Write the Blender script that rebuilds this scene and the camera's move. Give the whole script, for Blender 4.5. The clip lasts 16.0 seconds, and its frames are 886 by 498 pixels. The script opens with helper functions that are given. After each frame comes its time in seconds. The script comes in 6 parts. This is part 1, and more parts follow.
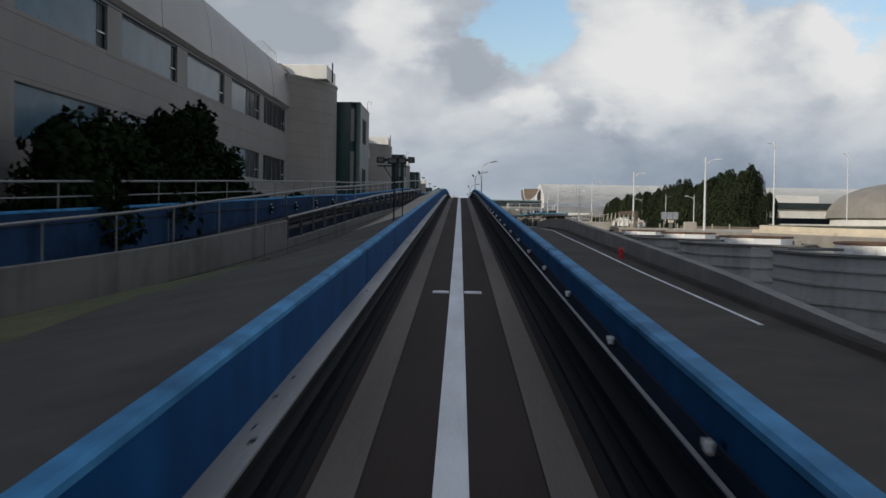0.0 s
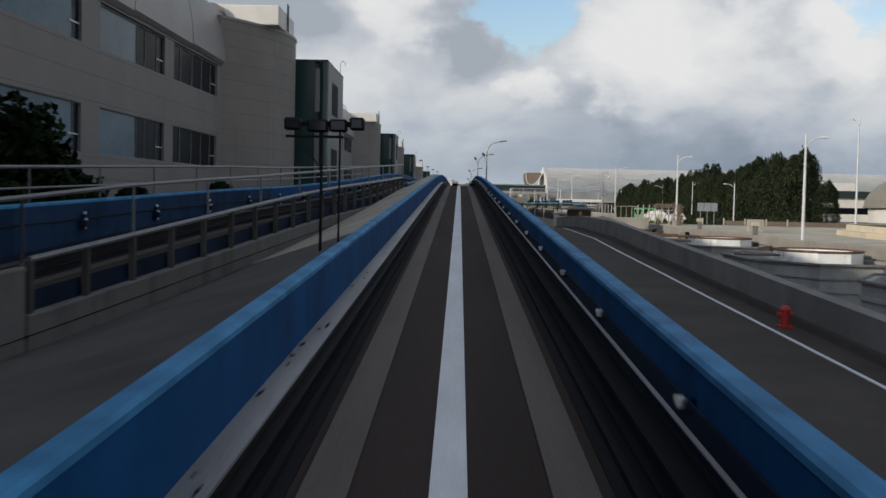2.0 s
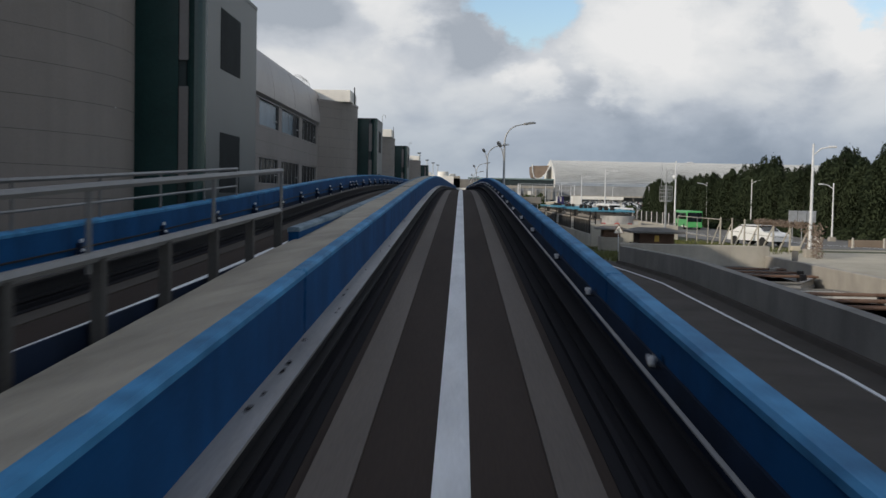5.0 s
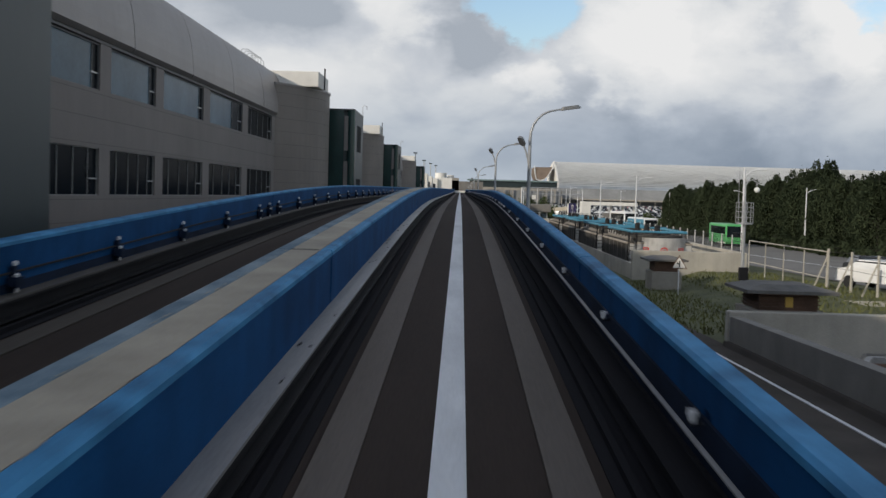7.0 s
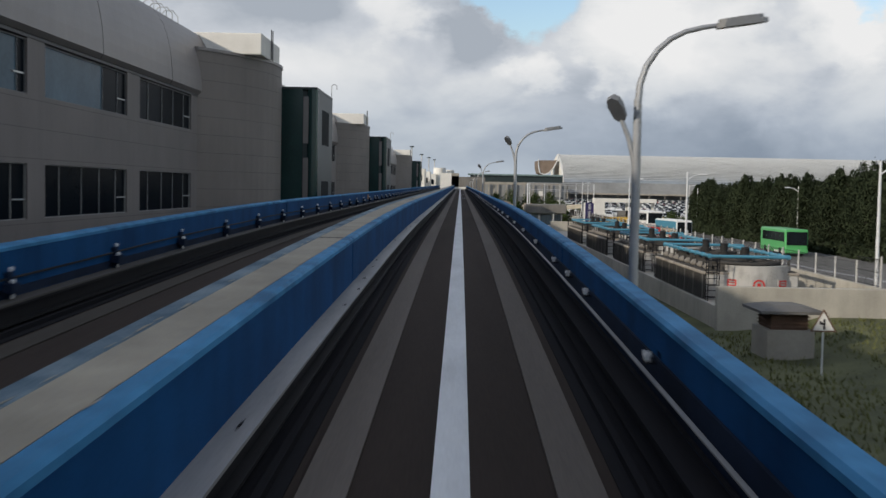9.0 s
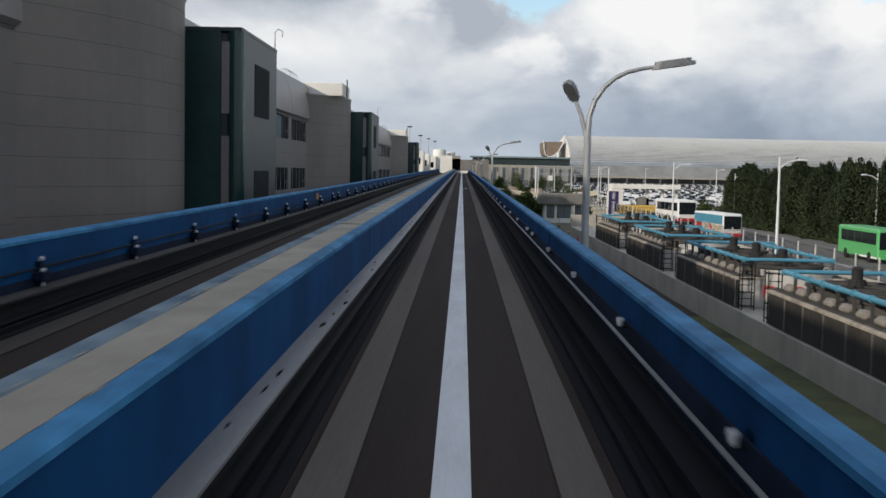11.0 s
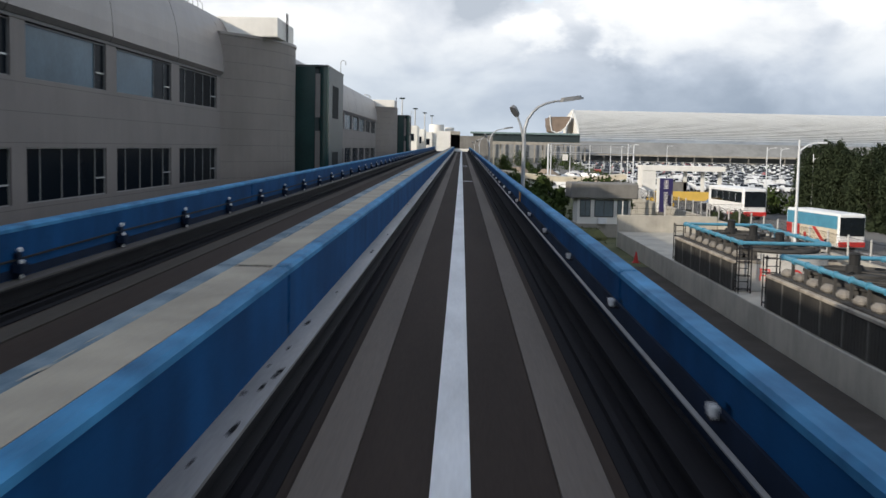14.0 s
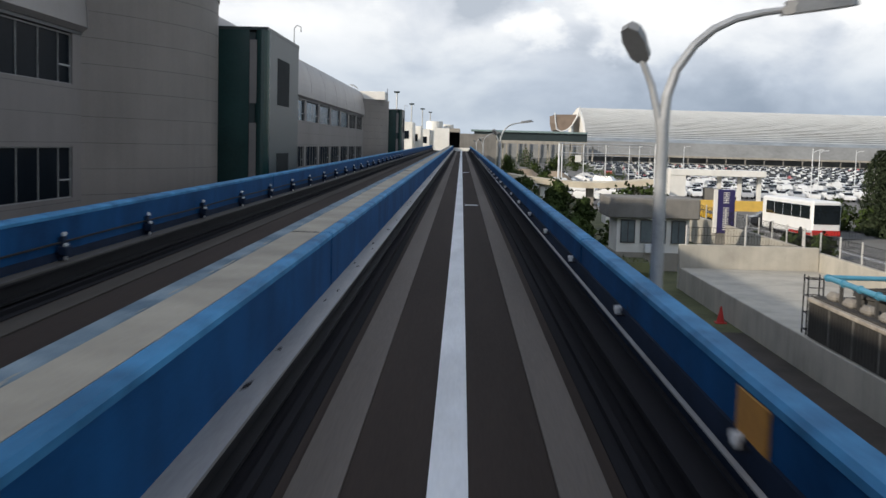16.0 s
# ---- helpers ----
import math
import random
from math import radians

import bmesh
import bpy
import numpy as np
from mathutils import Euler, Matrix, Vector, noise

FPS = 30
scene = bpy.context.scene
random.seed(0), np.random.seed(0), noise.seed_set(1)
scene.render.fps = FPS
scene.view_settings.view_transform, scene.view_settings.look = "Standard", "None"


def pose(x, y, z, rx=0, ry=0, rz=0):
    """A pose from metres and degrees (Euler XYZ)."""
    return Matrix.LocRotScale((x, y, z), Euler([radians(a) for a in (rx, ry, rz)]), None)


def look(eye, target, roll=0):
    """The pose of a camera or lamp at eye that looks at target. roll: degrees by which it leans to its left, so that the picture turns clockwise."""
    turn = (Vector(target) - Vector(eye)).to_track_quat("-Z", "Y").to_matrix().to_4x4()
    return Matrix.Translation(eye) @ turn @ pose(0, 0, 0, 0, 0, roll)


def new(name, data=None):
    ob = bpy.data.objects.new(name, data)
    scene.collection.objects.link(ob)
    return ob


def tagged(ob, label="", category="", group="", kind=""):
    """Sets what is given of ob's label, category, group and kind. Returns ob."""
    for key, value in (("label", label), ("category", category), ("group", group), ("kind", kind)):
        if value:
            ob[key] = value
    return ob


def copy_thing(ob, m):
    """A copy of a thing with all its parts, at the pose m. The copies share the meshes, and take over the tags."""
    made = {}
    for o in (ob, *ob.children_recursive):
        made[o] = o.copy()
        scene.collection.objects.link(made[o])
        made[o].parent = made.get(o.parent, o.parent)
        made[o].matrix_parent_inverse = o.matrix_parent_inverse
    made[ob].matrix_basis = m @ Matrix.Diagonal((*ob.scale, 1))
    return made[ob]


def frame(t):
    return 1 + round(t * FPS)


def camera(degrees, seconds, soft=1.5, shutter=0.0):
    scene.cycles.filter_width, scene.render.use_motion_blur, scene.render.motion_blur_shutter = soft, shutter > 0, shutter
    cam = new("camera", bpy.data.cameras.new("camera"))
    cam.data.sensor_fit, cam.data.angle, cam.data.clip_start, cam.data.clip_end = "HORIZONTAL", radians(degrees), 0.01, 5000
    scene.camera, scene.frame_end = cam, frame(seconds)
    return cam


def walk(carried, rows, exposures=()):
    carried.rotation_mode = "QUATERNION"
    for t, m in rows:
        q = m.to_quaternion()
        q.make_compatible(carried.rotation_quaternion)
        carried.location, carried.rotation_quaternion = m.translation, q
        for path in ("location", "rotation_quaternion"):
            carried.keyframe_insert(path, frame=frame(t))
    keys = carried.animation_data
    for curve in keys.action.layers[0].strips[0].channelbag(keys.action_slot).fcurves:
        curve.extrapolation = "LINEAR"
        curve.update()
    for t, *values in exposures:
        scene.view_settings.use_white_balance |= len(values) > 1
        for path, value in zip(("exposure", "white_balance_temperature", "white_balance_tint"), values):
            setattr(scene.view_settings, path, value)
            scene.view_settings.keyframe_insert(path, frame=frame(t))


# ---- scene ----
cam = camera(43.0, 16.0, soft=1.5, shutter=0.4)
# seconds, y, z, pitch, roll, yaw
PATH = [
    (0, 0.000, 2.587, -1.47, 0.97, 0.80),
    (0.5, 6.037, 2.823, -1.96, 1.37, 0.73),
    (1, 12.074, 3.059, -1.85, 1.27, 0.79),
    (1.5, 18.111, 3.295, -2.36, 1.40, 0.71),
    (2, 24.147, 3.531, -2.34, 1.29, 0.75),
    (2.5, 30.181, 3.767, -2.26, 1.17, 0.55),
    (3, 36.213, 4.003, -2.44, 1.13, 0.82),
    (3.5, 42.242, 4.238, -2.50, 1.11, 0.77),
    (4, 48.268, 4.473, -2.65, 1.28, 0.76),
    (4.2, 50.676, 4.568, -2.73, 1.25, 0.78),
    (6.3, 75.917, 5.590, -2.72, 1.08, 0.89),
    (6.5, 78.315, 5.686, -2.90, 1.34, 0.77),
    (7, 84.303, 5.918, -2.73, 1.64, 0.78),
    (7.5, 90.284, 6.138, -2.88, 1.17, 0.81),
    (8, 96.255, 6.345, -3.04, 1.26, 0.77),
    (8.5, 102.217, 6.544, -2.76, 1.66, 0.78),
    (9, 108.167, 6.739, -3.05, 1.08, 0.82),
    (9.2, 110.545, 6.813, -3.13, 1.05, 0.91),
    (11.3, 135.388, 7.300, -4.31, 1.16, 0.86),
    (11.5, 137.741, 7.326, -4.53, 1.43, 0.77),
    (12, 143.615, 7.390, -4.64, 1.32, 0.77),
    (12.5, 149.474, 7.450, -4.88, 1.33, 0.78),
    (13, 155.316, 7.499, -5.17, 1.35, 0.72),
    (13.5, 161.142, 7.539, -5.02, 1.33, 0.78),
    (14, 166.951, 7.573, -5.17, 1.14, 0.84),
    (14.5, 172.742, 7.604, -5.21, 1.41, 0.78),
    (15, 178.514, 7.634, -5.28, 1.54, 0.70),
    (15.5, 184.267, 7.665, -5.25, 1.36, 0.86),
    (16, 190.000, 7.701, -5.26, 1.58, 0.80),
]
walk(cam, [(t, pose(0, y, z, 90 + p, 0, w) @ pose(0, 0, 0, 0, 0, r)) for t, y, z, p, r, w in PATH],
     exposures=[(0, -0.34), (4, -0.28), (9, -0.22), (11.5, 0.0), (13, 0.25), (16, 0.18)])

# ---- world and sun ----
SUN_DIR = Vector((-1.0, -0.75, 0.47)).normalized()
world = bpy.data.worlds.new("sky")
scene.world = world
world.use_nodes = True
wn, wl = world.node_tree.nodes, world.node_tree.links
wn.clear()


def wnode(kind, **values):
    n = wn.new(kind)
    for k, v in values.items():
        n.inputs[k].default_value = v
    return n


def wmath(op, a, b, clamp=False):
    n = wn.new("ShaderNodeMath")
    n.operation, n.use_clamp = op, clamp
    for i, v in enumerate((a, b)):
        if isinstance(v, (int, float)):
            n.inputs[i].default_value = v
        else:
            wl.new(v, n.inputs[i])
    return n.outputs[0]


def wramp(src, stops):
    n = wn.new("ShaderNodeValToRGB")
    el = n.color_ramp.elements
    while len(el) < len(stops):
        el.new(0.5)
    for e, (at, c) in zip(el, stops):
        e.position, e.color = at, (*c, 1)
    wl.new(src, n.inputs[0])
    return n.outputs[0]


sky = wn.new("ShaderNodeTexSky")
sky.sky_type, sky.sun_disc = "NISHITA", False
sky.sun_elevation = math.asin(SUN_DIR.z)
sky.sun_rotation = math.atan2(SUN_DIR.x, SUN_DIR.y)
sky.altitude, sky.air_density, sky.dust_density = 20, 1.3, 0.4
wtc = wn.new("ShaderNodeTexCoord")
wsep = wn.new("ShaderNodeSeparateXYZ")
wl.new(wtc.outputs["Generated"], wsep.inputs[0])
def wblob(az, el, r, k):
    """A soft mass of cloud (or a gap, with k below 0) in one direction of the sky."""
    c = Vector((math.sin(az) * math.cos(el), math.cos(az) * math.cos(el), math.sin(el)))
    n = wn.new("ShaderNodeVectorMath")
    n.operation = "DISTANCE"
    wl.new(wwarp.outputs[0], n.inputs[0])
    n.inputs[1].default_value = c
    m = wn.new("ShaderNodeMapRange")
    m.interpolation_type = "SMOOTHSTEP"
    m.inputs["From Min"].default_value, m.inputs["From Max"].default_value = r, r * 0.15
    m.inputs["To Min"].default_value, m.inputs["To Max"].default_value = 0.0, k
    wl.new(n.outputs["Value"], m.inputs["Value"])
    return m.outputs["Result"]


wmap = wn.new("ShaderNodeMapping")
wmap.inputs["Scale"].default_value = (1, 1, 1.7)
wl.new(wtc.outputs["Generated"], wmap.inputs[0])
wpuff = wnode("ShaderNodeTexNoise", Scale=13.0, Detail=7.0, Roughness=0.58)
wl.new(wmap.outputs[0], wpuff.inputs["Vector"])
# the direction, frayed by noise
wfr = wn.new("ShaderNodeVectorMath")
wfr.operation = "MULTIPLY_ADD"
wl.new(wpuff.outputs["Color"], wfr.inputs[0])
wfr.inputs[1].default_value, wfr.inputs[2].default_value = (0.11, 0.11, 0.11), (-0.055, -0.055, -0.055)
wwarp = wn.new("ShaderNodeVectorMath")
wwarp.operation = "ADD"
wl.new(wtc.outputs["Generated"], wwarp.inputs[0])
wl.new(wfr.outputs[0], wwarp.inputs[1])
cl1 = wnode("ShaderNodeTexNoise", Scale=4.2, Detail=8.0, Roughness=0.55, Distortion=0.2)
wl.new(wmap.outputs[0], cl1.inputs["Vector"])
cl2 = wnode("ShaderNodeTexNoise", Scale=6.5, Detail=8.0, Roughness=0.52, Distortion=0.25)
wl.new(wmap.outputs[0], cl2.inputs["Vector"])
bright = cl2.outputs[0]
for az, el, r, k in ((-0.058, 0.17, 0.05, 0.26), (0.070, 0.104, 0.03, 0.24), (0.125, 0.092, 0.024, 0.18), (0.19, 0.098, 0.05, 0.08), (0.15, 0.15, 0.075, 0.30), (0.20, 0.125, 0.07, 0.16), (0.325, 0.14, 0.055, 0.32), (0.24, 0.16, 0.04, 0.2), (0.27, 0.105, 0.05, 0.14), (-0.12, 0.11, 0.08, 0.10), (-0.18, 0.19, 0.09, -0.12), (0.01, 0.135, 0.05, -0.16), (0.02, 0.10, 0.06, -0.06)):
    bright = wmath("ADD", bright, wblob(az, el, r, k))
gaps = cl1.outputs[0]
for az, el, r, k in ((0.03, 0.188, 0.06, -0.26), (0.065, 0.152, 0.05, -0.16), (0.30, 0.183, 0.05, -0.26), (0.36, 0.165, 0.04, -0.16), (0.078, 0.178, 0.062, -0.34), (0.045, 0.195, 0.06, -0.25), (0.258, 0.175, 0.035, -0.24), (0.345, 0.175, 0.05, -0.30), (0.0, 0.04, 0.35, 0.25), (0.3, 0.03, 0.33, 0.25), (-0.3, 0.08, 0.3, 0.2), (0.17, 0.15, 0.07, 0.2)):
    gaps = wmath("ADD", gaps, wblob(az, el, r, k))
# open blue overhead
gaps = wmath("SUBTRACT", gaps, wmath("MULTIPLY", wmath("SUBTRACT", wsep.outputs[2], 0.3, True), 0.10))
cover = wramp(gaps, [(0.33, (0, 0, 0)), (0.54, (1, 1, 1))])
shade = wramp(bright, [(0.35, (0.46, 0.51, 0.58)), (0.50, (0.67, 0.71, 0.77)), (0.62, (0.86, 0.88, 0.90)), (0.80, (1.0, 1.0, 1.0))])
low = wramp(wsep.outputs[2], [(0.0, (0.66, 0.73, 0.81)), (0.03, (0.62, 0.68, 0.75)), (0.06, (0.72, 0.77, 0.83)), (0.11, (1, 1, 1)), (0.24, (1, 1, 1)), (0.42, (0.97, 0.93, 0.86))])
wmul = wn.new("ShaderNodeMix")
wmul.data_type, wmul.blend_type = "RGBA", "MULTIPLY"
wmul.inputs[0].default_value = 1.0
wl.new(shade, wmul.inputs[6])
wl.new(low, wmul.inputs[7])
wbg1, wbg2 = wnode("ShaderNodeBackground", Strength=0.15), wnode("ShaderNodeBackground", Strength=0.98)
wtint = wn.new("ShaderNodeMix")
wtint.data_type, wtint.blend_type = "RGBA", "MULTIPLY"
wtint.inputs[0].default_value = 1.0
wtint.inputs[7].default_value = (0.85, 0.95, 1.18, 1)
wl.new(sky.outputs[0], wtint.inputs[6])
wl.new(wtint.outputs[2], wbg1.inputs[0])
wl.new(wmul.outputs[2], wbg2.inputs[0])
wmix, wout = wn.new("ShaderNodeMixShader"), wn.new("ShaderNodeOutputWorld")
wl.new(cover, wmix.inputs[0])
wl.new(wbg1.outputs[0], wmix.inputs[1])
wl.new(wbg2.outputs[0], wmix.inputs[2])
wl.new(wmix.outputs[0], wout.inputs[0])

sun_data = bpy.data.lights.new("sun", "SUN")
sun_data.energy, sun_data.angle, sun_data.color = 3.2, radians(0.7), (1.0, 0.90, 0.76)
sun = new("sun", sun_data)
sun.matrix_world = look(SUN_DIR * 100, (0, 0, 0))


# ---- materials ----
def mat(name, colour, rough=0.7, var=0.25, scale=1.5, fine=40.0, bump=0.15, metal=0.0, stretch=(1, 1, 1), tint=None, island=0.0, rnd=0.0, streak=0.0, coat=0.0, spec=0.5):
    """Surface with two scales of variation, optional vertical streaks and per-object change."""
    m = bpy.data.materials.new(name)
    m.use_nodes = True
    n, l = m.node_tree.nodes, m.node_tree.links
    b = n["Principled BSDF"]
    b.inputs["Roughness"].default_value, b.inputs["Metallic"].default_value = rough, metal
    b.inputs["Coat Weight"].default_value, b.inputs["Specular IOR Level"].default_value = coat, spec
    tc, mp = n.new("ShaderNodeTexCoord"), n.new("ShaderNodeMapping")
    mp.inputs["Scale"].default_value = stretch
    geo = n.new("ShaderNodeNewGeometry")
    l.new(geo.outputs["Position"], mp.inputs[0])
    big, small = n.new("ShaderNodeTexNoise"), n.new("ShaderNodeTexNoise")
    big.inputs["Scale"].default_value, big.inputs["Detail"].default_value, big.inputs["Roughness"].default_value = scale, 6, 0.6
    small.inputs["Scale"].default_value, small.inputs["Detail"].default_value = fine, 3
    l.new(mp.outputs[0], big.inputs["Vector"])
    l.new(mp.outputs[0], small.inputs["Vector"])
    add = n.new("ShaderNodeMath")
    add.operation = "MULTIPLY_ADD"
    l.new(small.outputs[0], add.inputs[0])
    add.inputs[1].default_value = 0.35
    l.new(big.outputs[0], add.inputs[2])
    value = add.outputs[0]
    if streak:
        sm, sn = n.new("ShaderNodeMapping"), n.new("ShaderNodeTexNoise")
        sm.inputs["Scale"].default_value = (1.6, 1.6, 0.12)
        sn.inputs["Scale"].default_value, sn.inputs["Detail"].default_value = 1.5, 5
        l.new(geo.outputs["Position"], sm.inputs[0])
        l.new(sm.outputs[0], sn.inputs["Vector"])
        s2 = n.new("ShaderNodeMath")
        s2.operation = "MULTIPLY_ADD"
        l.new(sn.outputs[0], s2.inputs[0])
        s2.inputs[1].default_value = streak
        l.new(value, s2.inputs[2])
        value = s2.outputs[0]
    if rnd:
        oi = n.new("ShaderNodeObjectInfo")
        s3 = n.new("ShaderNodeMath")
        s3.operation = "MULTIPLY_ADD"
        l.new(oi.outputs["Random"], s3.inputs[0])
        s3.inputs[1].default_value = rnd
        l.new(value, s3.inputs[2])
        value = s3.outputs[0]
    if island:
        s4 = n.new("ShaderNodeMath")
        s4.operation = "MULTIPLY_ADD"
        l.new(geo.outputs["Random Per Island"], s4.inputs[0])
        s4.inputs[1].default_value = island
        l.new(value, s4.inputs[2])
        value = s4.outputs[0]
    extra = (streak + rnd + island) * 0.5
    ramp = n.new("ShaderNodeValToRGB")
    e = ramp.color_ramp.elements
    dark = [c * (1 - var) for c in colour]
    light = [min(1.0, c * (1 + var)) for c in (tint or colour)]
    e[0].position, e[0].color = 0.42 + extra * 0.6, (*dark, 1)
    e[1].position, e[1].color = min(1.0, 0.92 + extra * 1.2), (*light, 1)
    l.new(value, ramp.inputs[0])
    l.new(ramp.outputs[0], b.inputs["Base Color"])
    if bump:
        bp = n.new("ShaderNodeBump")
        bp.inputs["Strength"].default_value, bp.inputs["Distance"].default_value = bump, 0.02
        l.new(small.outputs[0], bp.inputs["Height"])
        l.new(bp.outputs[0], b.inputs["Normal"])
    return m


def glass_mat(name, colour, rough=0.06, spec=0.6):
    m = mat(name, colour, rough, 0.3, 0.4, 6.0, 0.0)
    m.node_tree.nodes["Principled BSDF"].inputs["Specular IOR Level"].default_value = spec
    return m


ASPHALT = mat("asphalt", (0.066, 0.058, 0.051), 0.95, 0.3, 0.5, 60, spec=0.15)
TRACK = mat("track_asphalt", (0.041, 0.031, 0.026), 0.9, 0.3, 0.8, 50, spec=0.1, stretch=(1, 0.08, 1))
STRIP = mat("running_strip", (0.134, 0.115, 0.101), 0.85, spec=0.15, var=0.25, scale=1.0, fine=50, stretch=(1, 0.06, 1))
WHITE_LINE = mat("white_road_paint", (0.68, 0.69, 0.70), 0.7, 0.18, 2.0, 40, stretch=(1, 0.2, 1))
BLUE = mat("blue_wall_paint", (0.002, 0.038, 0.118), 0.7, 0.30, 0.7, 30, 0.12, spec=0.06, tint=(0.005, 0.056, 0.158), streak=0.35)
BLUE_TOP = mat("pale_blue_coping", (0.018, 0.125, 0.275), 0.65, 0.35, 1.6, 30, 0.2, tint=(0.050, 0.215, 0.41), spec=0.12)
BLUE_DULL = mat("dull_navy_wall", (0.008, 0.020, 0.050), 0.8, 0.4, 0.6, 30, 0.15, spec=0.05, tint=(0.014, 0.034, 0.075), streak=0.5)
BLUE_WORN = mat("worn_blue_coping_paint", (0.045, 0.125, 0.215), 0.75, 0.45, 1.3, 30, 0.2, tint=(0.19, 0.24, 0.27), spec=0.1)
CONCRETE = mat("concrete", (0.170, 0.161, 0.147), 0.88, 0.28, 0.6, 25, 0.25, streak=0.3)
CONCRETE_PALE = mat("pale_concrete", (0.32, 0.295, 0.255), 0.85, 0.22, 0.7, 25, 0.2)
WALKWAY = mat("walkway_concrete", (0.33, 0.295, 0.235), 0.85, 0.32, 0.9, 30, 0.2)
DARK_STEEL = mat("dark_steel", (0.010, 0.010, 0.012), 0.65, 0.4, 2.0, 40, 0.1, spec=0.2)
RAIL_STEEL = mat("galvanised_rail", (0.34, 0.335, 0.33), 0.5, 0.3, 1.5, 40, 0.1, metal=0.5, stretch=(1, 0.15, 1))
WHITE_PLASTIC = mat("white_insulator", (0.78, 0.78, 0.77), 0.4, 0.08, 5, 50, 0.0)
GALV = mat("galvanised_steel", (0.40, 0.41, 0.42), 0.45, 0.2, 3, 40, 0.05, metal=0.5)
FENCE_GREY = mat("weathered_fence_post_paint", (0.50, 0.49, 0.47), 0.6, 0.2, 3, 30, 0.05)
POLE_WHITE = mat("white_pole_paint", (0.70, 0.71, 0.72), 0.4, 0.1, 3, 30, 0.05)
TILE = mat("grey_beige_wall_tiles", (0.155, 0.137, 0.131), 0.6, 0.16, 0.25, 14, 0.1, streak=0.35)
TILE_CURVE = mat("beige_mosaic_tiles", (0.178, 0.157, 0.143), 0.6, 0.16, 0.25, 14, 0.1, streak=0.35)
FASCIA = mat("aluminium_fascia", (0.205, 0.187, 0.182), 0.42, 0.15, 0.3, 10, 0.05, metal=0.35, streak=0.3)
GREEN_PANEL = mat("dark_green_glass_panel", (0.014, 0.044, 0.043), 0.18, 0.3, 0.3, 10, 0.0)
GREEN_GREY = mat("grey_green_cladding", (0.019, 0.031, 0.033), 0.45, 0.2, 0.3, 10, 0.05, streak=0.3)
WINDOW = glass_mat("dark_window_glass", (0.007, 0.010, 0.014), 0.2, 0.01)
# sky reflection put into the base colour of the pale panes
WINDOW_BLUE = glass_mat("sky_painted_window_glass", (0.070, 0.122, 0.165), 0.2, 0.05)
ALU = mat("aluminium_frame", (0.5, 0.5, 0.5), 0.4, 0.1, 3, 30, 0.0, metal=0.6)
DARK_FRAME = mat("dark_window_frame", (0.03, 0.03, 0.032), 0.5, 0.2, 3, 30, 0.0)
WHITE_WALL = mat("white_wall_paint", (0.74, 0.72, 0.67), 0.7, 0.12, 0.5, 20, 0.1, streak=0.25)
CREAM = mat("cream_wall_paint", (0.37, 0.345, 0.295), 0.75, 0.26, 0.5, 20, 0.15, streak=0.35)
GRASS = mat("rough_grass", (0.050, 0.068, 0.022), 0.95, 0.5, 0.35, 9, 0.6, tint=(0.085, 0.088, 0.036))
ROOF_METAL = mat("white_ribbed_roof_metal", (0.44, 0.46, 0.47), 0.32, 0.34, 0.25, 1.4, 0.0, metal=0.8, stretch=(0.5, 1, 1.6))
ROOF_RIB = mat("white_roof_rib", (0.64, 0.65, 0.65), 0.5, 0.05, 1, 20, 0.0)
LEAF = mat("dark_green_foliage", (0.060, 0.080, 0.046), 0.95, 0.18, 0.25, 3, 0.0, spec=0.03, tint=(0.084, 0.106, 0.058), island=0.08)
def let_light_through(m, share):
    """Thin leaves: part of the light passes through them."""
    n, l = m.node_tree.nodes, m.node_tree.links
    b, out = n["Principled BSDF"], n["Material Output"]
    tr, mix = n.new("ShaderNodeBsdfTranslucent"), n.new("ShaderNodeMixShader")
    l.new(b.inputs["Base Color"].links[0].from_socket, tr.inputs["Color"])
    mix.inputs[0].default_value = share
    l.new(b.outputs[0], mix.inputs[1])
    l.new(tr.outputs[0], mix.inputs[2])
    l.new(mix.outputs[0], out.inputs["Surface"])


let_light_through(LEAF, 0.45)
LEAF_SHADE = mat("shade_darkened_foliage", (0.006, 0.010, 0.006), 0.95, 0.4, 0.3, 4, 0.0, spec=0.03, tint=(0.012, 0.020, 0.009), island=0.4)
BARK = mat("grey_brown_bark", (0.035, 0.030, 0.024), 0.9, 0.35, 2, 30, 0.5)
PIPE_BLUE = mat("turquoise_pipe_paint", (0.07, 0.25, 0.36), 0.5, 0.18, 1.5, 20, 0.05)
LOUVRE = mat("black_louvre", (0.040, 0.037, 0.033), 0.6, 0.35, 0.8, 20, 0.1, streak=0.4)
DRY_SOIL = mat("dry_brown_soil", (0.30, 0.235, 0.165), 0.95, 0.35, 0.6, 12, 0.5)
HOOD = mat("stained_beige_hood", (0.09, 0.08, 0.066), 0.85, 0.35, 1.8, 25, 0.2, tint=(0.17, 0.155, 0.135), rnd=0.3, streak=0.5)
STACK = mat("weathered_stack_paint", (0.25, 0.24, 0.22), 0.75, 0.25, 1.0, 20, 0.15, tint=(0.36, 0.35, 0.33), streak=0.6)
RUST_PALE = mat("rust_streaked_ledge", (0.15, 0.115, 0.09), 0.85, 0.45, 1.5, 25, 0.3, tint=(0.27, 0.24, 0.20), streak=0.5)
RUST = mat("rusty_brown_metal", (0.13, 0.075, 0.05), 0.8, 0.4, 1.5, 25, 0.3)
RED = mat("red_paint", (0.52, 0.03, 0.025), 0.5, 0.15, 2, 30, 0.0)
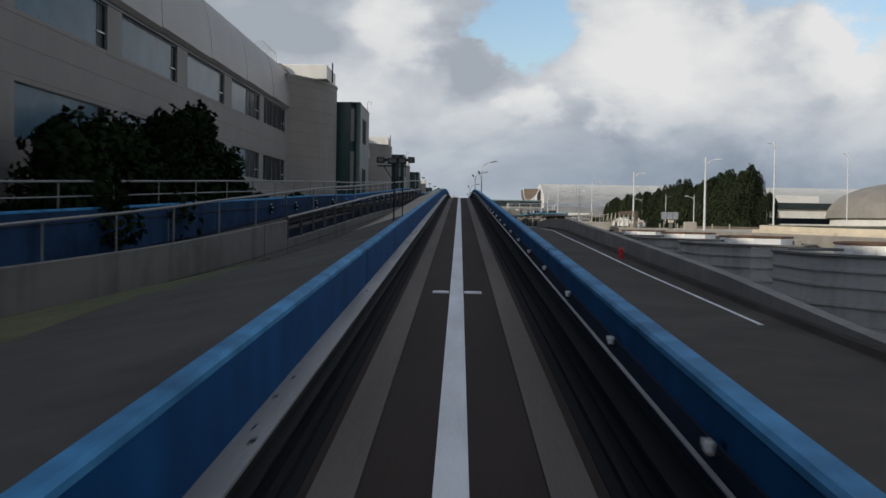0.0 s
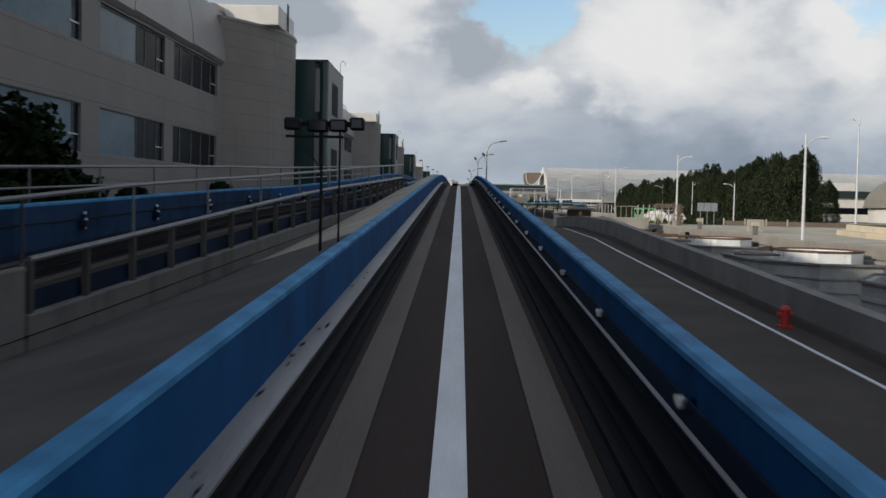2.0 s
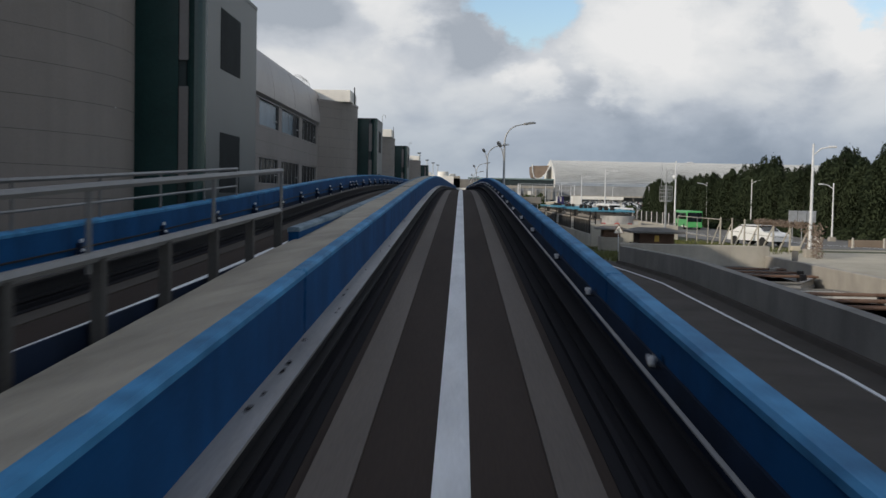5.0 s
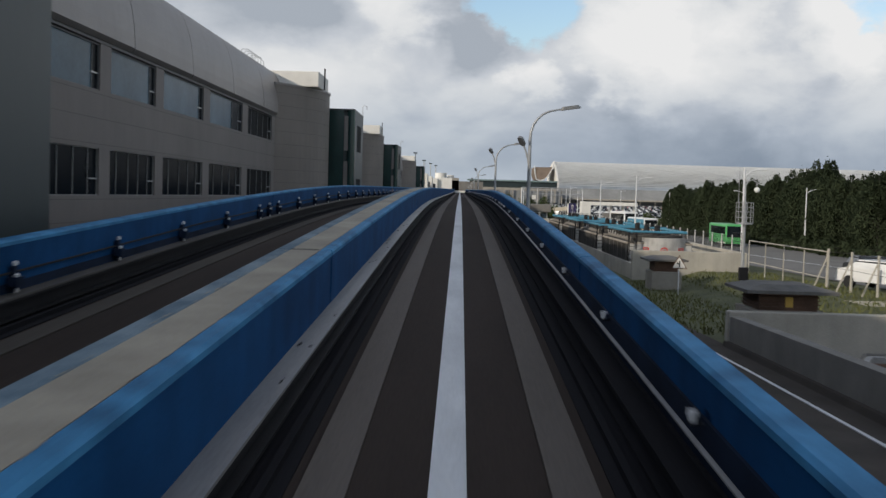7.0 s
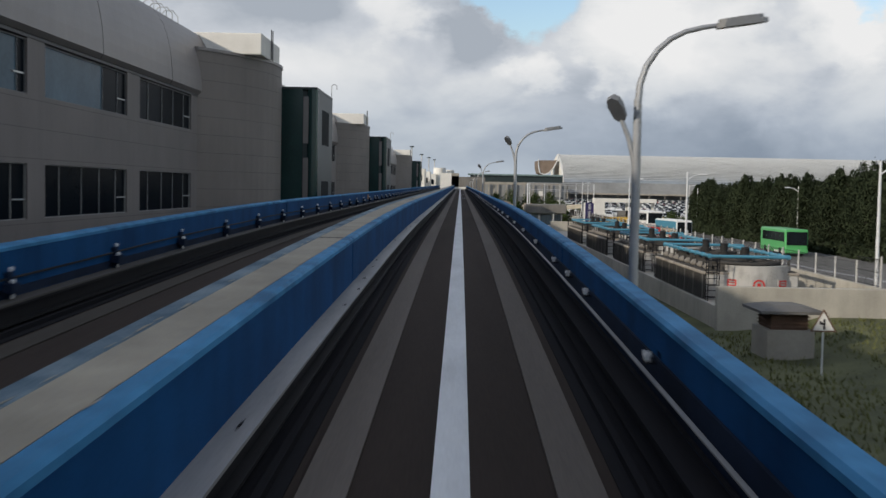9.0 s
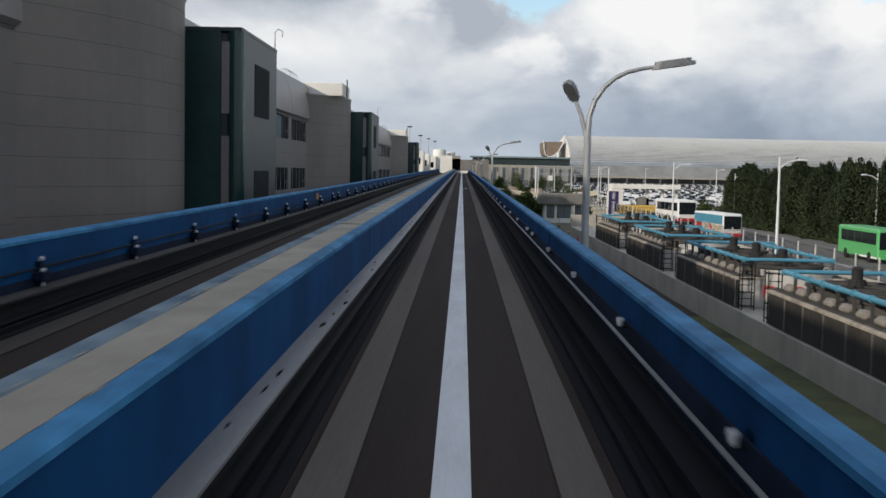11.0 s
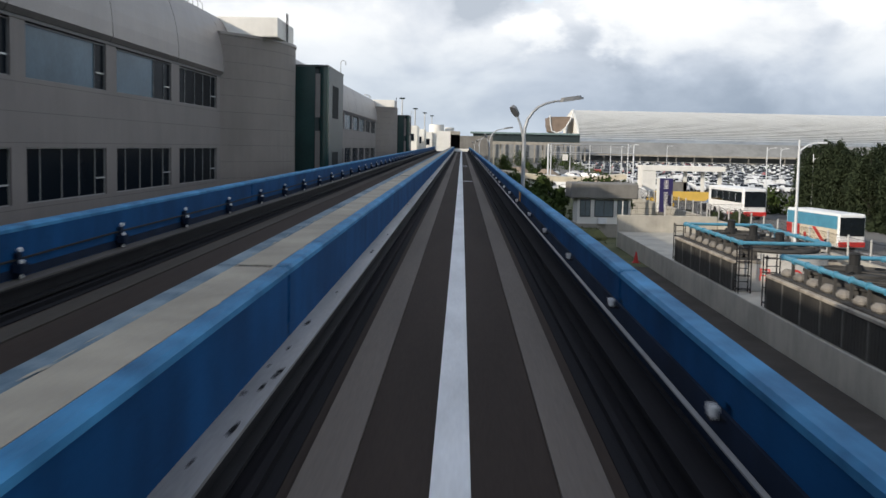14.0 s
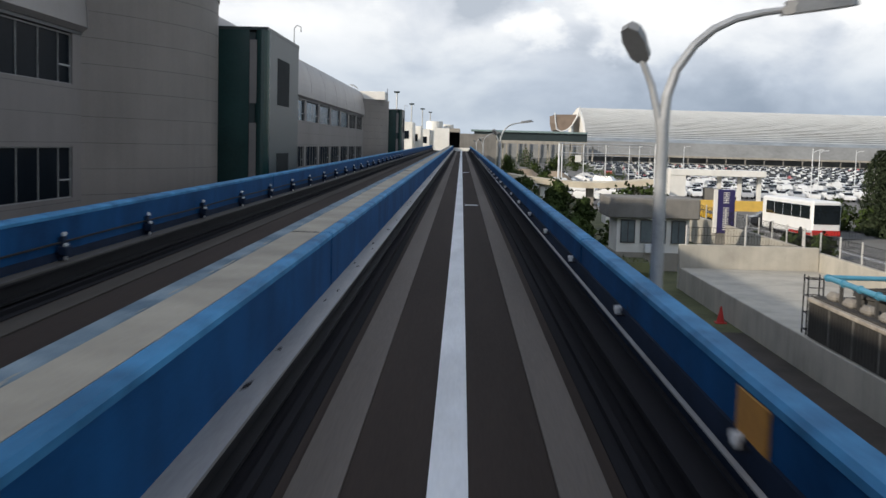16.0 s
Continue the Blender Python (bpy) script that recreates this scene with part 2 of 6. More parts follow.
ORANGE = mat("faded_orange_plate", (0.42, 0.19, 0.03), 0.7, 0.3, 6, 30, 0.0)
YELLOW = mat("yellow_paint", (0.62, 0.40, 0.08), 0.6, 0.15, 1, 20, 0.0)
PURPLE = mat("purple_sign_panel", (0.026, 0.020, 0.095), 0.4, 0.1, 2, 20, 0.0)
RUBBER = mat("black_rubber", (0.015, 0.015, 0.015), 0.8, 0.2, 3, 30, 0.0)
CAR_GLASS = glass_mat("tinted_car_glass", (0.012, 0.016, 0.020), 0.05)
BUS_GREEN = mat("green_bus_paint", (0.10, 0.42, 0.14), 0.35, 0.08, 1, 20, 0.0)
BUS_WHITE = mat("white_bus_paint", (0.80, 0.80, 0.79), 0.3, 0.05, 1, 20, 0.0)
WATER = mat("grey_tank_water", (0.06, 0.075, 0.075), 0.12, 0.3, 0.5, 8, 0.3)
SAND_WALL = mat("sandstone_wall", (0.58, 0.51, 0.39), 0.8, 0.2, 0.5, 20, 0.2)
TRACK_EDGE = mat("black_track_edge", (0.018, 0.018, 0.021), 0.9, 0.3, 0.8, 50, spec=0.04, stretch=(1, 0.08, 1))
CONCRETE_STAIN = mat("streaked_concrete", (0.10, 0.096, 0.090), 0.88, 0.45, 0.5, 25, 0.25, streak=0.6)
DARK_PAVE = mat("dark_paving", (0.074, 0.070, 0.064), 0.9, 0.35, 0.5, 25, 0.2, spec=0.2)
PALE_GLASS = glass_mat("pale_cabin_glass", (0.13, 0.16, 0.17), 0.12)
BROWN_TILE = mat("brown_roof_tiles", (0.20, 0.15, 0.115), 0.7, 0.2, 0.5, 6, 0.0)
MULLION = mat("grey_mullion", (0.14, 0.145, 0.15), 0.5, 0.1, 3, 30, 0.0)
RAILING = mat("dull_railing_steel", (0.17, 0.17, 0.17), 0.5, 0.2, 3, 40, 0.05, metal=0.3)
DOME = mat("weathered_dome_skin", (0.24, 0.22, 0.19), 0.7, 0.2, 0.2, 5, 0.0, streak=0.3)
FRAME_GREY = mat("grey_window_frame", (0.24, 0.24, 0.235), 0.5, 0.1, 3, 30, 0.0)
SIDE_DARK = mat("dark_side_panel", (0.016, 0.020, 0.022), 0.7, 0.3, 0.8, 10, 0.0, spec=0.05)
NAVY = mat("near_black_navy", (0.008, 0.015, 0.032), 0.8, 0.5, 1.0, 30, 0.15, spec=0.1, streak=0.4)
SANDY = mat("pale_sandy_paving", (0.43, 0.395, 0.32), 0.9, 0.25, 0.3, 20, 0.2, spec=0.2)
STAINED_WHITE = mat("rust_stained_white_paint", (0.60, 0.54, 0.45), 0.75, 0.25, 1.2, 20, 0.15, tint=(0.82, 0.81, 0.78), streak=0.7)
BASIN_GREY = mat("weathered_basin_concrete", (0.30, 0.295, 0.285), 0.85, 0.3, 0.5, 20, 0.2, streak=0.5)
BATTEN = mat("pale_louvre_batten", (0.20, 0.19, 0.175), 0.7, 0.3, 1.5, 30, 0.0)
HALL_GREY = mat("dull_grey_cladding", (0.24, 0.245, 0.245), 0.6, 0.3, 0.12, 1.2, 0.0, stretch=(0.6, 1, 1))
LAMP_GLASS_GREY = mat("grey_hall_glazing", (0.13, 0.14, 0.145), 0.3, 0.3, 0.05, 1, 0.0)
BROWN_WALL = mat("brown_rendered_wall", (0.20, 0.155, 0.115), 0.85, 0.25, 0.5, 20, 0.2)
BUSH = mat("mid_green_foliage", (0.026, 0.045, 0.014), 0.9, 0.35, 0.5, 6, 0.0, spec=0.1, tint=(0.050, 0.072, 0.022), island=0.4)
TILE_JOINT = mat("dark_tile_joint", (0.085, 0.079, 0.074), 0.8, 0.2, 0.5, 14, 0.0)
GRASS_BLADE = mat("grass_blades", (0.045, 0.062, 0.020), 0.9, 0.4, 0.4, 9, 0.0, spec=0.1, tint=(0.10, 0.105, 0.040), island=0.5)
RAIL_DULL = mat("dull_brown_rail_plate", (0.060, 0.054, 0.048), 0.7, 0.3, 1.5, 40, 0.1, stretch=(1, 0.15, 1))
GRIMY = mat("grimy_dark_concrete", (0.055, 0.053, 0.050), 0.9, 0.4, 0.8, 25, 0.2, spec=0.1, streak=0.5)
# darker copy of STRIP: the second track's dimness put into colour
STRIP_DULL = mat("dimmed_running_strip", (0.070, 0.062, 0.054), 0.9, 0.3, 1.0, 50, 0.1, spec=0.1, stretch=(1, 0.06, 1))


# ---- building helpers ----
def part(name, bm, material, parent=None, label="", smooth=False):
    me = bpy.data.meshes.new(name)
    bm.to_mesh(me)
    bm.free()
    for mm in material if isinstance(material, (list, tuple)) else (material,):
        me.materials.append(mm)
    if smooth:
        for f in me.polygons:
            f.use_smooth = True
    ob = new(name, me)
    ob.parent = parent
    if label:
        ob["label"] = label
    return ob


def thing(name, label, category, group="", at=(0, 0, 0), turn=0.0):
    ob = new(name)
    ob.empty_display_size = 0.3
    ob.matrix_basis = pose(*at, 0, 0, turn)
    return tagged(ob, label, category, group)


def structure(ob, label=""):
    return tagged(ob, label, kind="structure")


def box(bm, x0, x1, y0, y1, z0, z1, bevel=0.0, mi=0):
    v = [bm.verts.new((x, y, z)) for z in (z0, z1) for y in (y0, y1) for x in (x0, x1)]
    fs = [bm.faces.new([v[i] for i in q]) for q in ((0, 2, 3, 1), (4, 5, 7, 6), (0, 1, 5, 4), (2, 6, 7, 3), (0, 4, 6, 2), (1, 3, 7, 5))]
    for f in fs:
        f.material_index = mi
    if bevel:
        edges = list({e for f in fs for e in f.edges})
        bmesh.ops.bevel(bm, geom=edges, offset=bevel, segments=1, affect="EDGES")
    return v


def boxed(*args, **kw):
    bm = bmesh.new()
    box(bm, *args, **kw)
    return bm


def rod(bm, a, b, r0, r1=None, n=10):
    a, b = Vector(a), Vector(b)
    r1 = r0 if r1 is None else r1
    q = (b - a).to_track_quat("Z", "Y")
    rings = [[bm.verts.new(c + q @ Vector((r * math.cos(i * math.tau / n), r * math.sin(i * math.tau / n), 0))) for i in range(n)] for c, r in ((a, r0), (b, r1))]
    for i in range(n):
        bm.faces.new((rings[0][i], rings[0][(i + 1) % n], rings[1][(i + 1) % n], rings[1][i]))
    bm.faces.new(rings[0][::-1])
    bm.faces.new(rings[1])


def tube(bm, pts, radii, n=8):
    """A bent rod through pts."""
    rings = []
    for k, p in enumerate(pts):
        p = Vector(p)
        d = Vector(pts[min(k + 1, len(pts) - 1)]) - Vector(pts[max(k - 1, 0)])
        q = d.to_track_quat("Z", "Y")
        r = radii[k] if isinstance(radii, (list, tuple)) else radii
        rings.append([bm.verts.new(p + q @ Vector((r * math.cos(i * math.tau / n), r * math.sin(i * math.tau / n), 0))) for i in range(n)])
    for ra, rb in zip(rings, rings[1:]):
        for i in range(n):
            bm.faces.new((ra[i], ra[(i + 1) % n], rb[(i + 1) % n], rb[i]))
    bm.faces.new(rings[0][::-1])
    bm.faces.new(rings[-1])


def prism(bm, outline, z0, z1):
    """A flat outline (x, y) raised from z0 to z1."""
    lo, hi = [bm.verts.new((x, y, z0)) for x, y in outline], [bm.verts.new((x, y, z1)) for x, y in outline]
    k = len(outline)
    for i in range(k):
        bm.faces.new((lo[i], lo[(i + 1) % k], hi[(i + 1) % k], hi[i]))
    bm.faces.new(hi)
    bm.faces.new(lo[::-1])


def smoothstep(a, b, x):
    u = min(1.0, max(0.0, (x - a) / (b - a)))
    return u * u * (3 - 2 * u)


def track_z(y):
    """Running surface: a steady ramp that rounds off into a nearly level stretch."""
    g0, g1, a, b = 0.0391, 0.0055, 88.0, 152.0
    low = 0.54 - 0.07 * (1 - smoothstep(100, 150, y))
    if y <= a:
        return low + g0 * y
    u = min(1.0, (y - a) / (b - a))
    z = low + g0 * a + (b - a) * (g0 * u + (g1 - g0) * (u ** 3 - u ** 4 / 2))
    return z + g1 * max(0.0, y - b)


def left_x(y):
    """Centre line of the second track, which swings away behind."""
    return max(-10.9, -3.85 - 0.0013 * max(0.0, 95 - y) ** 2)


def left_z(y):
    """The second track lies lower where it swings away."""
    return track_z(y) - 0.85 * (1 - smoothstep(25, 62, y))


def far_z(y):
    """The second track's far wall keeps the height of the first track."""
    return track_z(y) + 0.10 * (1 - smoothstep(56, 70, y))


def zero(y):
    return 0.0


def sweep(profile, y0, y1, xf=zero, zf=track_z, step=2.0, closed=True):
    """A cross-section (x, z) carried along y."""
    bm = bmesh.new()
    n = max(1, round((y1 - y0) / step))
    rings = []
    for k in range(n + 1):
        y = y0 + (y1 - y0) * k / n
        rings.append([bm.verts.new((xf(y) + x, y, zf(y) + z)) for x, z in profile])
    m = len(profile)
    for ra, rb in zip(rings, rings[1:]):
        for i in range(m if closed else m - 1):
            bm.faces.new((ra[i], ra[(i + 1) % m], rb[(i + 1) % m], rb[i]))
    if closed:
        bm.faces.new(rings[0][::-1])
        bm.faces.new(rings[-1])
    bmesh.ops.recalc_face_normals(bm, faces=bm.faces)
    return bm


def rect(x0, x1, z0, z1):
    return [(x0, z0), (x1, z0), (x1, z1), (x0, z1)]


# ---- ground ----
GROUND_Y = [-60, 0, 40, 60, 80, 100, 125, 145, 200, 255, 400]
GROUND_Z = [-0.9, -0.15, 0.85, 1.45, 1.92, 2.0, 1.5, 0.9, 0.62, 0.75, 0.5]


def ground_z(x, y):
    z = float(np.interp(y, GROUND_Y, GROUND_Z))
    if x > 13:
        far = float(np.interp(y, [0, 60, 90, 110, 125, 150, 200, 300, 370, 470, 580, 700], [1.0, 1.35, 1.5, 1.85, 2.15, 1.6, 0.9, 0.6, 0.65, 1.3, 2.4, 2.4]))
        z = z + (far - z) * smoothstep(13, 15.6, x)
    if x < -3:
        z = z + (float(np.interp(y, [-60, 0, 20, 400], [-0.9, 0.2, 0.4, 0.5])) - z) * smoothstep(-3, -5, x)
    return z


bm = bmesh.new()
xs = [-2500, -600, -200, -60, -30, -14, -9, -6, -4, -2, 2, 4, 6, 7.5, 10, 12, 14, 15.6, 16.0, 19.2, 24, 34, 60, 120, 300, 900, 2500]
ys = [-2500, -600, -150] + sorted(list(range(-60, 420, 6)) + [118, 118.5]) + [440, 470, 500, 540, 580, 620, 700, 1100, 2000, 4000]
grid = [[bm.verts.new((x, y, -1.0 if 7.4 < x < 15.7 and -40 < y < 118.2 else ground_z(x, y) - (0.14 if 1.9 < x < 8.2 and y < 305 else 0.0))) for x in xs] for y in ys]
for j in range(len(ys) - 1):
    for i in range(len(xs) - 1):
        bm.faces.new((grid[j][i], grid[j][i + 1], grid[j + 1][i + 1], grid[j + 1][i]))
structure(part("ground", bm, GRASS), "rough dark green grass with bare patches")

# service road beside the guideway
road_bend = lambda y: 0.85 * smoothstep(55, 118, y) - 0.6 * smoothstep(150, 200, y)
road_bm = sweep([(1.0, -0.3), (7.3, -0.3), (7.3, 0.02), (1.0, 0.02)], -60, 300, xf=road_bend, zf=lambda y: ground_z(4, y), step=4)
road = structure(part("road", road_bm, ASPHALT), "worn dark asphalt service road")
structure(part("road_marking", sweep(rect(6.42, 6.51, 0.02, 0.034), 24, 148, xf=road_bend, zf=lambda y: ground_z(4, y), step=4), WHITE_LINE), "thin white painted edge line")

# ---- guideway ----
GY0, GY1 = -40.0, 398.0


def parapet_profile(side, x, foot, top, thick):
    s = side
    return [(s * x, foot), (s * (x + thick), foot), (s * (x + thick), top - 0.03), (s * (x + thick - 0.03), top), (s * (x + 0.03), top), (s * x, top - 0.03)]


def track(xf, y0, y1, zf, plate):
    structure(part("track_bed", sweep(rect(-1.52, 1.52, -0.5, 0.0), y0, y1, xf, zf), TRACK), "dark worn asphalt track bed between blue walls")
    for s in (-1, 1):
        structure(part("running_strip", sweep(rect(s * 0.635 if s > 0 else -0.965, 0.945 if s > 0 else -0.655, 0.0, 0.02), y0, y1, xf, zf), STRIP if plate is RAIL_STEEL else STRIP_DULL), "lighter grey concrete tyre running strip")
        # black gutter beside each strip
        structure(part("gutter", sweep(rect(s * 1.04 if s > 0 else -1.519, (1.519 if plate is RAIL_STEEL else 1.69) if s > 0 else -1.04, 0.0, 0.012), y0, y1, xf, zf), TRACK_EDGE), "black gutter beside the track")
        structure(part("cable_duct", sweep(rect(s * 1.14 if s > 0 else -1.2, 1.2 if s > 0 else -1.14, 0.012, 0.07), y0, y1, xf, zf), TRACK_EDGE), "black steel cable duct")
    structure(part("centre_line", sweep(rect(-0.147 if plate is RAIL_STEEL else 0.0, 0.098, 0.0, 0.012), y0, y1, xf, zf), WHITE_LINE), "broad white painted centre line")
    # guide rail: I-beam on the left side
    prof = [(-1.5, 0.32), (-1.29, 0.32), (-1.29, 0.29), (-1.38, 0.28), (-1.38, 0.12), (-1.29, 0.11), (-1.29, 0.08), (-1.5, 0.08)]
    structure(part("guide_rail", sweep([(x, z - 0.02) for x, z in prof], y0, y1, xf, zf), DARK_STEEL), "black steel guide beam")
    structure(part("guide_rail_head", sweep(rect(-1.505, -1.285, 0.30, 0.325), y0, y1, xf, zf), plate), "scuffed grey top plate of the guide beam")
    prof = [(x * -1, z) for x, z in prof][::-1]
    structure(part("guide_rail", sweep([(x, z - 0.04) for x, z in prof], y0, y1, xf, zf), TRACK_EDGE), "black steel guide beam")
    for z, w in ((0.50, 0.035), (0.40, 0.03)):
        structure(part("power_rail", sweep(rect(1.44 - w, 1.44, z - 0.012, z), y0, y1, xf, zf), plate if z == 0.5 and plate is RAIL_STEEL else TRACK_EDGE), "thin power rail on the wall")


    # near-black strip added low on the wall; shade put into its colour
    structure(part("collector_board", sweep(rect(1.495, 1.519, 0.03, 0.60), y0, y1, xf, zf), NAVY), "near-black navy strip for the shaded wall behind the power rail")
    structure(part("collector_board", sweep(rect(-1.519, -1.507, 0.33, 0.44), y0, y1, xf, zf), NAVY), "near-black navy strip for the shaded foot of the wall")


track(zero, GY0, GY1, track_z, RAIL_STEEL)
track(left_x, -38.0, GY1, left_z, RAIL_DULL)


def wall_run(name, side, x, xf, y0, y1, foot, thick, top, joint, first, zf=track_z, plain_to=-99.0, cap=None, dull_to=-99.0):
    """Blue wall in lengths with open joints, each with a paler coping."""
    wall = structure(new(name), "painted blue concrete parapet wall with paler coping")
    y = y0
    k = 0
    while y < y1 - 1:
        e = min(y1, first if k == 0 else y + joint)
        if e < y1 - 1:
            # weathered joint filler set back between two lengths
            part("joint_filler", sweep(parapet_profile(side, x + 0.018, foot, top - 0.03, thick - 0.036), e - 0.06, e + 0.06, xf, zf, step=0.12), CONCRETE_STAIN, wall)
        # lengths up to dull_to are a darker, duller blue
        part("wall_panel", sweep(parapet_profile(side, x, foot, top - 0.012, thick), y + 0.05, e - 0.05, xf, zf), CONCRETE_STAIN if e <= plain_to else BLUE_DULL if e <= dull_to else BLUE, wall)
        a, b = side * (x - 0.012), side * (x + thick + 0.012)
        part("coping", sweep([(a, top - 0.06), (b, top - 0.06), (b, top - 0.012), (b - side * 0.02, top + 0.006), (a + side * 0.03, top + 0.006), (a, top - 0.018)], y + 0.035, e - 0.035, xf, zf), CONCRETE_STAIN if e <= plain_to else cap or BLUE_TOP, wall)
        y = e
        k += 1
    return wall


TOP = 0.95
wall_run("parapet_wall_right", 1, 1.52, zero, GY0, GY1, -0.5, 0.17, 0.90, 26.4, -7.3)
wall_run("parapet_wall_left", -1, 1.50, zero, GY0, GY1, -0.5, 0.13, TOP, 26.4, -8.0)
wall_run("second_parapet_low", 1, 1.52, left_x, -38.0, 40.0, -1.2, 0.16, 1.0, 26.4, -15.4, left_z, 91.0)
wall_run("second_parapet_kerb", 1, 1.52, left_x, 40.0, 77.0, -1.2, 0.16, 0.30, 18.5, 58.5, left_z, 91.0)
wall_run("second_parapet_right", 1, 1.70, left_x, 77.0, GY1, -1.2, 0.16, TOP, 26.4, 97.6, left_z, cap=BLUE_WORN)
wall_run("second_parapet_left", -1, 1.52, left_x, -38.0, GY1, -2.2, 0.2, TOP, 26.4, -15.4, far_z, dull_to=65.0)


# walkway between the tracks, wide where they part
def walkway():
    bm = bmesh.new()
    rows = []
    y = GY0
    while y <= GY1:
        xr, xl = -1.635, left_x(y) + 1.69 + 0.18 * smoothstep(74, 80, y)
        s = 1 - smoothstep(32, 88, y)
        z = track_z(y) + TOP + 0.001
        za, zb = z - 0.40 * s, z - 1.80 * s
        rows.append([bm.verts.new((x, y, zz)) for x, zz in ((xr, za), (xl, zb), (xl, zb - 0.9), (xr, za - 0.9))])
        y += 2.0
    for a, b in zip(rows, rows[1:]):
        for i in range(4):
            bm.faces.new((a[i], a[(i + 1) % 4], b[(i + 1) % 4], b[i]))
    bm.faces.new(rows[0])
    bm.faces.new(rows[-1][::-1])
    bmesh.ops.recalc_face_normals(bm, faces=bm.faces)
    bm.faces.ensure_lookup_table()
    # the stretch before y 50 gets the darker paving
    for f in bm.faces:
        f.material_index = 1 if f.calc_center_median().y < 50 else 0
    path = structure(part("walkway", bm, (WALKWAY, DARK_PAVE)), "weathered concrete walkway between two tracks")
    # dark open joint in line with each wall joint
    for k in range(4, 15):
        y = -8.0 + 26.4 * k
        z = track_z(y) + TOP
        part("joint", boxed(left_x(y) + 1.875, -1.645, y - 0.035, y + 0.035, z - 0.05, z + 0.006), GRIMY, path)


walkway()
# grass strip at the foot of the second track's wall
bm = bmesh.new()
rows = []
for k in range(40):
    y = GY0 + 2.0 * k
    xl = left_x(y) + 1.71
    w = 0.42 * (-1.7 - xl) * (1 - smoothstep(26, 38, y)) + 0.02
    s = 1 - smoothstep(32, 88, y)
    z = track_z(y) + TOP - 0.03
    slope = 1.4 * s / (-1.705 - xl + 0.02)
    zl = z - 1.80 * s + 0.01
    rows.append([bm.verts.new(p) for p in ((xl, y, zl), (xl, y, zl + 0.05), (xl + w * 0.5, y, zl + slope * w * 0.5 + 0.08), (xl + w, y, zl + slope * w + 0.005))])
for a, b in zip(rows, rows[1:]):
    for i in range(3):
        bm.faces.new((a[i], a[i + 1], b[i + 1], b[i]))
structure(part("grass_strip", bm, GRASS), "strip of dark grass beside the concrete wall")

# deck and piers
structure(part("guideway_deck", sweep([(-1.7, -0.5), (1.68, -0.5), (1.4, -1.5), (-1.4, -1.5)], GY0, GY1), CONCRETE), "grey concrete guideway deck")
structure(part("guideway_deck_second", sweep([(-1.72, -0.5), (1.69, -0.5), (1.4, -1.5), (-1.4, -1.5)], -38, GY1, left_x, left_z), CONCRETE), "grey concrete guideway deck")
for y in range(70, 395, 24):
    for xf in (zero, left_x):
        structure(part("pier", boxed(xf(y) - 0.7, xf(y) + 0.7, y - 0.8, y + 0.8, ground_z(0, y) - 0.6, track_z(y) - 1.45, bevel=0.08), CONCRETE), "square concrete pier")
structure(part("guideway_base", sweep([(-1.68, -0.5), (1.66, -0.5), (1.66, -4.0), (-1.68, -4.0)], GY0, 66), CONCRETE), "concrete base of the ramp")


# wall brackets with white insulators
def bracket(parent_x, side):
    ob = thing("insulator_bracket", "white porcelain insulator on a small dark bracket", "insulator", "insulators along the power rail")
    bm = bmesh.new()
    box(bm, -0.11, 0.02, -0.025, 0.025, -0.06, -0.04)
    box(bm, 0.0, 0.015, -0.06, 0.06, -0.12, 0.03)
    part("bracket", bm, DARK_STEEL, ob)
    bm = bmesh.new()
    rod(bm, (-0.09, 0, -0.04), (-0.09, 0, 0.0), 0.026, 0.03, 10)
    rod(bm, (-0.09, 0, 0.0), (-0.09, 0, 0.03), 0.038, 0.034, 10)
    part("insulator", bm, WHITE_PLASTIC, ob)
    return ob


def stations(*runs):
    """Places along the track: runs of (first, last, spacing), one after another where the wall has a joint."""
    return [a + step * k for a, b, step in runs for k in range(int((b - a) / step + 0.5) + 1)]


ins = bracket(0, 1)
for k, y in enumerate(stations((-6.1, 35.4, 4.15), (39.4, 76.9, 4.17), (82.6, 112.0, 4.2), (116.6, 120.8, 4.2), (122.9, 122.9, 1), (125.1, 154.3, 4.17), (156.1, 190.2, 4.26), (195.6, 280.0, 4.35))):
    m = pose(1.52, y, track_z(y) + 0.62)
    if k == 0:
        ins.matrix_basis = m
    else:
        copy_thing(ins, m)


def clamp_group():
    ob = thing("wall_clamp", "dark cable clamp with three shiny caps on the wall", "clamp", "clamps on the far blue wall")
    bm = bmesh.new()
    box(bm, 0.0, 0.07, -0.07, 0.07, -0.32, 0.02, bevel=0.01)
    box(bm, 0.03, 0.16, -0.20, 0.04, -0.22, -0.10, bevel=0.01)
    part("bracket", bm, NAVY, ob)
    for x, z, dy in ((0.06, 0.05, 0.0), (0.12, -0.09, -0.10), (0.07, -0.28, 0.0)):
        bm = bmesh.new()
        rod(bm, (x, dy, z - 0.02), (x, dy, z + 0.015), 0.026, 0.034, 8)
        rod(bm, (x, dy, z + 0.015), (x, dy, z + 0.034), 0.034, 0.016, 8)
        part("bolt_cap", bm, WHITE_PLASTIC, ob)
    return ob


cl = clamp_group()
for k, y in enumerate(stations((48.5, 110.1, 4.1), (114.2, 115.7, 1.5), (117.3, 162.4, 4.1), (166.1, 178.4, 4.1), (180.4, 290.0, 4.1))):
    m = pose(left_x(y) - 1.52, y, far_z(y) + 0.62)
    if k == 0:
        cl.matrix_basis = m
    else:
        copy_thing(cl, m)

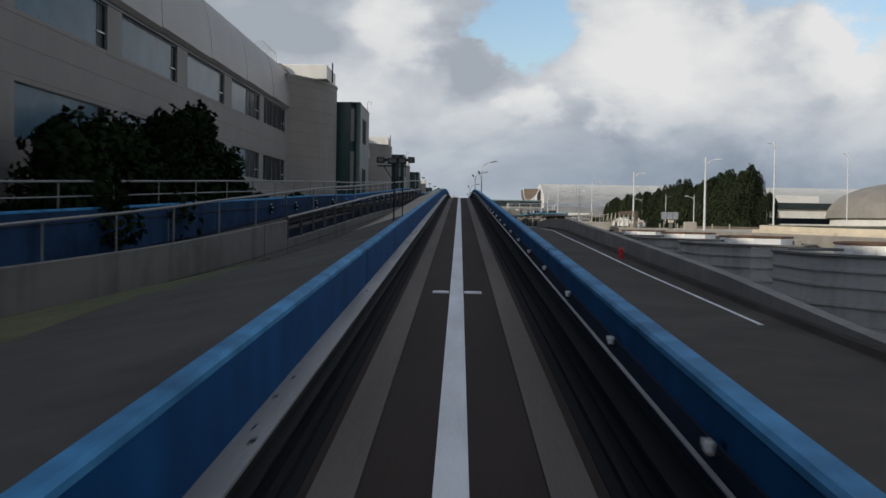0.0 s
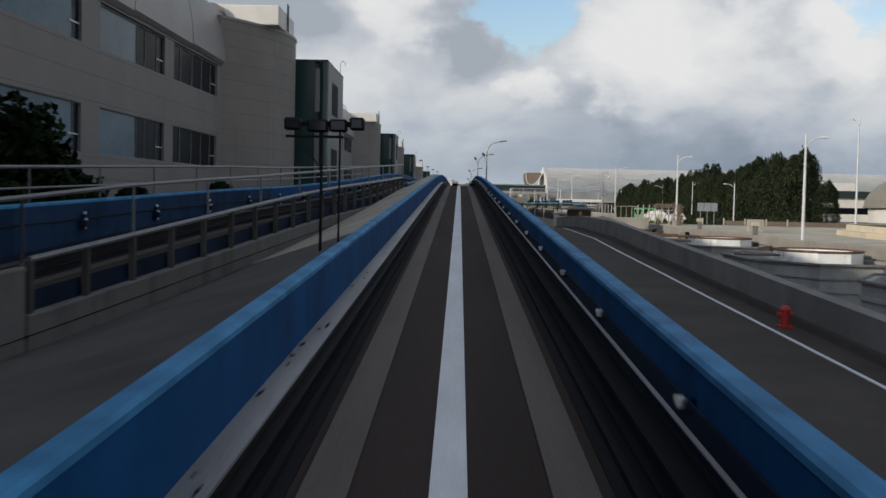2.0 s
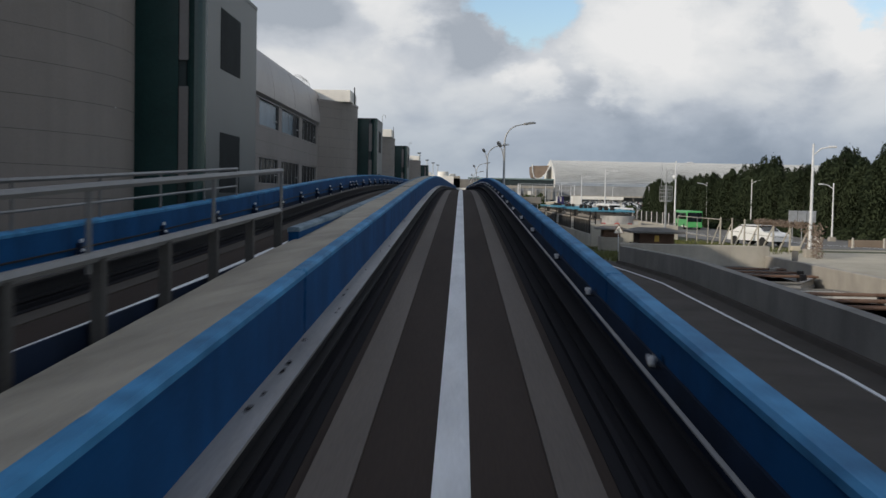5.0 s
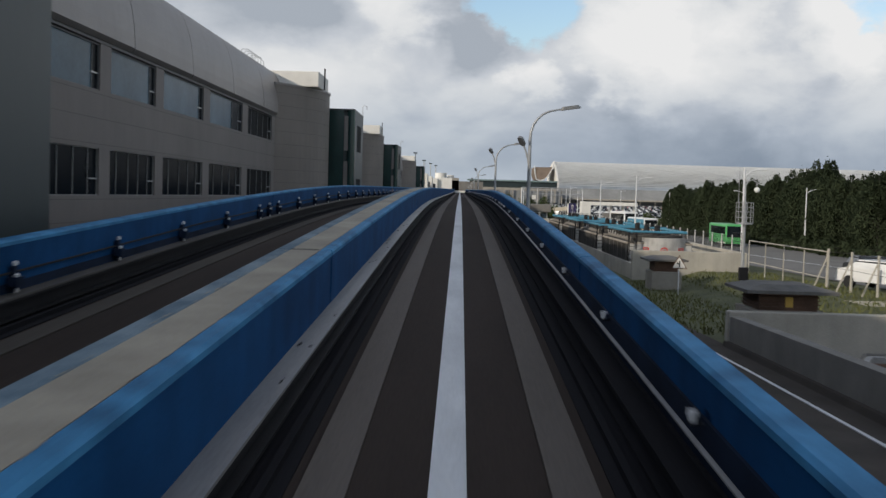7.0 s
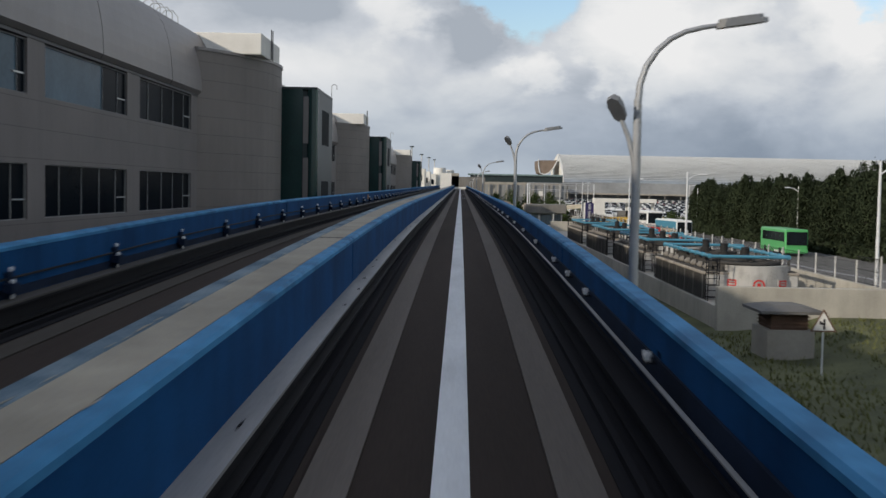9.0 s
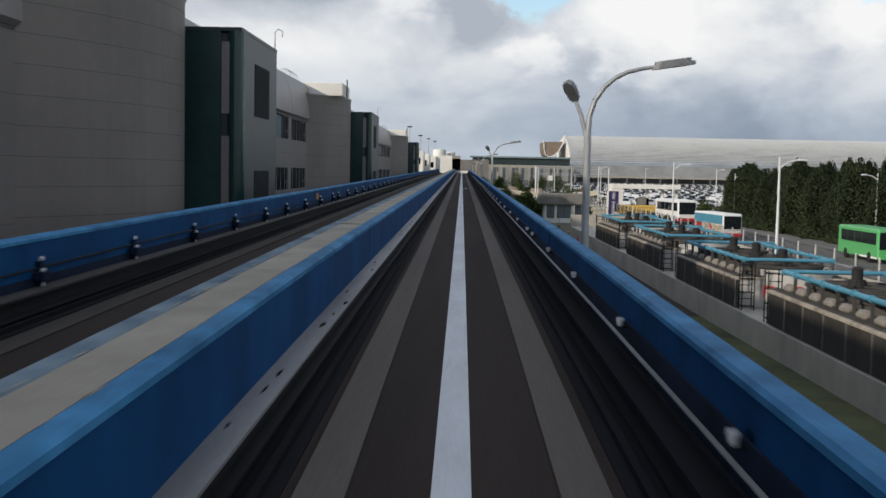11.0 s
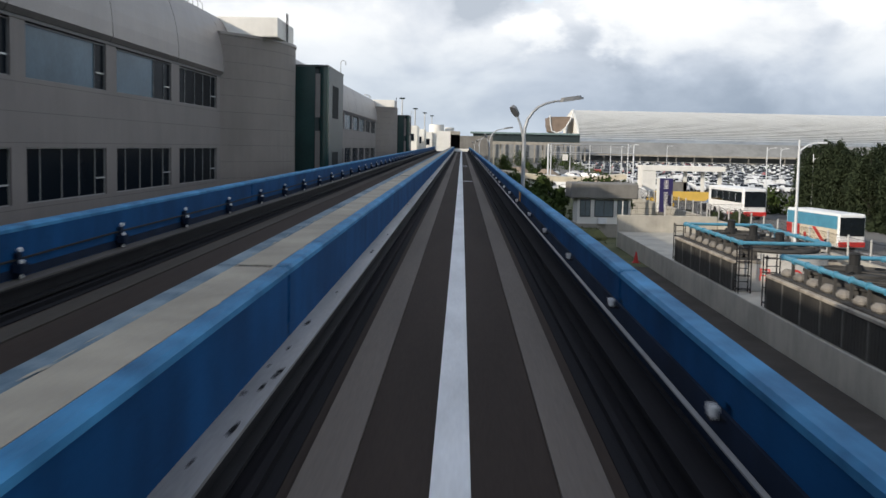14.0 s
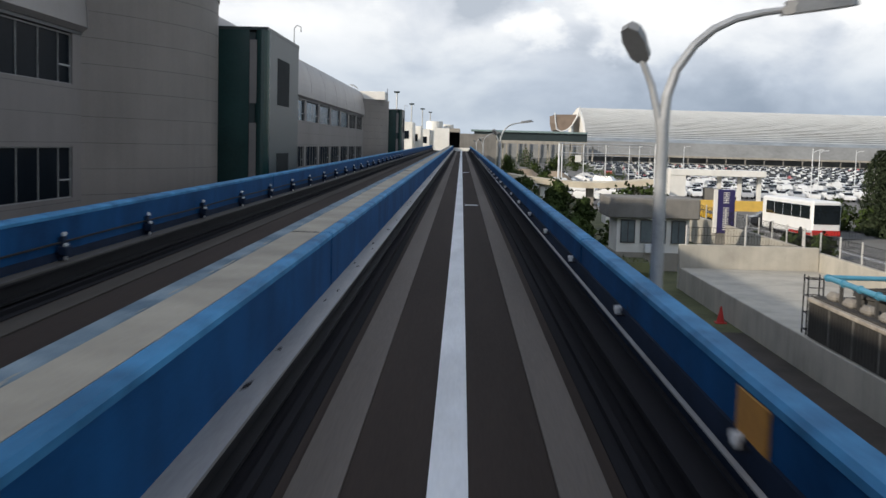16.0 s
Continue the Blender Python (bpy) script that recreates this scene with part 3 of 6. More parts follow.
# crosswise marks on the centre line
for x0, x1 in ((-0.46, -0.165), (0.115, 0.43)):
    structure(part("cross_mark", boxed(x0, x1, 20.3, 20.75, track_z(20.5) - 0.012, track_z(20.5) + 0.014), WHITE_LINE), "white painted cross mark on the track")
for y, w in ((226.0, 0.42), (262.0, 0.35)):
    structure(part("cross_mark", boxed(-w if y < 100 else 0.15, w if y < 100 else 0.15 + w, y - 0.16, y + 0.16, track_z(y) - 0.005, track_z(y) + 0.018), WHITE_LINE), "white painted cross mark on the track")


# ---- railings on the second track's walls ----
def railing(y0, y1, xf, foot, head, gap, label, middle=0.0):
    ob = thing("railing", label, "railing", "railings of the second track")
    n = int((y1 - y0) / gap)
    ys_ = [y0 + (y1 - y0) * i / n for i in range(n + 1)]
    bm = bmesh.new()
    tube(bm, [(xf(y), y, head(y)) for y in ys_], 0.04, 6)
    part("top_rail", bm, RAILING, ob)
    if middle:
        bm = bmesh.new()
        tube(bm, [(xf(y), y, head(y) - middle) for y in ys_], 0.025, 6)
        part("middle_rail", bm, RAILING, ob)
    for y in ys_:
        bm = bmesh.new()
        rod(bm, (xf(y), y, foot(y)), (xf(y), y, head(y)), 0.024, 0.024, 6)
        part("post", bm, RAILING, ob)
    return ob


def balustrade(y0, y1):
    ob = thing("balustrade", "dull concrete balusters under a thick steel handrail", "balustrade", "railings of the second track")
    n = int((y1 - y0) / 1.7)
    ys_ = [y0 + (y1 - y0) * i / n for i in range(n + 1)]
    bm = bmesh.new()
    tube(bm, [(near_x(y), y, left_z(y) + 1.08 + 0.0035 * (y - 40)) for y in ys_], 0.05, 6)
    part("handrail", bm, RAILING, ob)
    for y in ys_:
        part("baluster", boxed(near_x(y) - 0.05, near_x(y) + 0.05, y - 0.07, y + 0.07, left_z(y) + 0.25, left_z(y) + 1.06 + 0.0035 * (y - 40)), GRIMY, ob)


near_x = lambda y: left_x(y) + 1.6
outer_x = lambda y: left_x(y) - 1.62
near_rail_z = lambda y: left_z(y) + float(np.interp(y, [18, 34, 44, 52, 58, 70, 80], [1.80, 2.03, 1.96, 1.76, 1.70, 1.78, 1.80]))
outer_rail_z = lambda y: track_z(y) + float(np.interp(y, [10, 45, 58, 65, 88], [1.82, 1.79, 1.74, 1.66, 1.60]))
balustrade(40.2, 76.8)
railing(14, 40, near_x, lambda y: left_z(y) + 0.98, near_rail_z, 3.2, "grey galvanised steel tube railing on the concrete wall")
railing(40, 77, near_x, lambda y: left_z(y) + 1.05, near_rail_z, 3.4, "grey galvanised steel tube railing above the balusters")
railing(8, 88, outer_x, lambda y: far_z(y) + TOP - 0.02, outer_rail_z, 3.2, "thin grey steel railing on the far blue wall", middle=0.42)

# small yellow marker plates by the wall joints
for x, y, z in ((1.508, 195.6, 0.70), (-5.36, 173.7, 0.68)):
    pl = thing("marker_plate", "small faded orange-yellow plate on the wall", "plate", "marker plates", at=(x, y, track_z(y) + z))
    part("plate", boxed(-0.008, 0.008, -0.30, 0.30, -0.13, 0.13, bevel=0.004), ORANGE, pl)

# cable along the far wall and a worn joint cover on the near wall
bm = bmesh.new()
tube(bm, [(left_x(y) - 1.49, y, far_z(y) + 0.56 + 0.01 * math.sin(y)) for y in range(20, 396, 4)], 0.016, 5)
tagged(part("wall_cable", bm, DARK_STEEL), "thin black cable along the blue wall", "cable")
# flakes of dirt lying on the guide beam's top plate
rng = random.Random(31)
bm = bmesh.new()
for k in range(190):
    y = rng.uniform(5, 330)
    x, l, w = -1.4 + rng.uniform(-0.07, 0.07), rng.uniform(0.04, 0.22), rng.uniform(0.012, 0.035)
    z = track_z(y) + 0.3255
    n = rng.randint(5, 7)
    vs = [bm.verts.new((x + w * math.cos(i * math.tau / n) * rng.uniform(0.5, 1.1), y + l * math.sin(i * math.tau / n) * rng.uniform(0.5, 1.1), z + 0.002)) for i in range(n)]
    bm.faces.new(vs)
    top = bm.verts.new((x, y, z + rng.uniform(0.006, 0.018)))
    for i in range(n):
        bm.faces.new((vs[i], vs[(i + 1) % n], top))
tagged(part("dirt_flakes", bm, TRACK_EDGE), "dark flakes of dirt on the guide beam", "dirt", kind="stuff")

# chipped paint along the copings beside the walkway, and scuffs on the track bed
def flakes(name, label, material, n, seed, place, size):
    r = random.Random(seed)
    bm = bmesh.new()
    for k in range(n):
        x, y, z = place(r)
        l, w, m = size[0] * r.uniform(0.4, 1.6), size[1] * r.uniform(0.4, 1.5), r.randint(6, 8)
        bm.faces.new([bm.verts.new((x + w * math.cos(i * math.tau / m) * r.uniform(0.5, 1.1), y + l * math.sin(i * math.tau / m) * r.uniform(0.5, 1.1), z)) for i in range(m)])
    return tagged(part(name, bm, material), label, "paint wear", kind="stuff")


def right_edge(r):
    y = r.uniform(60, 330)
    return -1.63 + r.uniform(-0.01, 0.02), y, track_z(y) + TOP + 0.0085


def left_edge(r):
    y = r.uniform(86, 330)
    return left_x(y) + 1.855 + r.uniform(-0.02, 0.01), y, left_z(y) + TOP + 0.0085


flakes("paint_chips", "bare concrete chips in the worn blue coping paint", WALKWAY, 420, 61, right_edge, (0.14, 0.012))
flakes("paint_chips", "bare concrete chips in the worn blue coping paint", WALKWAY, 420, 62, left_edge, (0.14, 0.012))


# ---- terminal building beside the track ----
BX = -13.5
WIN_Z = ((5.55, 7.3), (9.45, 11.15))


def sag(y):
    """The first stretch of the building lies a little lower."""
    return -0.33 - 0.007 * (87 - y) if y < 90 else 0.0


def window_unit(parent, y0, y1, z0, z1, blue, dark_from):
    """A strip window: pale panes coloured as reflected sky, then dark ones from a share of its length on."""
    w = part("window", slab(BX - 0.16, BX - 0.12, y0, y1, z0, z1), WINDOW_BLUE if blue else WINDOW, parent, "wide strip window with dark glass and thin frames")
    f = 0.03
    bm = bmesh.new()
    for a in ((y0, y1, z0, z0 + f), (y0, y1, z1 - f, z1), (y0, y0 + f, z0 + f, z1 - f), (y1 - f, y1, z0 + f, z1 - f)):
        slab(BX - 0.118, BX - 0.05, *a, bm)
    part("window_frame", bm, FRAME_GREY if not blue else MULLION, w)
    yd = y0 + (y1 - y0) * dark_from
    bars = [y0 + (y1 - y0) * k for k in (0.17, 0.42, 0.64, 0.86)] if not blue else [yd] + [y0 + (y1 - y0) * k for k in (0.22, 0.45, 0.68, 0.88) if y0 + (y1 - y0) * k > yd + 0.4]
    for y in bars:
        part("mullion", slab(BX - 0.118, BX - 0.085, y - 0.02, y + 0.02, z0 + f, z1 - f), FRAME_GREY if not blue else MULLION, w)
    ya = y0 + (y1 - y0) * 0.88
    part("vent_bar", slab(BX - 0.117, BX - 0.07, ya, y1 - f, z0 + 0.60, z0 + 0.65), ALU, w, "pale bar of an opening light")
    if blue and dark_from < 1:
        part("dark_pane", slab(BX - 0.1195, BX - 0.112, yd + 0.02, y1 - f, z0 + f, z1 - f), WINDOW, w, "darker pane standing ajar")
    return w


def slab(x0, x1, y0, y1, z0, z1, bm=None):
    """A box along the facade that follows its slight fall."""
    bm = bm or bmesh.new()
    for v in box(bm, x0, x1, y0, y1, z0, z1):
        v.co.z += sag(v.co.y) if y1 < 90 else 0.0
    return bm


def building():
    b = thing("terminal_building", "long grey-beige tiled terminal building with strip windows", "building")
    towers = [(98.5, 9.9), (176.8, 8.4), (241.0, 9.6), (355.0, 8.4)]
    # stretch before y 33 is unseen, added to shade the track
    start, end = -40.0, 372.0
    # window rows between towers, each with the share of its length that is pale
    rows = [(12.7, 21.4, 0.9), (23.2, 32.0, 0.9), (33.9, 42.8, 0.9), (44.6, 53.4, 0.93), (55.4, 64.1, 0.93), (66.2, 75.4, 0.55), (77.0, 86.4, 0.0),
            (109.8, 117.4, 0.9), (119.0, 126.2, 0.9), (127.5, 133.9, 0.88), (135.2, 143.1, 0.92), (144.6, 153.6, 0.68), (155.4, 164.4, 0.0),
            (186.2, 191.4, 0.9), (192.8, 200.6, 0.9), (201.8, 209.7, 0.86), (211.0, 219.3, 0.67), (220.8, 229.0, 0.0)]
    rows += [(250.6 + 9.3 * k, 258.6 + 9.3 * k, 0.9 if k < 8 else 0.0) for k in range(10)]
    runs = [(a, c) for a, c, _ in rows]
    # tiled wall with true openings, built as piers and bands
    zt = 11.25
    for a, c in ((start, 88.0), (88.0, end)):
        part("wall_band", slab(BX - 0.5, BX, a, c, -1.0, WIN_Z[0][0]), TILE, b)
        part("wall_band", slab(BX - 0.5, BX, a, c, WIN_Z[0][1], WIN_Z[1][0]), TILE, b)
    edges = [start] + [v for r in runs[:7] for v in r] + [88.0, 88.0] + [v for r in runs[7:] for v in r] + [end]
    for z0, z1 in (WIN_Z[0], (WIN_Z[1][0], zt)):
        for a, c in zip(edges[0::2], edges[1::2]):
            if c - a > 0.05:
                part("wall_pier", slab(BX - 0.5, BX - 0.003, a, c, z0, z1), TILE, b)
    for z in (2.6, 3.6, 4.6, 5.4, 7.45, 8.4, 9.3):
        for a, c in ((start, 88.0), (88.0, end)):
            part("tile_joint", slab(BX - 0.1, BX + 0.004, a, c, z, z + 0.016), TILE_JOINT, b)
    part("back_wall", boxed(BX - 30, BX - 0.6, start, end, -1.0, 11.2), TILE, b)
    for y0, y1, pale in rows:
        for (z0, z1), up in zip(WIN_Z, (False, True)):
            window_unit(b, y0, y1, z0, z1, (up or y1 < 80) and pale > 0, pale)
    # bulging metal fascia
    for a, c in ((start, 88.0), (88.0, end)):
        # dark strip under the fascia: the gap's shadow put into colour
        part("gap_shadow_strip", slab(BX - 0.4, BX + 0.02, a, c, 11.2, 11.34), DARK_FRAME, b)
    y = start
    while y < end:
        e = min(end, y + 10.0)
        low, rise = sag((y + e) / 2), 3.1 if e < 95 else 3.4
        prof = [(0.06, 11.32)]
        for i in range(0, 11):
            a = i / 10 * math.pi * 0.5
            prof.append((0.18 - 1.3 * (1 - math.cos(a)), 11.5 + rise * math.sin(a)))
        prof += [(-6.0, 11.6 + rise), (-6.0, 11.32)]
        part("fascia_panel", sweep([(BX + x, z + low * max(0.0, 1 - (z - 11.3) / 2.6)) for x, z in prof], y + 0.035, e - 0.035, zf=zero, step=20), FASCIA, b)
        y = e
    part("roof", boxed(BX - 30, BX - 5.9, start, end, 11.2, 14.6), FASCIA, b)
    for t, deep in towers:
        # rounded tiled bay
        out = [(BX - 0.4, t - 11.2)]
        for i in range(19):
            a = i / 18
            if a < 0.8:
                bulge = 2.95 * math.sin(a / 0.8 * math.pi * 0.5) ** 1.2
            else:
                bulge = 2.95 - 0.62 * ((a - 0.8) / 0.2) ** 2
            out.append((BX - 0.05 + bulge, t - 11.2 + 11.2 * a ** 1.25))
        out += [(BX - 0.4, t)]
        bm = bmesh.new()
        prism(bm, out, -1.0, 13.6)
        bmesh.ops.recalc_face_normals(bm, faces=bm.faces)
        part("rounded_bay", bm, TILE_CURVE, b, "beige tiled rounded bay without windows", smooth=False)
        bm = bmesh.new()
        prism(bm, [(x + (0.06 if x > BX - 0.3 else 0), y) for x, y in out], 13.6, 13.75)
        part("bay_coping", bm, FASCIA, b)
        for z in range(1, 15):
            bm = bmesh.new()
            prism(bm, [(x + (0.004 if x > BX - 0.3 else 0), y) for x, y in out], z * 0.93, z * 0.93 + 0.018)
            part("tile_joint", bm, TILE_JOINT, b)
        # roof box with ladder
        part("stair_box", boxed(BX - 2.0, BX + 2.7, t - 8.0, t - 2.0, 13.75, 14.9, bevel=0.04), WHITE_WALL, b, "cream roof box catching the sun")
        bm = bmesh.new()
        for yy in (t - 5.6, t - 5.1):
            rod(bm, (BX + 2.82, yy, 13.75), (BX + 2.82, yy, 15.4), 0.03, 0.03, 6)
        for i in range(5):
            rod(bm, (BX + 2.82, t - 5.6, 13.9 + i * 0.3), (BX + 2.82, t - 5.1, 13.9 + i * 0.3), 0.02, 0.02, 6)
        part("ladder", bm, DARK_STEEL, b)
        # safety hoops on the roof edge beside the bay
        for i in range(5):
            yy = t - 17.0 + i * 1.1
            bm = bmesh.new()
            tube(bm, [(BX - 1.6, yy, 14.3), (BX - 1.6, yy, 15.0), (BX - 1.3, yy, 15.3), (BX - 0.9, yy, 15.3), (BX - 0.65, yy, 15.0), (BX - 0.65, yy, 13.9)], 0.025, 6)
            part("roof_hoop", bm, GALV, b)
        # green glazed stair tower
        x0, x1, g = -11.25, -8.85, 12.65
        part("tower_core", boxed(BX, x1 - 0.05, t + 0.1, t + deep - 0.1, -1, g - 0.1), GREEN_GREY, b)
        for xa, xb in ((x0 + 0.02, -9.66), (-9.20, x1 - 0.12)):
            part("green_glazing", boxed(xa, xb, t - 0.05, t + 0.08, -1, g), GREEN_PANEL, b)
        # pale strip between the glazed sheets, broken by a dark band at each floor
        for z0, z1 in ((-1.0, 4.4), (5.3, 8.48), (9.37, 12.2)):
            part("pale_strip", boxed(-9.63, -9.23, t - 0.02, t + 0.07, z0, z1), FASCIA, b, "pale metal strip between dark green sheets")
        part("tower_front_return", boxed(BX + 0.1, x0 + 0.02, t + 0.02, t + 0.09, -1, g), GREEN_PANEL, b)
        bm = bmesh.new()
        rod(bm, (x1 - 0.25, t + 0.25, -1), (x1 - 0.25, t + 0.25, g), 0.35, 0.35, 16)
        part("corner_column", bm, GREEN_PANEL, b)
        part("side_cladding", boxed(x1 - 0.06, x1 + 0.02, t + 0.5, t + deep, -1, g), GREEN_GREY, b)
        part("tower_cap", boxed(BX, x1 + 0.04, t - 0.06, t + deep + 0.02, g - 0.02, g + 0.12), GREEN_GREY, b)
        for z0, z1 in ((4.9, 7.1), (9.4, 11.6)):
            part("side_window", boxed(x1 + 0.0, x1 + 0.035, t + 2.8, t + 6.4, z0, z1), SIDE_DARK, b, "tall dark window in grey-green cladding")
        bm = bmesh.new()
        tube(bm, [(x1, t + 8.0, g + 0.1), (x1, t + 8.0, g + 0.9), (x1 + 0.15, t + 8.0, g + 1.05), (x1 + 0.35, t + 8.0, g + 0.95), (x1 + 0.35, t + 8.0, g + 0.7)], 0.03, 6)
        part("camera_arm", bm, GALV, b)
    return b


building()


# ---- far end: white station buildings ----
def end_buildings():
    b = thing("white_gatehouse", "row of bright white low pier buildings", "building")
    for k, (y, x0, x1, h) in enumerate(((405, -14, -9.5, 12.0), (425, -14, -8.6, 11.6), (448, -14, -7.4, 11.3))):
        part("wall", boxed(x0 - 20, x1, y, y + 15, 0, h), WHITE_WALL, b)
        part("dark_window", boxed(x0 - 18, x1 - 0.6, y - 0.05, y + 0.0, h - 3.2, h - 1.7), WINDOW, b)
    c = thing("white_silo", "white round stair tower in sunlight", "tower")
    bm = bmesh.new()
    rod(bm, (-6.4, 452, 0), (-6.4, 452, 13.2), 1.9, 1.9, 24)
    part("drum", bm, WHITE_WALL, c)
    bm = bmesh.new()
    rod(bm, (-3.2, 456, 0), (-3.2, 456, 12.6), 1.2, 1.2, 20)
    part("drum", bm, WHITE_WALL, c)
    s = thing("station_portal", "dark station opening at the end of the track", "station")
    part("wall", boxed(-5.2, -2.35, 400, 440, 0, 10.9), WHITE_WALL, s)
    part("roof_slab", boxed(-2.35, -0.4, 400, 440, 10.2, 10.9), CONCRETE_PALE, s)
    # near-black back panel: the opening's shade put into colour
    part("back", boxed(-2.35, -0.4, 406, 407, 4, 10.2), DARK_STEEL, s)
    part("side_wall", boxed(-0.4, 6.4, 400.4, 440, 0, 10.0), CONCRETE, s)
    part("buffer", boxed(-1.5, 1.5, 398.2, 399, track_z(399) - 0.6, track_z(399) + 0.6), WHITE_WALL, s)
    for x, y, z in ((-14, 430, 19.5), (-12.6, 470, 18.5), (-11.5, 515, 18.8), (-10.5, 560, 19.2)):
        m = thing("floodlight_mast", "tall thin apron floodlight mast", "mast", "apron masts")
        bm = bmesh.new()
        rod(bm, (x, y, 0), (x, y, z - 1), 0.25, 0.15, 8)
        part("pole", bm, GALV, m)
        part("lamp_head", boxed(x - 0.6, x + 0.6, y - 0.3, y + 0.3, z - 1, z - 0.65), GREEN_GREY, m)


end_buildings()


# ---- terminal hall with ribbed roof ----
def hall():
    h = thing("terminal_hall", "huge terminal hall under a white curved ribbed roof", "building")
    x0, x1, y0 = 45.5, 330.0, 610.0
    prof = []
    for i in range(25):
        a = i / 24
        prof.append((-2 + 26 * a ** 1.6, 11.0 + 12.6 * a ** 0.72))
    bm = bmesh.new()
    rows = [[bm.verts.new((x, y0 + dy, z)) for dy, z in prof] for x in (x0, x1)]
    for i in range(24):
        bm.faces.new((rows[0][i], rows[1][i], rows[1][i + 1], rows[0][i + 1]))
    part("roof_shell", bm, ROOF_METAL, h, "pale grey metal roof skin")
    for i in range(1, 25):
        dy, z = prof[i]
        part("roof_rib", boxed(x0, x1, y0 + dy - 0.35, y0 + dy + 0.05, z - 0.05, z + 0.22), ROOF_RIB, h)
    bm = bmesh.new()
    out = [(dy, z) for dy, z in prof] + [(60, 20), (60, 5), (-2, 5)]
    a = [bm.verts.new((x0 - 0.6, y0 + dy, z + (0.3 if i < 25 else 0))) for i, (dy, z) in enumerate(out)]
    c = [bm.verts.new((x0 + 0.2, y0 + dy, z + (0.3 if i < 25 else 0))) for i, (dy, z) in enumerate(out)]
    k = len(out)
    for i in range(k):
        bm.faces.new((a[i], a[(i + 1) % k], c[(i + 1) % k], c[i]))
    bm.faces.new(a)
    part("gable_wall", bm, WHITE_WALL, h)
    # lower part of the roof skin, its shade put into a grey colour
    bm = bmesh.new()
    v = [bm.verts.new(p) for p in ((x0, y0 - 3.2, 6.3), (x1, y0 - 3.2, 6.3), (x1, y0 - 2, 11.0), (x0, y0 - 2, 11.0), (x0, y0 + 3, 6.3), (x1, y0 + 3, 6.3))]
    for q in ((0, 1, 2, 3), (0, 4, 5, 1)):
        bm.faces.new([v[i] for i in q])
    part("shaded_roof_foot", bm, HALL_GREY, h, "lower roof skin, greyed to carry its shade")
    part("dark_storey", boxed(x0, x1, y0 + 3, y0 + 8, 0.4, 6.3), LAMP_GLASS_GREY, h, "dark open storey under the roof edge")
    part("eaves_beam", boxed(x0, x1, y0 - 3.4, y0 - 2.4, 5.6, 6.3), CONCRETE_PALE, h)
    part("deck_edge", boxed(x0, x1, y0 - 6, y0 + 3, 2.5, 3.6), CONCRETE_PALE, h)
    for i in range(40):
        x = x0 + 3 + i * 7
        part("eaves_column", boxed(x - 0.2, x + 0.2, y0 - 3.2, y0 - 2.8, 3.6, 5.6), CONCRETE, h)
    # swept brown end roof with a pale edge
    pts = [(35.4, 20.6), (35.5, 17.5), (36.2, 14.9), (38.0, 14.2), (40.0, 14.9), (41.8, 16.7), (43.2, 19.2), (43.9, 20.8)]
    bm = bmesh.new()
    f = [bm.verts.new((x, y0 + 12, z)) for x, z in pts]
    g = [bm.verts.new((x, y0 + 40, z)) for x, z in pts]
    k = len(pts)
    for i in range(k):
        bm.faces.new((f[i], f[(i + 1) % k], g[(i + 1) % k], g[i]))
    bm.faces.new(f)
    part("swept_end_roof", bm, BROWN_TILE, h, "brown tiled swept roof end")
    bm = bmesh.new()
    tube(bm, [(x, y0 + 11.8, z) for x, z in [(35.2, 21.3)] + pts[1:] + [(44.6, 23.8)]], 0.28, 6)
    part("roof_edge", bm, ROOF_RIB, h, "pale curved edge of the swept roof")
    f = thing("far_terminal_wing", "long grey wing of the terminal behind the footbridge", "building")
    part("wall", boxed(-2, 45, 590, 604, 0.3, 9.8), HALL_GREY, f)
    part("dark_ground_floor", boxed(-1, 44, 589.4, 590.1, 0.3, 4.2), LAMP_GLASS_GREY, f)
    for i in range(12):
        part("column", boxed(0.5 + i * 3.8, 0.9 + i * 3.8, 588.8, 589.3, 0.3, 9.6), CONCRETE_PALE, f)
    br = thing("glazed_bridge", "long pale green glazed footbridge", "footbridge")
    part("floor", boxed(4, 41, 560, 568, 9.0, 10.0), CONCRETE_PALE, br)
    part("glazing", boxed(4, 41, 560.4, 567.6, 10.0, 12.6), GREEN_GREY, br)
    part("roof", boxed(3, 41, 559.5, 568.5, 12.6, 13.2), mat("pale_green_roof", (0.17, 0.235, 0.235), 0.5, 0.15, 0.3, 5, 0), br)
    for i in range(6):
        part("column", boxed(6 + i * 7.4, 6.45 + i * 7.4, 563, 563.5, 0, 9.0), CONCRETE_PALE, br)


hall()


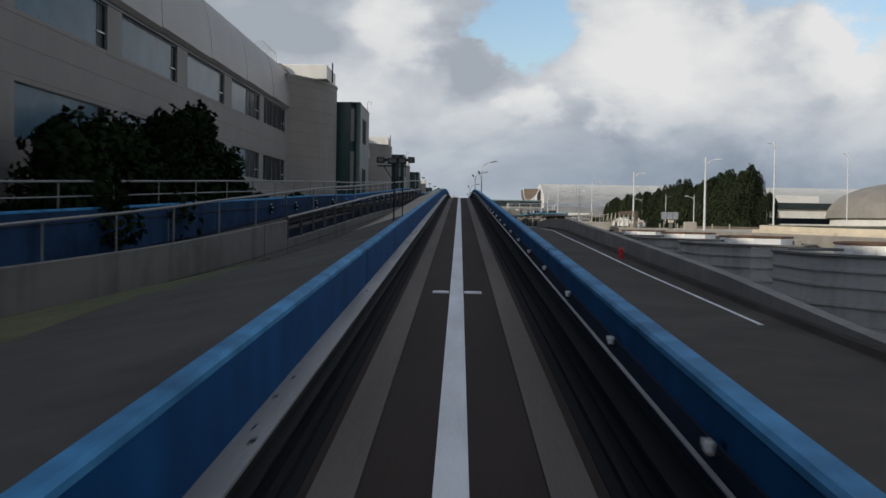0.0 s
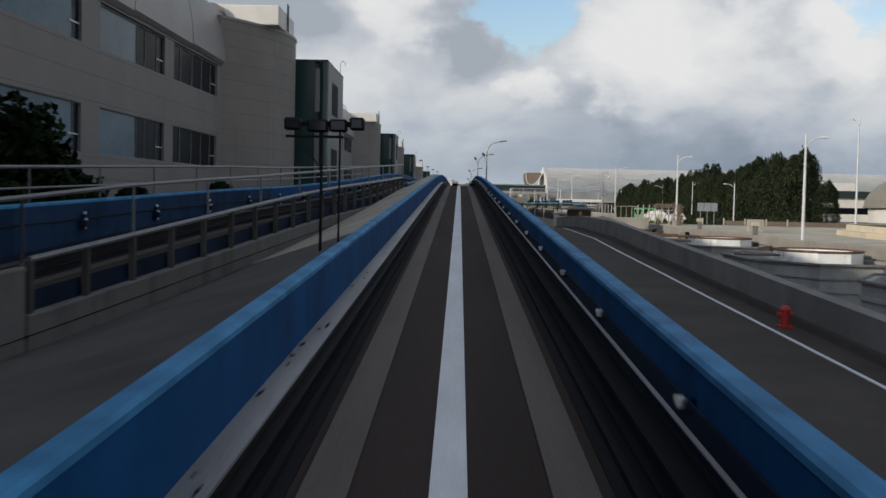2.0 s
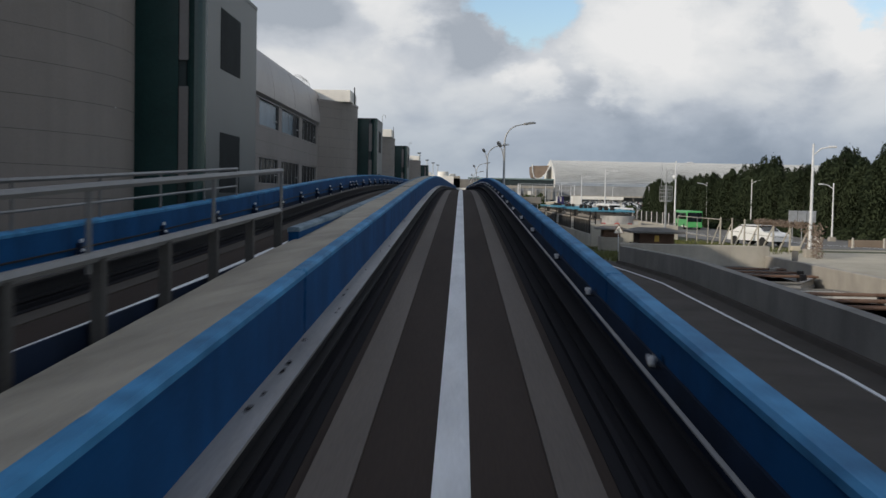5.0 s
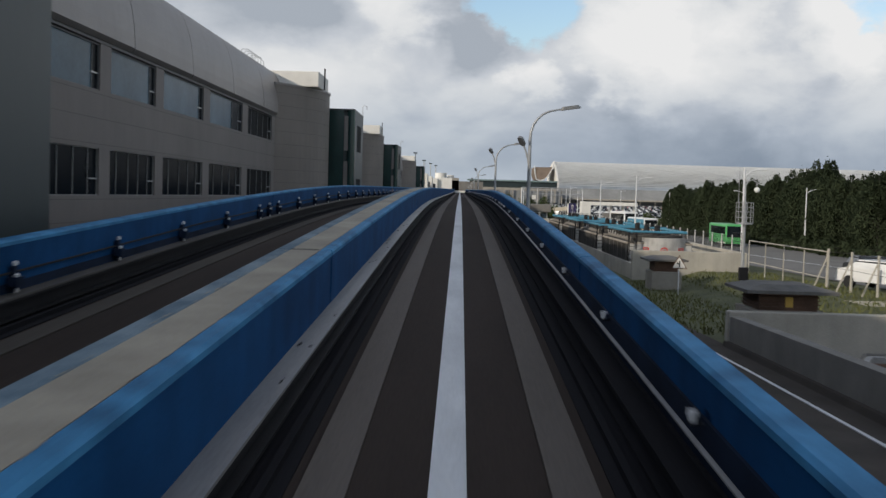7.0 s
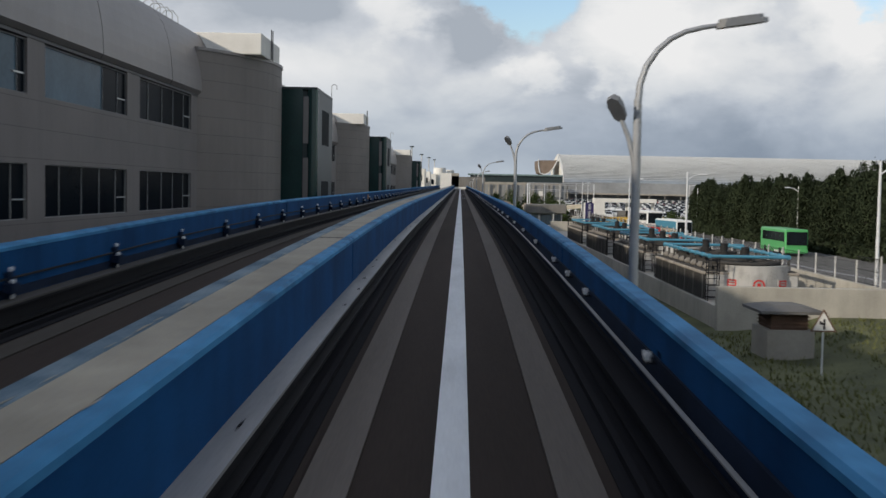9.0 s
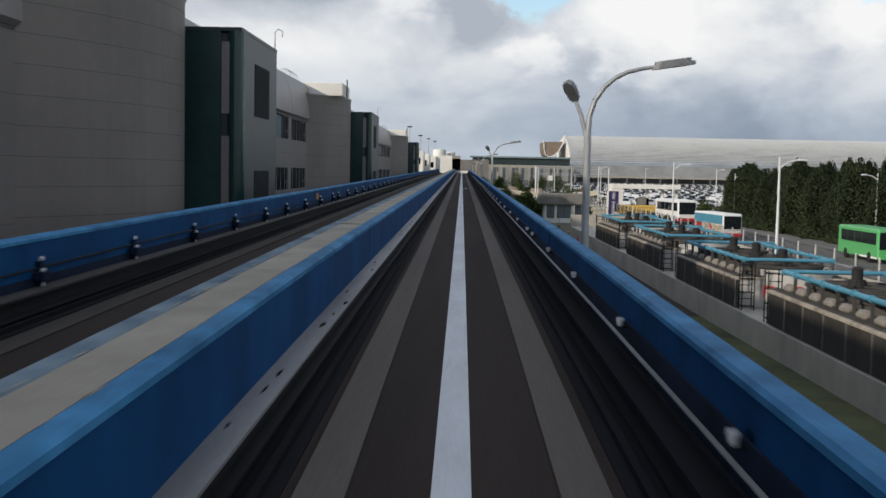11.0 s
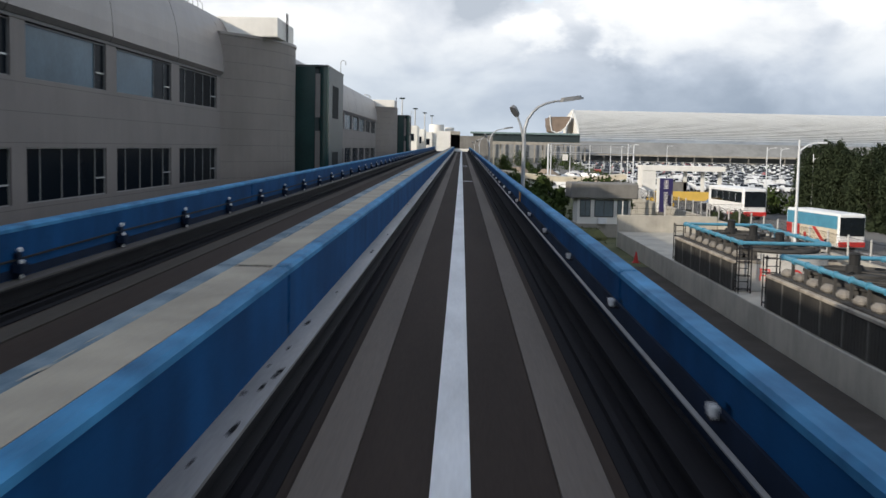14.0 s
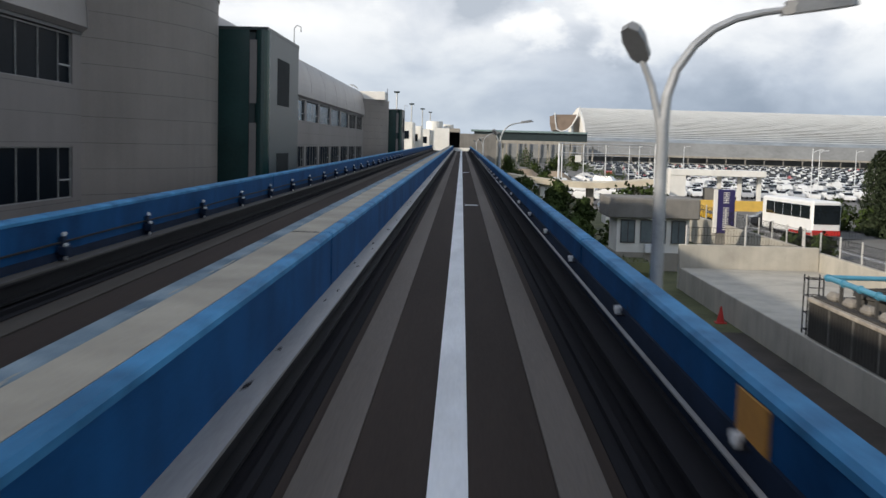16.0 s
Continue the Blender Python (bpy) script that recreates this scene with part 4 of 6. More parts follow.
# ---- trees ----
def tree(x, y, z, height, width, material, seed, clumps=420, trunk=0.2, slender=1.0, kind="tree", label="", base=0.12, leaf=0.45, bushy=False):
    rng = random.Random(seed)
    t = thing(kind, label or "dense dark green tree with an uneven crown", "tree", "trees", at=(x, y, z))
    bm = bmesh.new()
    lean = rng.uniform(-0.3, 0.3)
    tube(bm, [(0, 0, -0.3), (lean * 0.3, 0, height * 0.3), (lean, 0.1, height * 0.7), (lean, 0.1, height * 0.93)], [trunk, trunk * 0.8, trunk * 0.4, 0.03], 7)
    for i in range(7):
        a, h0 = rng.uniform(0, 6.28), rng.uniform(0.25, 0.7) * height
        r = width * 0.38
        tube(bm, [(lean * 0.6, 0, h0), (lean * 0.6 + r * 0.5 * math.cos(a), r * 0.5 * math.sin(a), h0 + 0.1 * height), (r * math.cos(a), r * math.sin(a), h0 + 0.16 * height)], [trunk * 0.4, trunk * 0.25, 0.02], 5)
    part("trunk", bm, BARK, t)
    lobes = []
    for i in range(int(16 + 4 * width)):
        u = rng.uniform(base, 0.97)
        env = (math.sin(math.pi * min(1, 0.12 + 0.88 * u ** 0.8)) ** 0.6) * (1.0 if u < 0.55 else 1.0 - 0.75 * (u - 0.55) / 0.45 * slender)
        a, rr = rng.uniform(0, 6.28), rng.uniform(0.15, 0.75) * width * 0.5 * env
        lobes.append((Vector((lean * u + rr * math.cos(a), rr * math.sin(a), u * height)), width * rng.uniform(0.14, 0.25)))
    lobes.append((Vector((lean, 0, height * 0.93)), width * 0.12))
    verts, faces, norms = [], [], []
    leaders = [(rng.uniform(0, 6.28), rng.uniform(0.04, 0.30) * width, rng.uniform(0.84, 1.0), rng.uniform(0.15, 0.24) * width) for i in range(6)]
    for k in range(clumps if bushy else 0):
        # an even feathery mass: a broad body below, several soft leaders above
        if k % 3:
            u, a = rng.uniform(base, 0.88), rng.uniform(0, 6.28)
            bulge = 1.0 + 0.34 * noise.noise(Vector((math.cos(a) * 1.5 + seed, math.sin(a) * 1.5, u * 4.5)))
            rr = width * 0.47 * bulge * (1.0 if u < 0.5 else 1.0 - 0.55 * ((u - 0.5) / 0.38) ** 1.6) * min(1.12, rng.uniform(0.66, 1.0) + abs(rng.gauss(0, 0.04)))
            p = Vector((lean * u + rr * math.cos(a), rr * math.sin(a), u * height))
        else:
            la, lr, top, lw = leaders[k // 3 % 6]
            v, a = rng.random() ** 0.8, rng.uniform(0, 6.28)
            rr = lw * math.sin(min(1.0, 0.12 + 1.1 * v) * 1.5) * rng.uniform(0.45, 1.08)
            p = Vector((lean + lr * math.cos(la) + rr * math.cos(a), lr * math.sin(la) + rr * math.sin(a), height * (top - 0.40 * v)))
            if rng.random() < 0.10:
                p.z += rng.random() ** 2 * 0.05 * height
        s = leaf * rng.uniform(0.5, 1.4)
        out = Vector((p.x - lean, p.y, 0.3 * (p.z - 0.35 * height))).normalized()
        face_dir = (out + Vector((rng.gauss(0, 0.16), rng.gauss(0, 0.16), 0.15 + rng.gauss(0, 0.12)))).normalized()
        side = Vector((rng.gauss(0, 1), rng.gauss(0, 1), rng.gauss(0, 0.6))).normalized()
        up = (Vector((0, 0, 1)) + Vector((rng.gauss(0, 0.5), rng.gauss(0, 0.5), 0))).normalized()
        n0 = len(verts)
        verts += [p - side * s * 0.6, p + up * s * -0.8, p + side * s * 0.6, p + up * s * 1.3]
        norms += [face_dir] * 4
        faces.append((n0, n0 + 1, n0 + 2, n0 + 3))
    for k in range(0 if bushy else clumps):
        c, r = lobes[k % len(lobes)]
        d = Vector((rng.gauss(0, 1), rng.gauss(0, 1), rng.gauss(0, 0.85))).normalized() * r * rng.uniform(0.55, 1.12)
        p = c + d
        if p.z < base * height * 0.5:
            p.z = base * height * 0.5 + rng.random() * 0.4
        s = leaf * rng.uniform(0.6, 1.35)
        # leaves face outward from their lobe and from the stem
        face_dir = (d.normalized() + Vector((p.x - lean, p.y, 0.0)) * (1.2 / width) + Vector((rng.gauss(0, 0.25), rng.gauss(0, 0.25), 0.25))).normalized()
        q = face_dir.to_track_quat("Z", "Y")
        for tri in range(3):
            q2 = Euler((rng.uniform(-0.95, 0.95), rng.uniform(-0.95, 0.95), 0))
            spin = rng.uniform(0, 6.28)
            n0 = len(verts)
            for cx, cy in ((-1, -0.35), (0.1, -0.6), (1.1, 0.0), (0.0, 0.55)):
                v = Vector((cx * s, cy * s, rng.uniform(-0.12, 0.12) * s))
                v.rotate(Euler((0, 0, spin)))
                v.rotate(q2)
                v.rotate(q)
                verts.append(p + v)
                norms.append(face_dir)
            faces.append((n0, n0 + 1, n0 + 2, n0 + 3))
    me = bpy.data.meshes.new("crown")
    me.from_pydata([tuple(v) for v in verts], [], faces)
    me.normals_split_custom_set_from_vertices([tuple(v) for v in norms])
    me.materials.append(material)
    ob = new("crown", me)
    ob.parent = t
    return t


# tall windbreak beyond the road
rng = random.Random(4)
proto = [tree(0, 0, 0, 9.9, 5.4, LEAF, 11 + i, 19000, 0.2, 1.0, label="tall dense evergreen windbreak tree", base=0.02, leaf=0.115, bushy=True) for i in range(4)]
spots = []
for i in range(40):
    u = i / 39
    x, y = 40.5 + rng.uniform(-1.2, 1.2), 156 + 142 * u
    spots.append((x, y, rng.uniform(0.9, 1.08) * (0.86 if i in (3, 9, 10) else 1.0)))
for i in range(16):
    u = i / 15
    spots.append((44.5 + rng.uniform(-1.5, 1.5), 172 + 124 * u, rng.uniform(0.9, 1.15)))
spots.append((41.2, 150.8, 0.62))
for k, (x, y, s) in enumerate(spots):
    fall = 1.0 - 0.09 * smoothstep(165, 300, y)
    m = pose(x, y, ground_z(x, y) - 0.1, 0, 0, rng.uniform(0, 360)) @ Matrix.Diagonal((s, s, s * fall * rng.uniform(0.9, 1.08), 1))
    if k < 4:
        proto[k].matrix_basis = m
    else:
        copy_thing(proto[k % 4], m)
# trees between building and second track, the building's shade put into their leaf colour
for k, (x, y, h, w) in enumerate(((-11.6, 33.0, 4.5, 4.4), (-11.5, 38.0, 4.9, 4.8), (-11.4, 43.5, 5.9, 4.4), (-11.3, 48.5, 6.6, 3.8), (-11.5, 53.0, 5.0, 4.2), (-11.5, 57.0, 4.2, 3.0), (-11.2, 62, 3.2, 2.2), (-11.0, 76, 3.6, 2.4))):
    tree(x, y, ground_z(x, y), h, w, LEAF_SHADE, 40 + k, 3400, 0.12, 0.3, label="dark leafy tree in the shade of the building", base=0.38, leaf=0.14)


# ---- retaining walls, tanks and vents beside the road ----
def yard():
    top = lambda y: float(np.interp(y, [-40, 0, 20, 25, 32, 43, 55, 80], [-0.5, -0.1, 0.62, 0.88, 1.25, 1.65, 2.08, 2.82])) if y < 80 else ground_z(4, y) + 0.90
    bm = sweep([(7.35, -1.4), (7.7, -1.4), (7.7, 0.0), (7.35, 0.0)], -40, 118, xf=lambda y: 0.85 * smoothstep(55, 118, y), zf=top, step=4)
    structure(part("road_parapet", bm, CONCRETE), "stained grey concrete roadside parapet")
    structure(part("parapet_kerb", sweep([(7.05, -0.3), (7.35, -0.3), (7.35, 0.16), (7.2, 0.16)], -40, 118, xf=lambda y: 0.85 * smoothstep(55, 118, y), zf=lambda y: ground_z(4, y), step=4), ASPHALT), "dark weathered kerb at the foot of the parapet")
    structure(part("yard_end_wall", boxed(8.2, 15.9, 118.2, 118.6, -1.0, 2.68, bevel=0.03), CREAM), "sunlit cream yard wall")
    structure(part("yard_side_wall", boxed(15.65, 15.95, -30, 118.1, -1.0, 2.2, bevel=0.03), CONCRETE_PALE), "pale wall behind the tanks")
    structure(part("yard_floor", boxed(7.8, 15.6, -30, 118.1, -0.9, -0.2), CONCRETE), "grey concrete yard floor")


yard()


def tank(y, x, k):
    """Octagonal banded basin with a low inner drum; the far ones carry rusty bridges."""
    far = k >= 5
    t = thing("settling_tank", "octagonal grey basin with rusty bridges across it" if far else "octagonal grey basin with a low rust-stained white drum", "tank", "settling tanks in the yard", at=(x, y, -0.2))
    rng_ = random.Random(k)
    n = 8
    ring = [(2.72 * math.cos((i + 0.5) * math.tau / n), 5.6 * math.sin((i + 0.5) * math.tau / n)) for i in range(n)]
    top = 1.95 if not far else 1.85
    bm = bmesh.new()
    inner = [(a * 0.93, b * 0.95) for a, b in ring]
    lo, hi, ih, il = ([bm.verts.new((a, b, z)) for a, b in r] for r, z in ((ring, 0.0), (ring, top), (inner, top), (inner, top - 0.5)))
    for i in range(n):
        j = (i + 1) % n
        for p, q in ((lo, hi), (hi, ih), (ih, il)):
            bm.faces.new((p[i], p[j], q[j], q[i]))
    bm.faces.new(il)
    bmesh.ops.recalc_face_normals(bm, faces=bm.faces)
    part("basin", bm, BASIN_GREY, t)
    for z in (0.5, 1.05, 1.5):
        bm = bmesh.new()
        prism(bm, [(a * 1.025, b * 1.015) for a, b in ring], z, z + 0.10)
        part("basin_band", bm, BASIN_GREY, t)
    bm = bmesh.new()
    tube(bm, [(a * 1.02, b * 1.02, top + 0.02) for a, b in ring + ring[:1]], 0.05, 5)
    part("basin_lip", bm, CONCRETE, t)
    bm = bmesh.new()
    prism(bm, [(a * 0.97, b * 0.97) for a, b in inner], top - 0.49, top - 0.25)
    part("water", bm, WATER, t)
    if not far:
        bm = bmesh.new()
        for r0, r1, z0, z1 in ((1.55, 1.55, top - 0.4, top + 0.30), (1.46, 1.46, top + 0.30, top - 0.2)):
            p = [bm.verts.new((0.5 + r0 * math.cos((i + 0.5) * math.tau / 8), r0 * 1.35 * math.sin((i + 0.5) * math.tau / 8), z0)) for i in range(8)]
            q = [bm.verts.new((0.5 + r1 * math.cos((i + 0.5) * math.tau / 8), r1 * 1.35 * math.sin((i + 0.5) * math.tau / 8), z1)) for i in range(8)]
            for i in range(8):
                bm.faces.new((p[i], p[(i + 1) % 8], q[(i + 1) % 8], q[i]))
        part("drum", bm, STAINED_WHITE, t, "white drum with rust stains")
        bm = bmesh.new()
        pts = [(0.5 + 1.56 * math.cos((i + 0.5) * math.tau / 8), 2.1 * math.sin((i + 0.5) * math.tau / 8), top + 0.32) for i in range(9)]
        tube(bm, pts, 0.05, 5)
        part("rim", bm, RUST, t, "rust-brown rim")
    bm = bmesh.new()
    for yy in ((-2.6, -0.3, 2.2) if far else (0.2,)):
        for dy in (-0.28, 0.28):
            rod(bm, (-2.5, yy + dy, top + 0.12), (2.5, yy + dy * 0.8, top + 0.12), 0.05, 0.05, 6)
        for i in range(9):
            rod(bm, (-2.4 + i * 0.6, yy - 0.28, top + 0.12), (-2.4 + i * 0.6, yy + 0.25, top + 0.12), 0.03, 0.03, 5)
    part("bridge", bm, RUST if far else CONCRETE, t, "rusty service bridge" if far else "")
    for i in range(4):
        px_, py_ = rng_.uniform(1.4, 2.3), rng_.uniform(-3.5, 3.5)
        bm = bmesh.new()
        box(bm, px_ - 0.12, px_ + 0.12, py_ - 0.15, py_ + 0.15, top - 0.3, top + rng_.uniform(0.1, 0.35), bevel=0.02)
        part("valve_box", bm, DARK_STEEL if i % 2 else CONCRETE_PALE, t)
    return t


for k, y in enumerate((20.0, 35.5, 51.0, 66.5, 82.0, 97.5, 111.5)):
    tank(y, 12.9 + 0.1 * (k % 2), k)


def vent_hut(x0, x1, y0, y1, z0, zb, zt):
    h = thing("vent_hut", "low concrete vent with brown louvres and a wide cap", "ventilation shaft", "vents beside the road")
    part("base", boxed(x0, x1, y0, y1, z0, zb, bevel=0.03), CONCRETE_PALE, h)
    part("louvre_box", boxed(x0 + 0.2, x1 - 0.2, y0 + 0.2, y1 - 0.2, zb, zt), RUST, h, "rust-brown louvred box")
    for i in range(4):
        z = zb + 0.08 + i * (zt - zb - 0.1) / 4
        part("slat", boxed(x0 + 0.15, x1 - 0.15, y0 + 0.15, y1 - 0.15, z, z + 0.03), RUST, h)
    bm = bmesh.new()
    lo = [(x0 - 0.3, y0 - 0.3), (x1 + 0.3, y0 - 0.3), (x1 + 0.3, y1 + 0.3), (x0 - 0.3, y1 + 0.3)]
    hi = [(x0 + 0.35, y0 + 0.35), (x1 - 0.35, y0 + 0.35), (x1 - 0.35, y1 - 0.35), (x0 + 0.35, y1 - 0.35)]
    a, b, d = ([bm.verts.new((x, y, z)) for x, y in r] for r, z in ((lo, zt), (lo, zt + 0.10), (hi, zt + 0.26)))
    for p, q in ((a, b), (b, d)):
        for i in range(4):
            bm.faces.new((p[i], p[(i + 1) % 4], q[(i + 1) % 4], q[i]))
    bm.faces.new(d)
    bm.faces.new(a[::-1])
    part("cap", bm, CONCRETE_STAIN, h, "weathered hipped concrete cap")


vent_hut(9.15, 11.35, 118.9, 121.3, 1.2, 2.66, 3.2)
notice = thing("notice_plate", "small yellow notice on the brown louvres", "notice", at=(10.25, 119.04, 2.93))
part("plate", boxed(-0.12, 0.12, -0.012, 0.0, -0.16, 0.16), YELLOW, notice)
vent_hut(11.0, 12.7, 148.1, 150.2, 0.5, 1.95, 2.55)


# ---- cooling towers ----
def cooling_unit(y0):
    L = 12.6
    c = thing("cooling_tower", "low white cooling tower with black louvres and turquoise pipes", "cooling tower", "row of cooling towers", at=(11.4, y0, 1.85))
    w = 4.4
    part("casing", boxed(0.12, w, 0.0, L, 0.0, 1.15, bevel=0.03), STACK, c, "white panelled casing with brown stains")
    n = 12
    for i in range(n):
        a, b = i * L / n, (i + 1) * L / n
        part("louvre", boxed(-0.02, 0.10, a + 0.02, b - 0.02, 0.02, 1.2), LOUVRE, c)
        for k in (0.25, 0.5, 0.75):
            part("louvre_rib", boxed(-0.035, -0.018, a + k * L / n - 0.012, a + k * L / n + 0.012, 0.04, 1.18), LOUVRE, c)
        if i % 2 == 0:
            part("batten", boxed(-0.05, -0.018, a - 0.025, a + 0.025, 0.02, 1.18), BATTEN, c)
    part("sump_edge", boxed(-0.06, w + 0.05, -0.03, L + 0.03, 1.16, 1.28, bevel=0.02), RUST_PALE, c, "rust-stained ledge above the louvres")
    # water distribution hoods along both long edges
    for x in (0.12, w - 0.62):
        for i in range(8):
            yy = 0.35 + i * (L - 0.7) / 8
            part("hood", boxed(x + 0.12, x + 0.50, yy + 0.35, yy + 1.05, 1.28, 1.60, bevel=0.12), HOOD, c, "stained beige distribution hood")
            part("hood_pipe", boxed(x + 0.22, x + 0.32, yy - 0.04, yy + 0.04, 1.28, 1.95), GRIMY, c)
    part("deck", boxed(0.1, w - 0.05, 0.1, L - 0.1, 1.282, 1.34), GRIMY, c, "dark grimy deck between the fans")
    for i in range(3):
        yy = 1.35 + i * 4.3
        bm = bmesh.new()
        n2 = 26
        for r0, z0, r1, z1 in ((1.62, 1.2, 1.62, 1.62), (1.62, 1.62, 1.70, 1.66), (1.70, 1.66, 1.70, 1.76), (1.70, 1.76, 1.55, 1.76), (1.55, 1.76, 1.55, 1.6)):
            a = [bm.verts.new((2.25 + r0 * math.cos(k * math.tau / n2), yy + r0 * math.sin(k * math.tau / n2), z0)) for k in range(n2)]
            b = [bm.verts.new((2.25 + r1 * math.cos(k * math.tau / n2), yy + r1 * math.sin(k * math.tau / n2), z1)) for k in range(n2)]
            for k in range(n2):
                bm.faces.new((a[k], a[(k + 1) % n2], b[(k + 1) % n2], b[k]))
        bmesh.ops.remove_doubles(bm, verts=bm.verts, dist=0.001)
        part("fan_cowl", bm, GRIMY, c)
        bm = bmesh.new()
        prism(bm, [(2.25 + 1.54 * math.cos(k * math.tau / n2), yy + 1.54 * math.sin(k * math.tau / n2)) for k in range(n2)], 1.62, 1.68)
        for k in range(6):
            a = k * math.tau / 6
            rod(bm, (2.25, yy, 1.74), (2.25 + 1.5 * math.cos(a), yy + 1.5 * math.sin(a), 1.74), 0.03, 0.03, 5)
        part("fan_grille", bm, GRIMY, c, "dark grimy fan grille")
        bm = bmesh.new()
        rod(bm, (2.25, yy, 1.68), (2.25, yy, 1.95), 0.34, 0.30, 12)
        rod(bm, (2.25, yy, 1.95), (2.25, yy, 2.32), 0.20, 0.20, 10)
        rod(bm, (2.25, yy, 2.32), (2.25, yy, 2.40), 0.24, 0.14, 10)
        part("fan_motor", bm, RUBBER, c)
    for x in (0.40, w - 0.35):
        bm = bmesh.new()
        tube(bm, [(x, 0.3, 1.98), (x, L - 0.3, 1.98)], 0.085, 10)
        for i in range(9):
            yy = 0.5 + i * (L - 1.0) / 8
            rod(bm, (x, yy - 0.03, 1.98), (x, yy + 0.03, 1.98), 0.125, 0.125, 10)
        part("pipe", bm, PIPE_BLUE, c, "turquoise painted water pipe with flanges")
    for yy in (0.35, L - 0.35):
        bm = bmesh.new()
        tube(bm, [(0.40, yy, 1.985), (w - 0.35, yy, 1.985)], 0.08, 10)
        part("pipe", bm, PIPE_BLUE, c)
    bm = bmesh.new()
    tube(bm, [(w - 0.35, L - 0.35, 1.98), (w + 0.5, L - 0.2, 1.98), (w + 0.75, L - 0.2, 1.7), (w + 0.75, L - 0.2, 0.0)], 0.08, 8)
    part("pipe", bm, PIPE_BLUE, c)
    # ladder cage at each end of the louvres
    for yy in (-0.35, L + 0.35):
        bm = bmesh.new()
        for x in (0.05, 0.55):
            for dy in (0.0, -0.45 if yy < 0 else 0.45):
                rod(bm, (x, yy + dy, 0.0 if dy else -0.05), (x, yy + dy, 1.95), 0.026, 0.026, 6)
        for k in range(7):
            z = 0.15 + k * 0.28
            rod(bm, (0.05, yy, z), (0.55, yy, z), 0.018, 0.018, 5)
            if k % 2 == 0:
                d = -0.45 if yy < 0 else 0.45
                for p, q in (((0.05, yy), (0.05, yy + d)), ((0.55, yy), (0.55, yy + d)), ((0.05, yy + d), (0.55, yy + d))):
                    rod(bm, (*p, z), (*q, z), 0.018, 0.018, 5)
        part("ladder", bm, DARK_STEEL, c)
    # rounded white drum closing the near end
    arc = [(2.55 + 1.85 * math.cos(a), 1.3 - 1.95 * math.sin(a)) for a in (radians(20 + 140 * k / 18) for k in range(19))]
    bm = bmesh.new()
    prism(bm, arc, -0.01, 1.30)
    part("end_drum", bm, STACK, c, "rounded white end drum")
    bm = bmesh.new()
    prism(bm, [(2.55 + (x - 2.55) * 0.97, 1.3 + (y - 1.3) * 0.97) for x, y in arc], 1.30, 1.60)
    part("drum_ring", bm, STACK, c)
    for k, turn in enumerate((-42.0, -4.0, 34.0)):
        bm = bmesh.new()
        box(bm, -0.30, 0.30, -0.012, 0.06, 0.42, 1.02)
        m = pose(2.55 + 1.86 * math.sin(radians(turn)), 1.3 - 1.96 * math.cos(radians(turn)), 0.0, 0, 0, turn * 0.95)
        bm.transform(m)
        plate = part("emblem_plate", bm, STACK, c, "white square plate")
        bm = bmesh.new()
        if k == 1:
            for i in range(20):
                a0, a1 = i * math.tau / 20, (i + 1) * math.tau / 20
                v = [bm.verts.new((r * math.cos(a), -0.02, 0.72 + r * math.sin(a))) for r, a in ((0.20, a0), (0.28, a0), (0.28, a1), (0.20, a1))]
                bm.faces.new(v)
            box(bm, -0.08, 0.08, -0.025, -0.014, 0.62, 0.82)
        else:
            for p in ((-0.22, 0.22, 0.90, 0.96), (-0.22, 0.22, 0.66, 0.71), (-0.22, -0.16, 0.71, 0.90), (0.16, 0.22, 0.71, 0.90), (-0.18, 0.18, 0.79, 0.83), (-0.24, -0.18, 0.46, 0.66), (0.0, 0.22, 0.48, 0.54)):
                box(bm, p[0], p[1], -0.026, -0.014, p[2], p[3])
        bm.transform(m)
        part("red_mark", bm, RED, plate, "faded red painted mark")
    return c


unit = cooling_unit(160.6)
for y in (178.2, 195.85, 213.7):
    copy_thing(unit, pose(11.4, y, 1.85))
structure(part("cooling_plinth", boxed(11.3, 18.34, 157.5, 247.1, -0.5, 1.84, bevel=0.03), CREAM), "pale concrete plinth wall under the cooling towers")
structure(part("cooling_end_wall", boxed(11.25, 18.34, 247.2, 247.6, -0.5, 3.02, bevel=0.03), CREAM), "tall pale concrete wall closing the cooling yard")
structure(part("cooling_yard_wall", boxed(11.2, 18.6, 156.8, 157.2, 0.0, 2.76, bevel=0.03), CREAM), "cream yard wall in sunlight")
structure(part("cooling_back_wall", boxed(18.36, 18.64, 157.25, 296, -0.2, 2.76, bevel=0.03), CREAM), "stained cream boundary wall below the fence")


structure(part("service_yard", boxed(7.25, 11.25, 157, 250, -0.2, 0.70), ASPHALT), "dark asphalt strip beside the plinth")


# ---- fence on the boundary wall ----
def fence_panel():
    f = thing("mesh_fence_panel", "dark wire mesh fence panel with pale grey posts", "fence", "boundary fence panels")
    bm = bmesh.new()
    rod(bm, (0, 0, 0), (0, 0, 1.85), 0.052, 0.05, 8)
    part("post", bm, FENCE_GREY, f)
    bm = bmesh.new()
    for z in (0.1, 0.9, 1.65):
        rod(bm, (0, 0, z), (0, 3.0, z), 0.02, 0.02, 5)
    for i in range(1, 20):
        rod(bm, (0, i * 0.15, 0.1), (0, i * 0.15, 1.65), 0.007, 0.007, 3)
    part("wire_mesh", bm, DARK_STEEL, f)
    return f


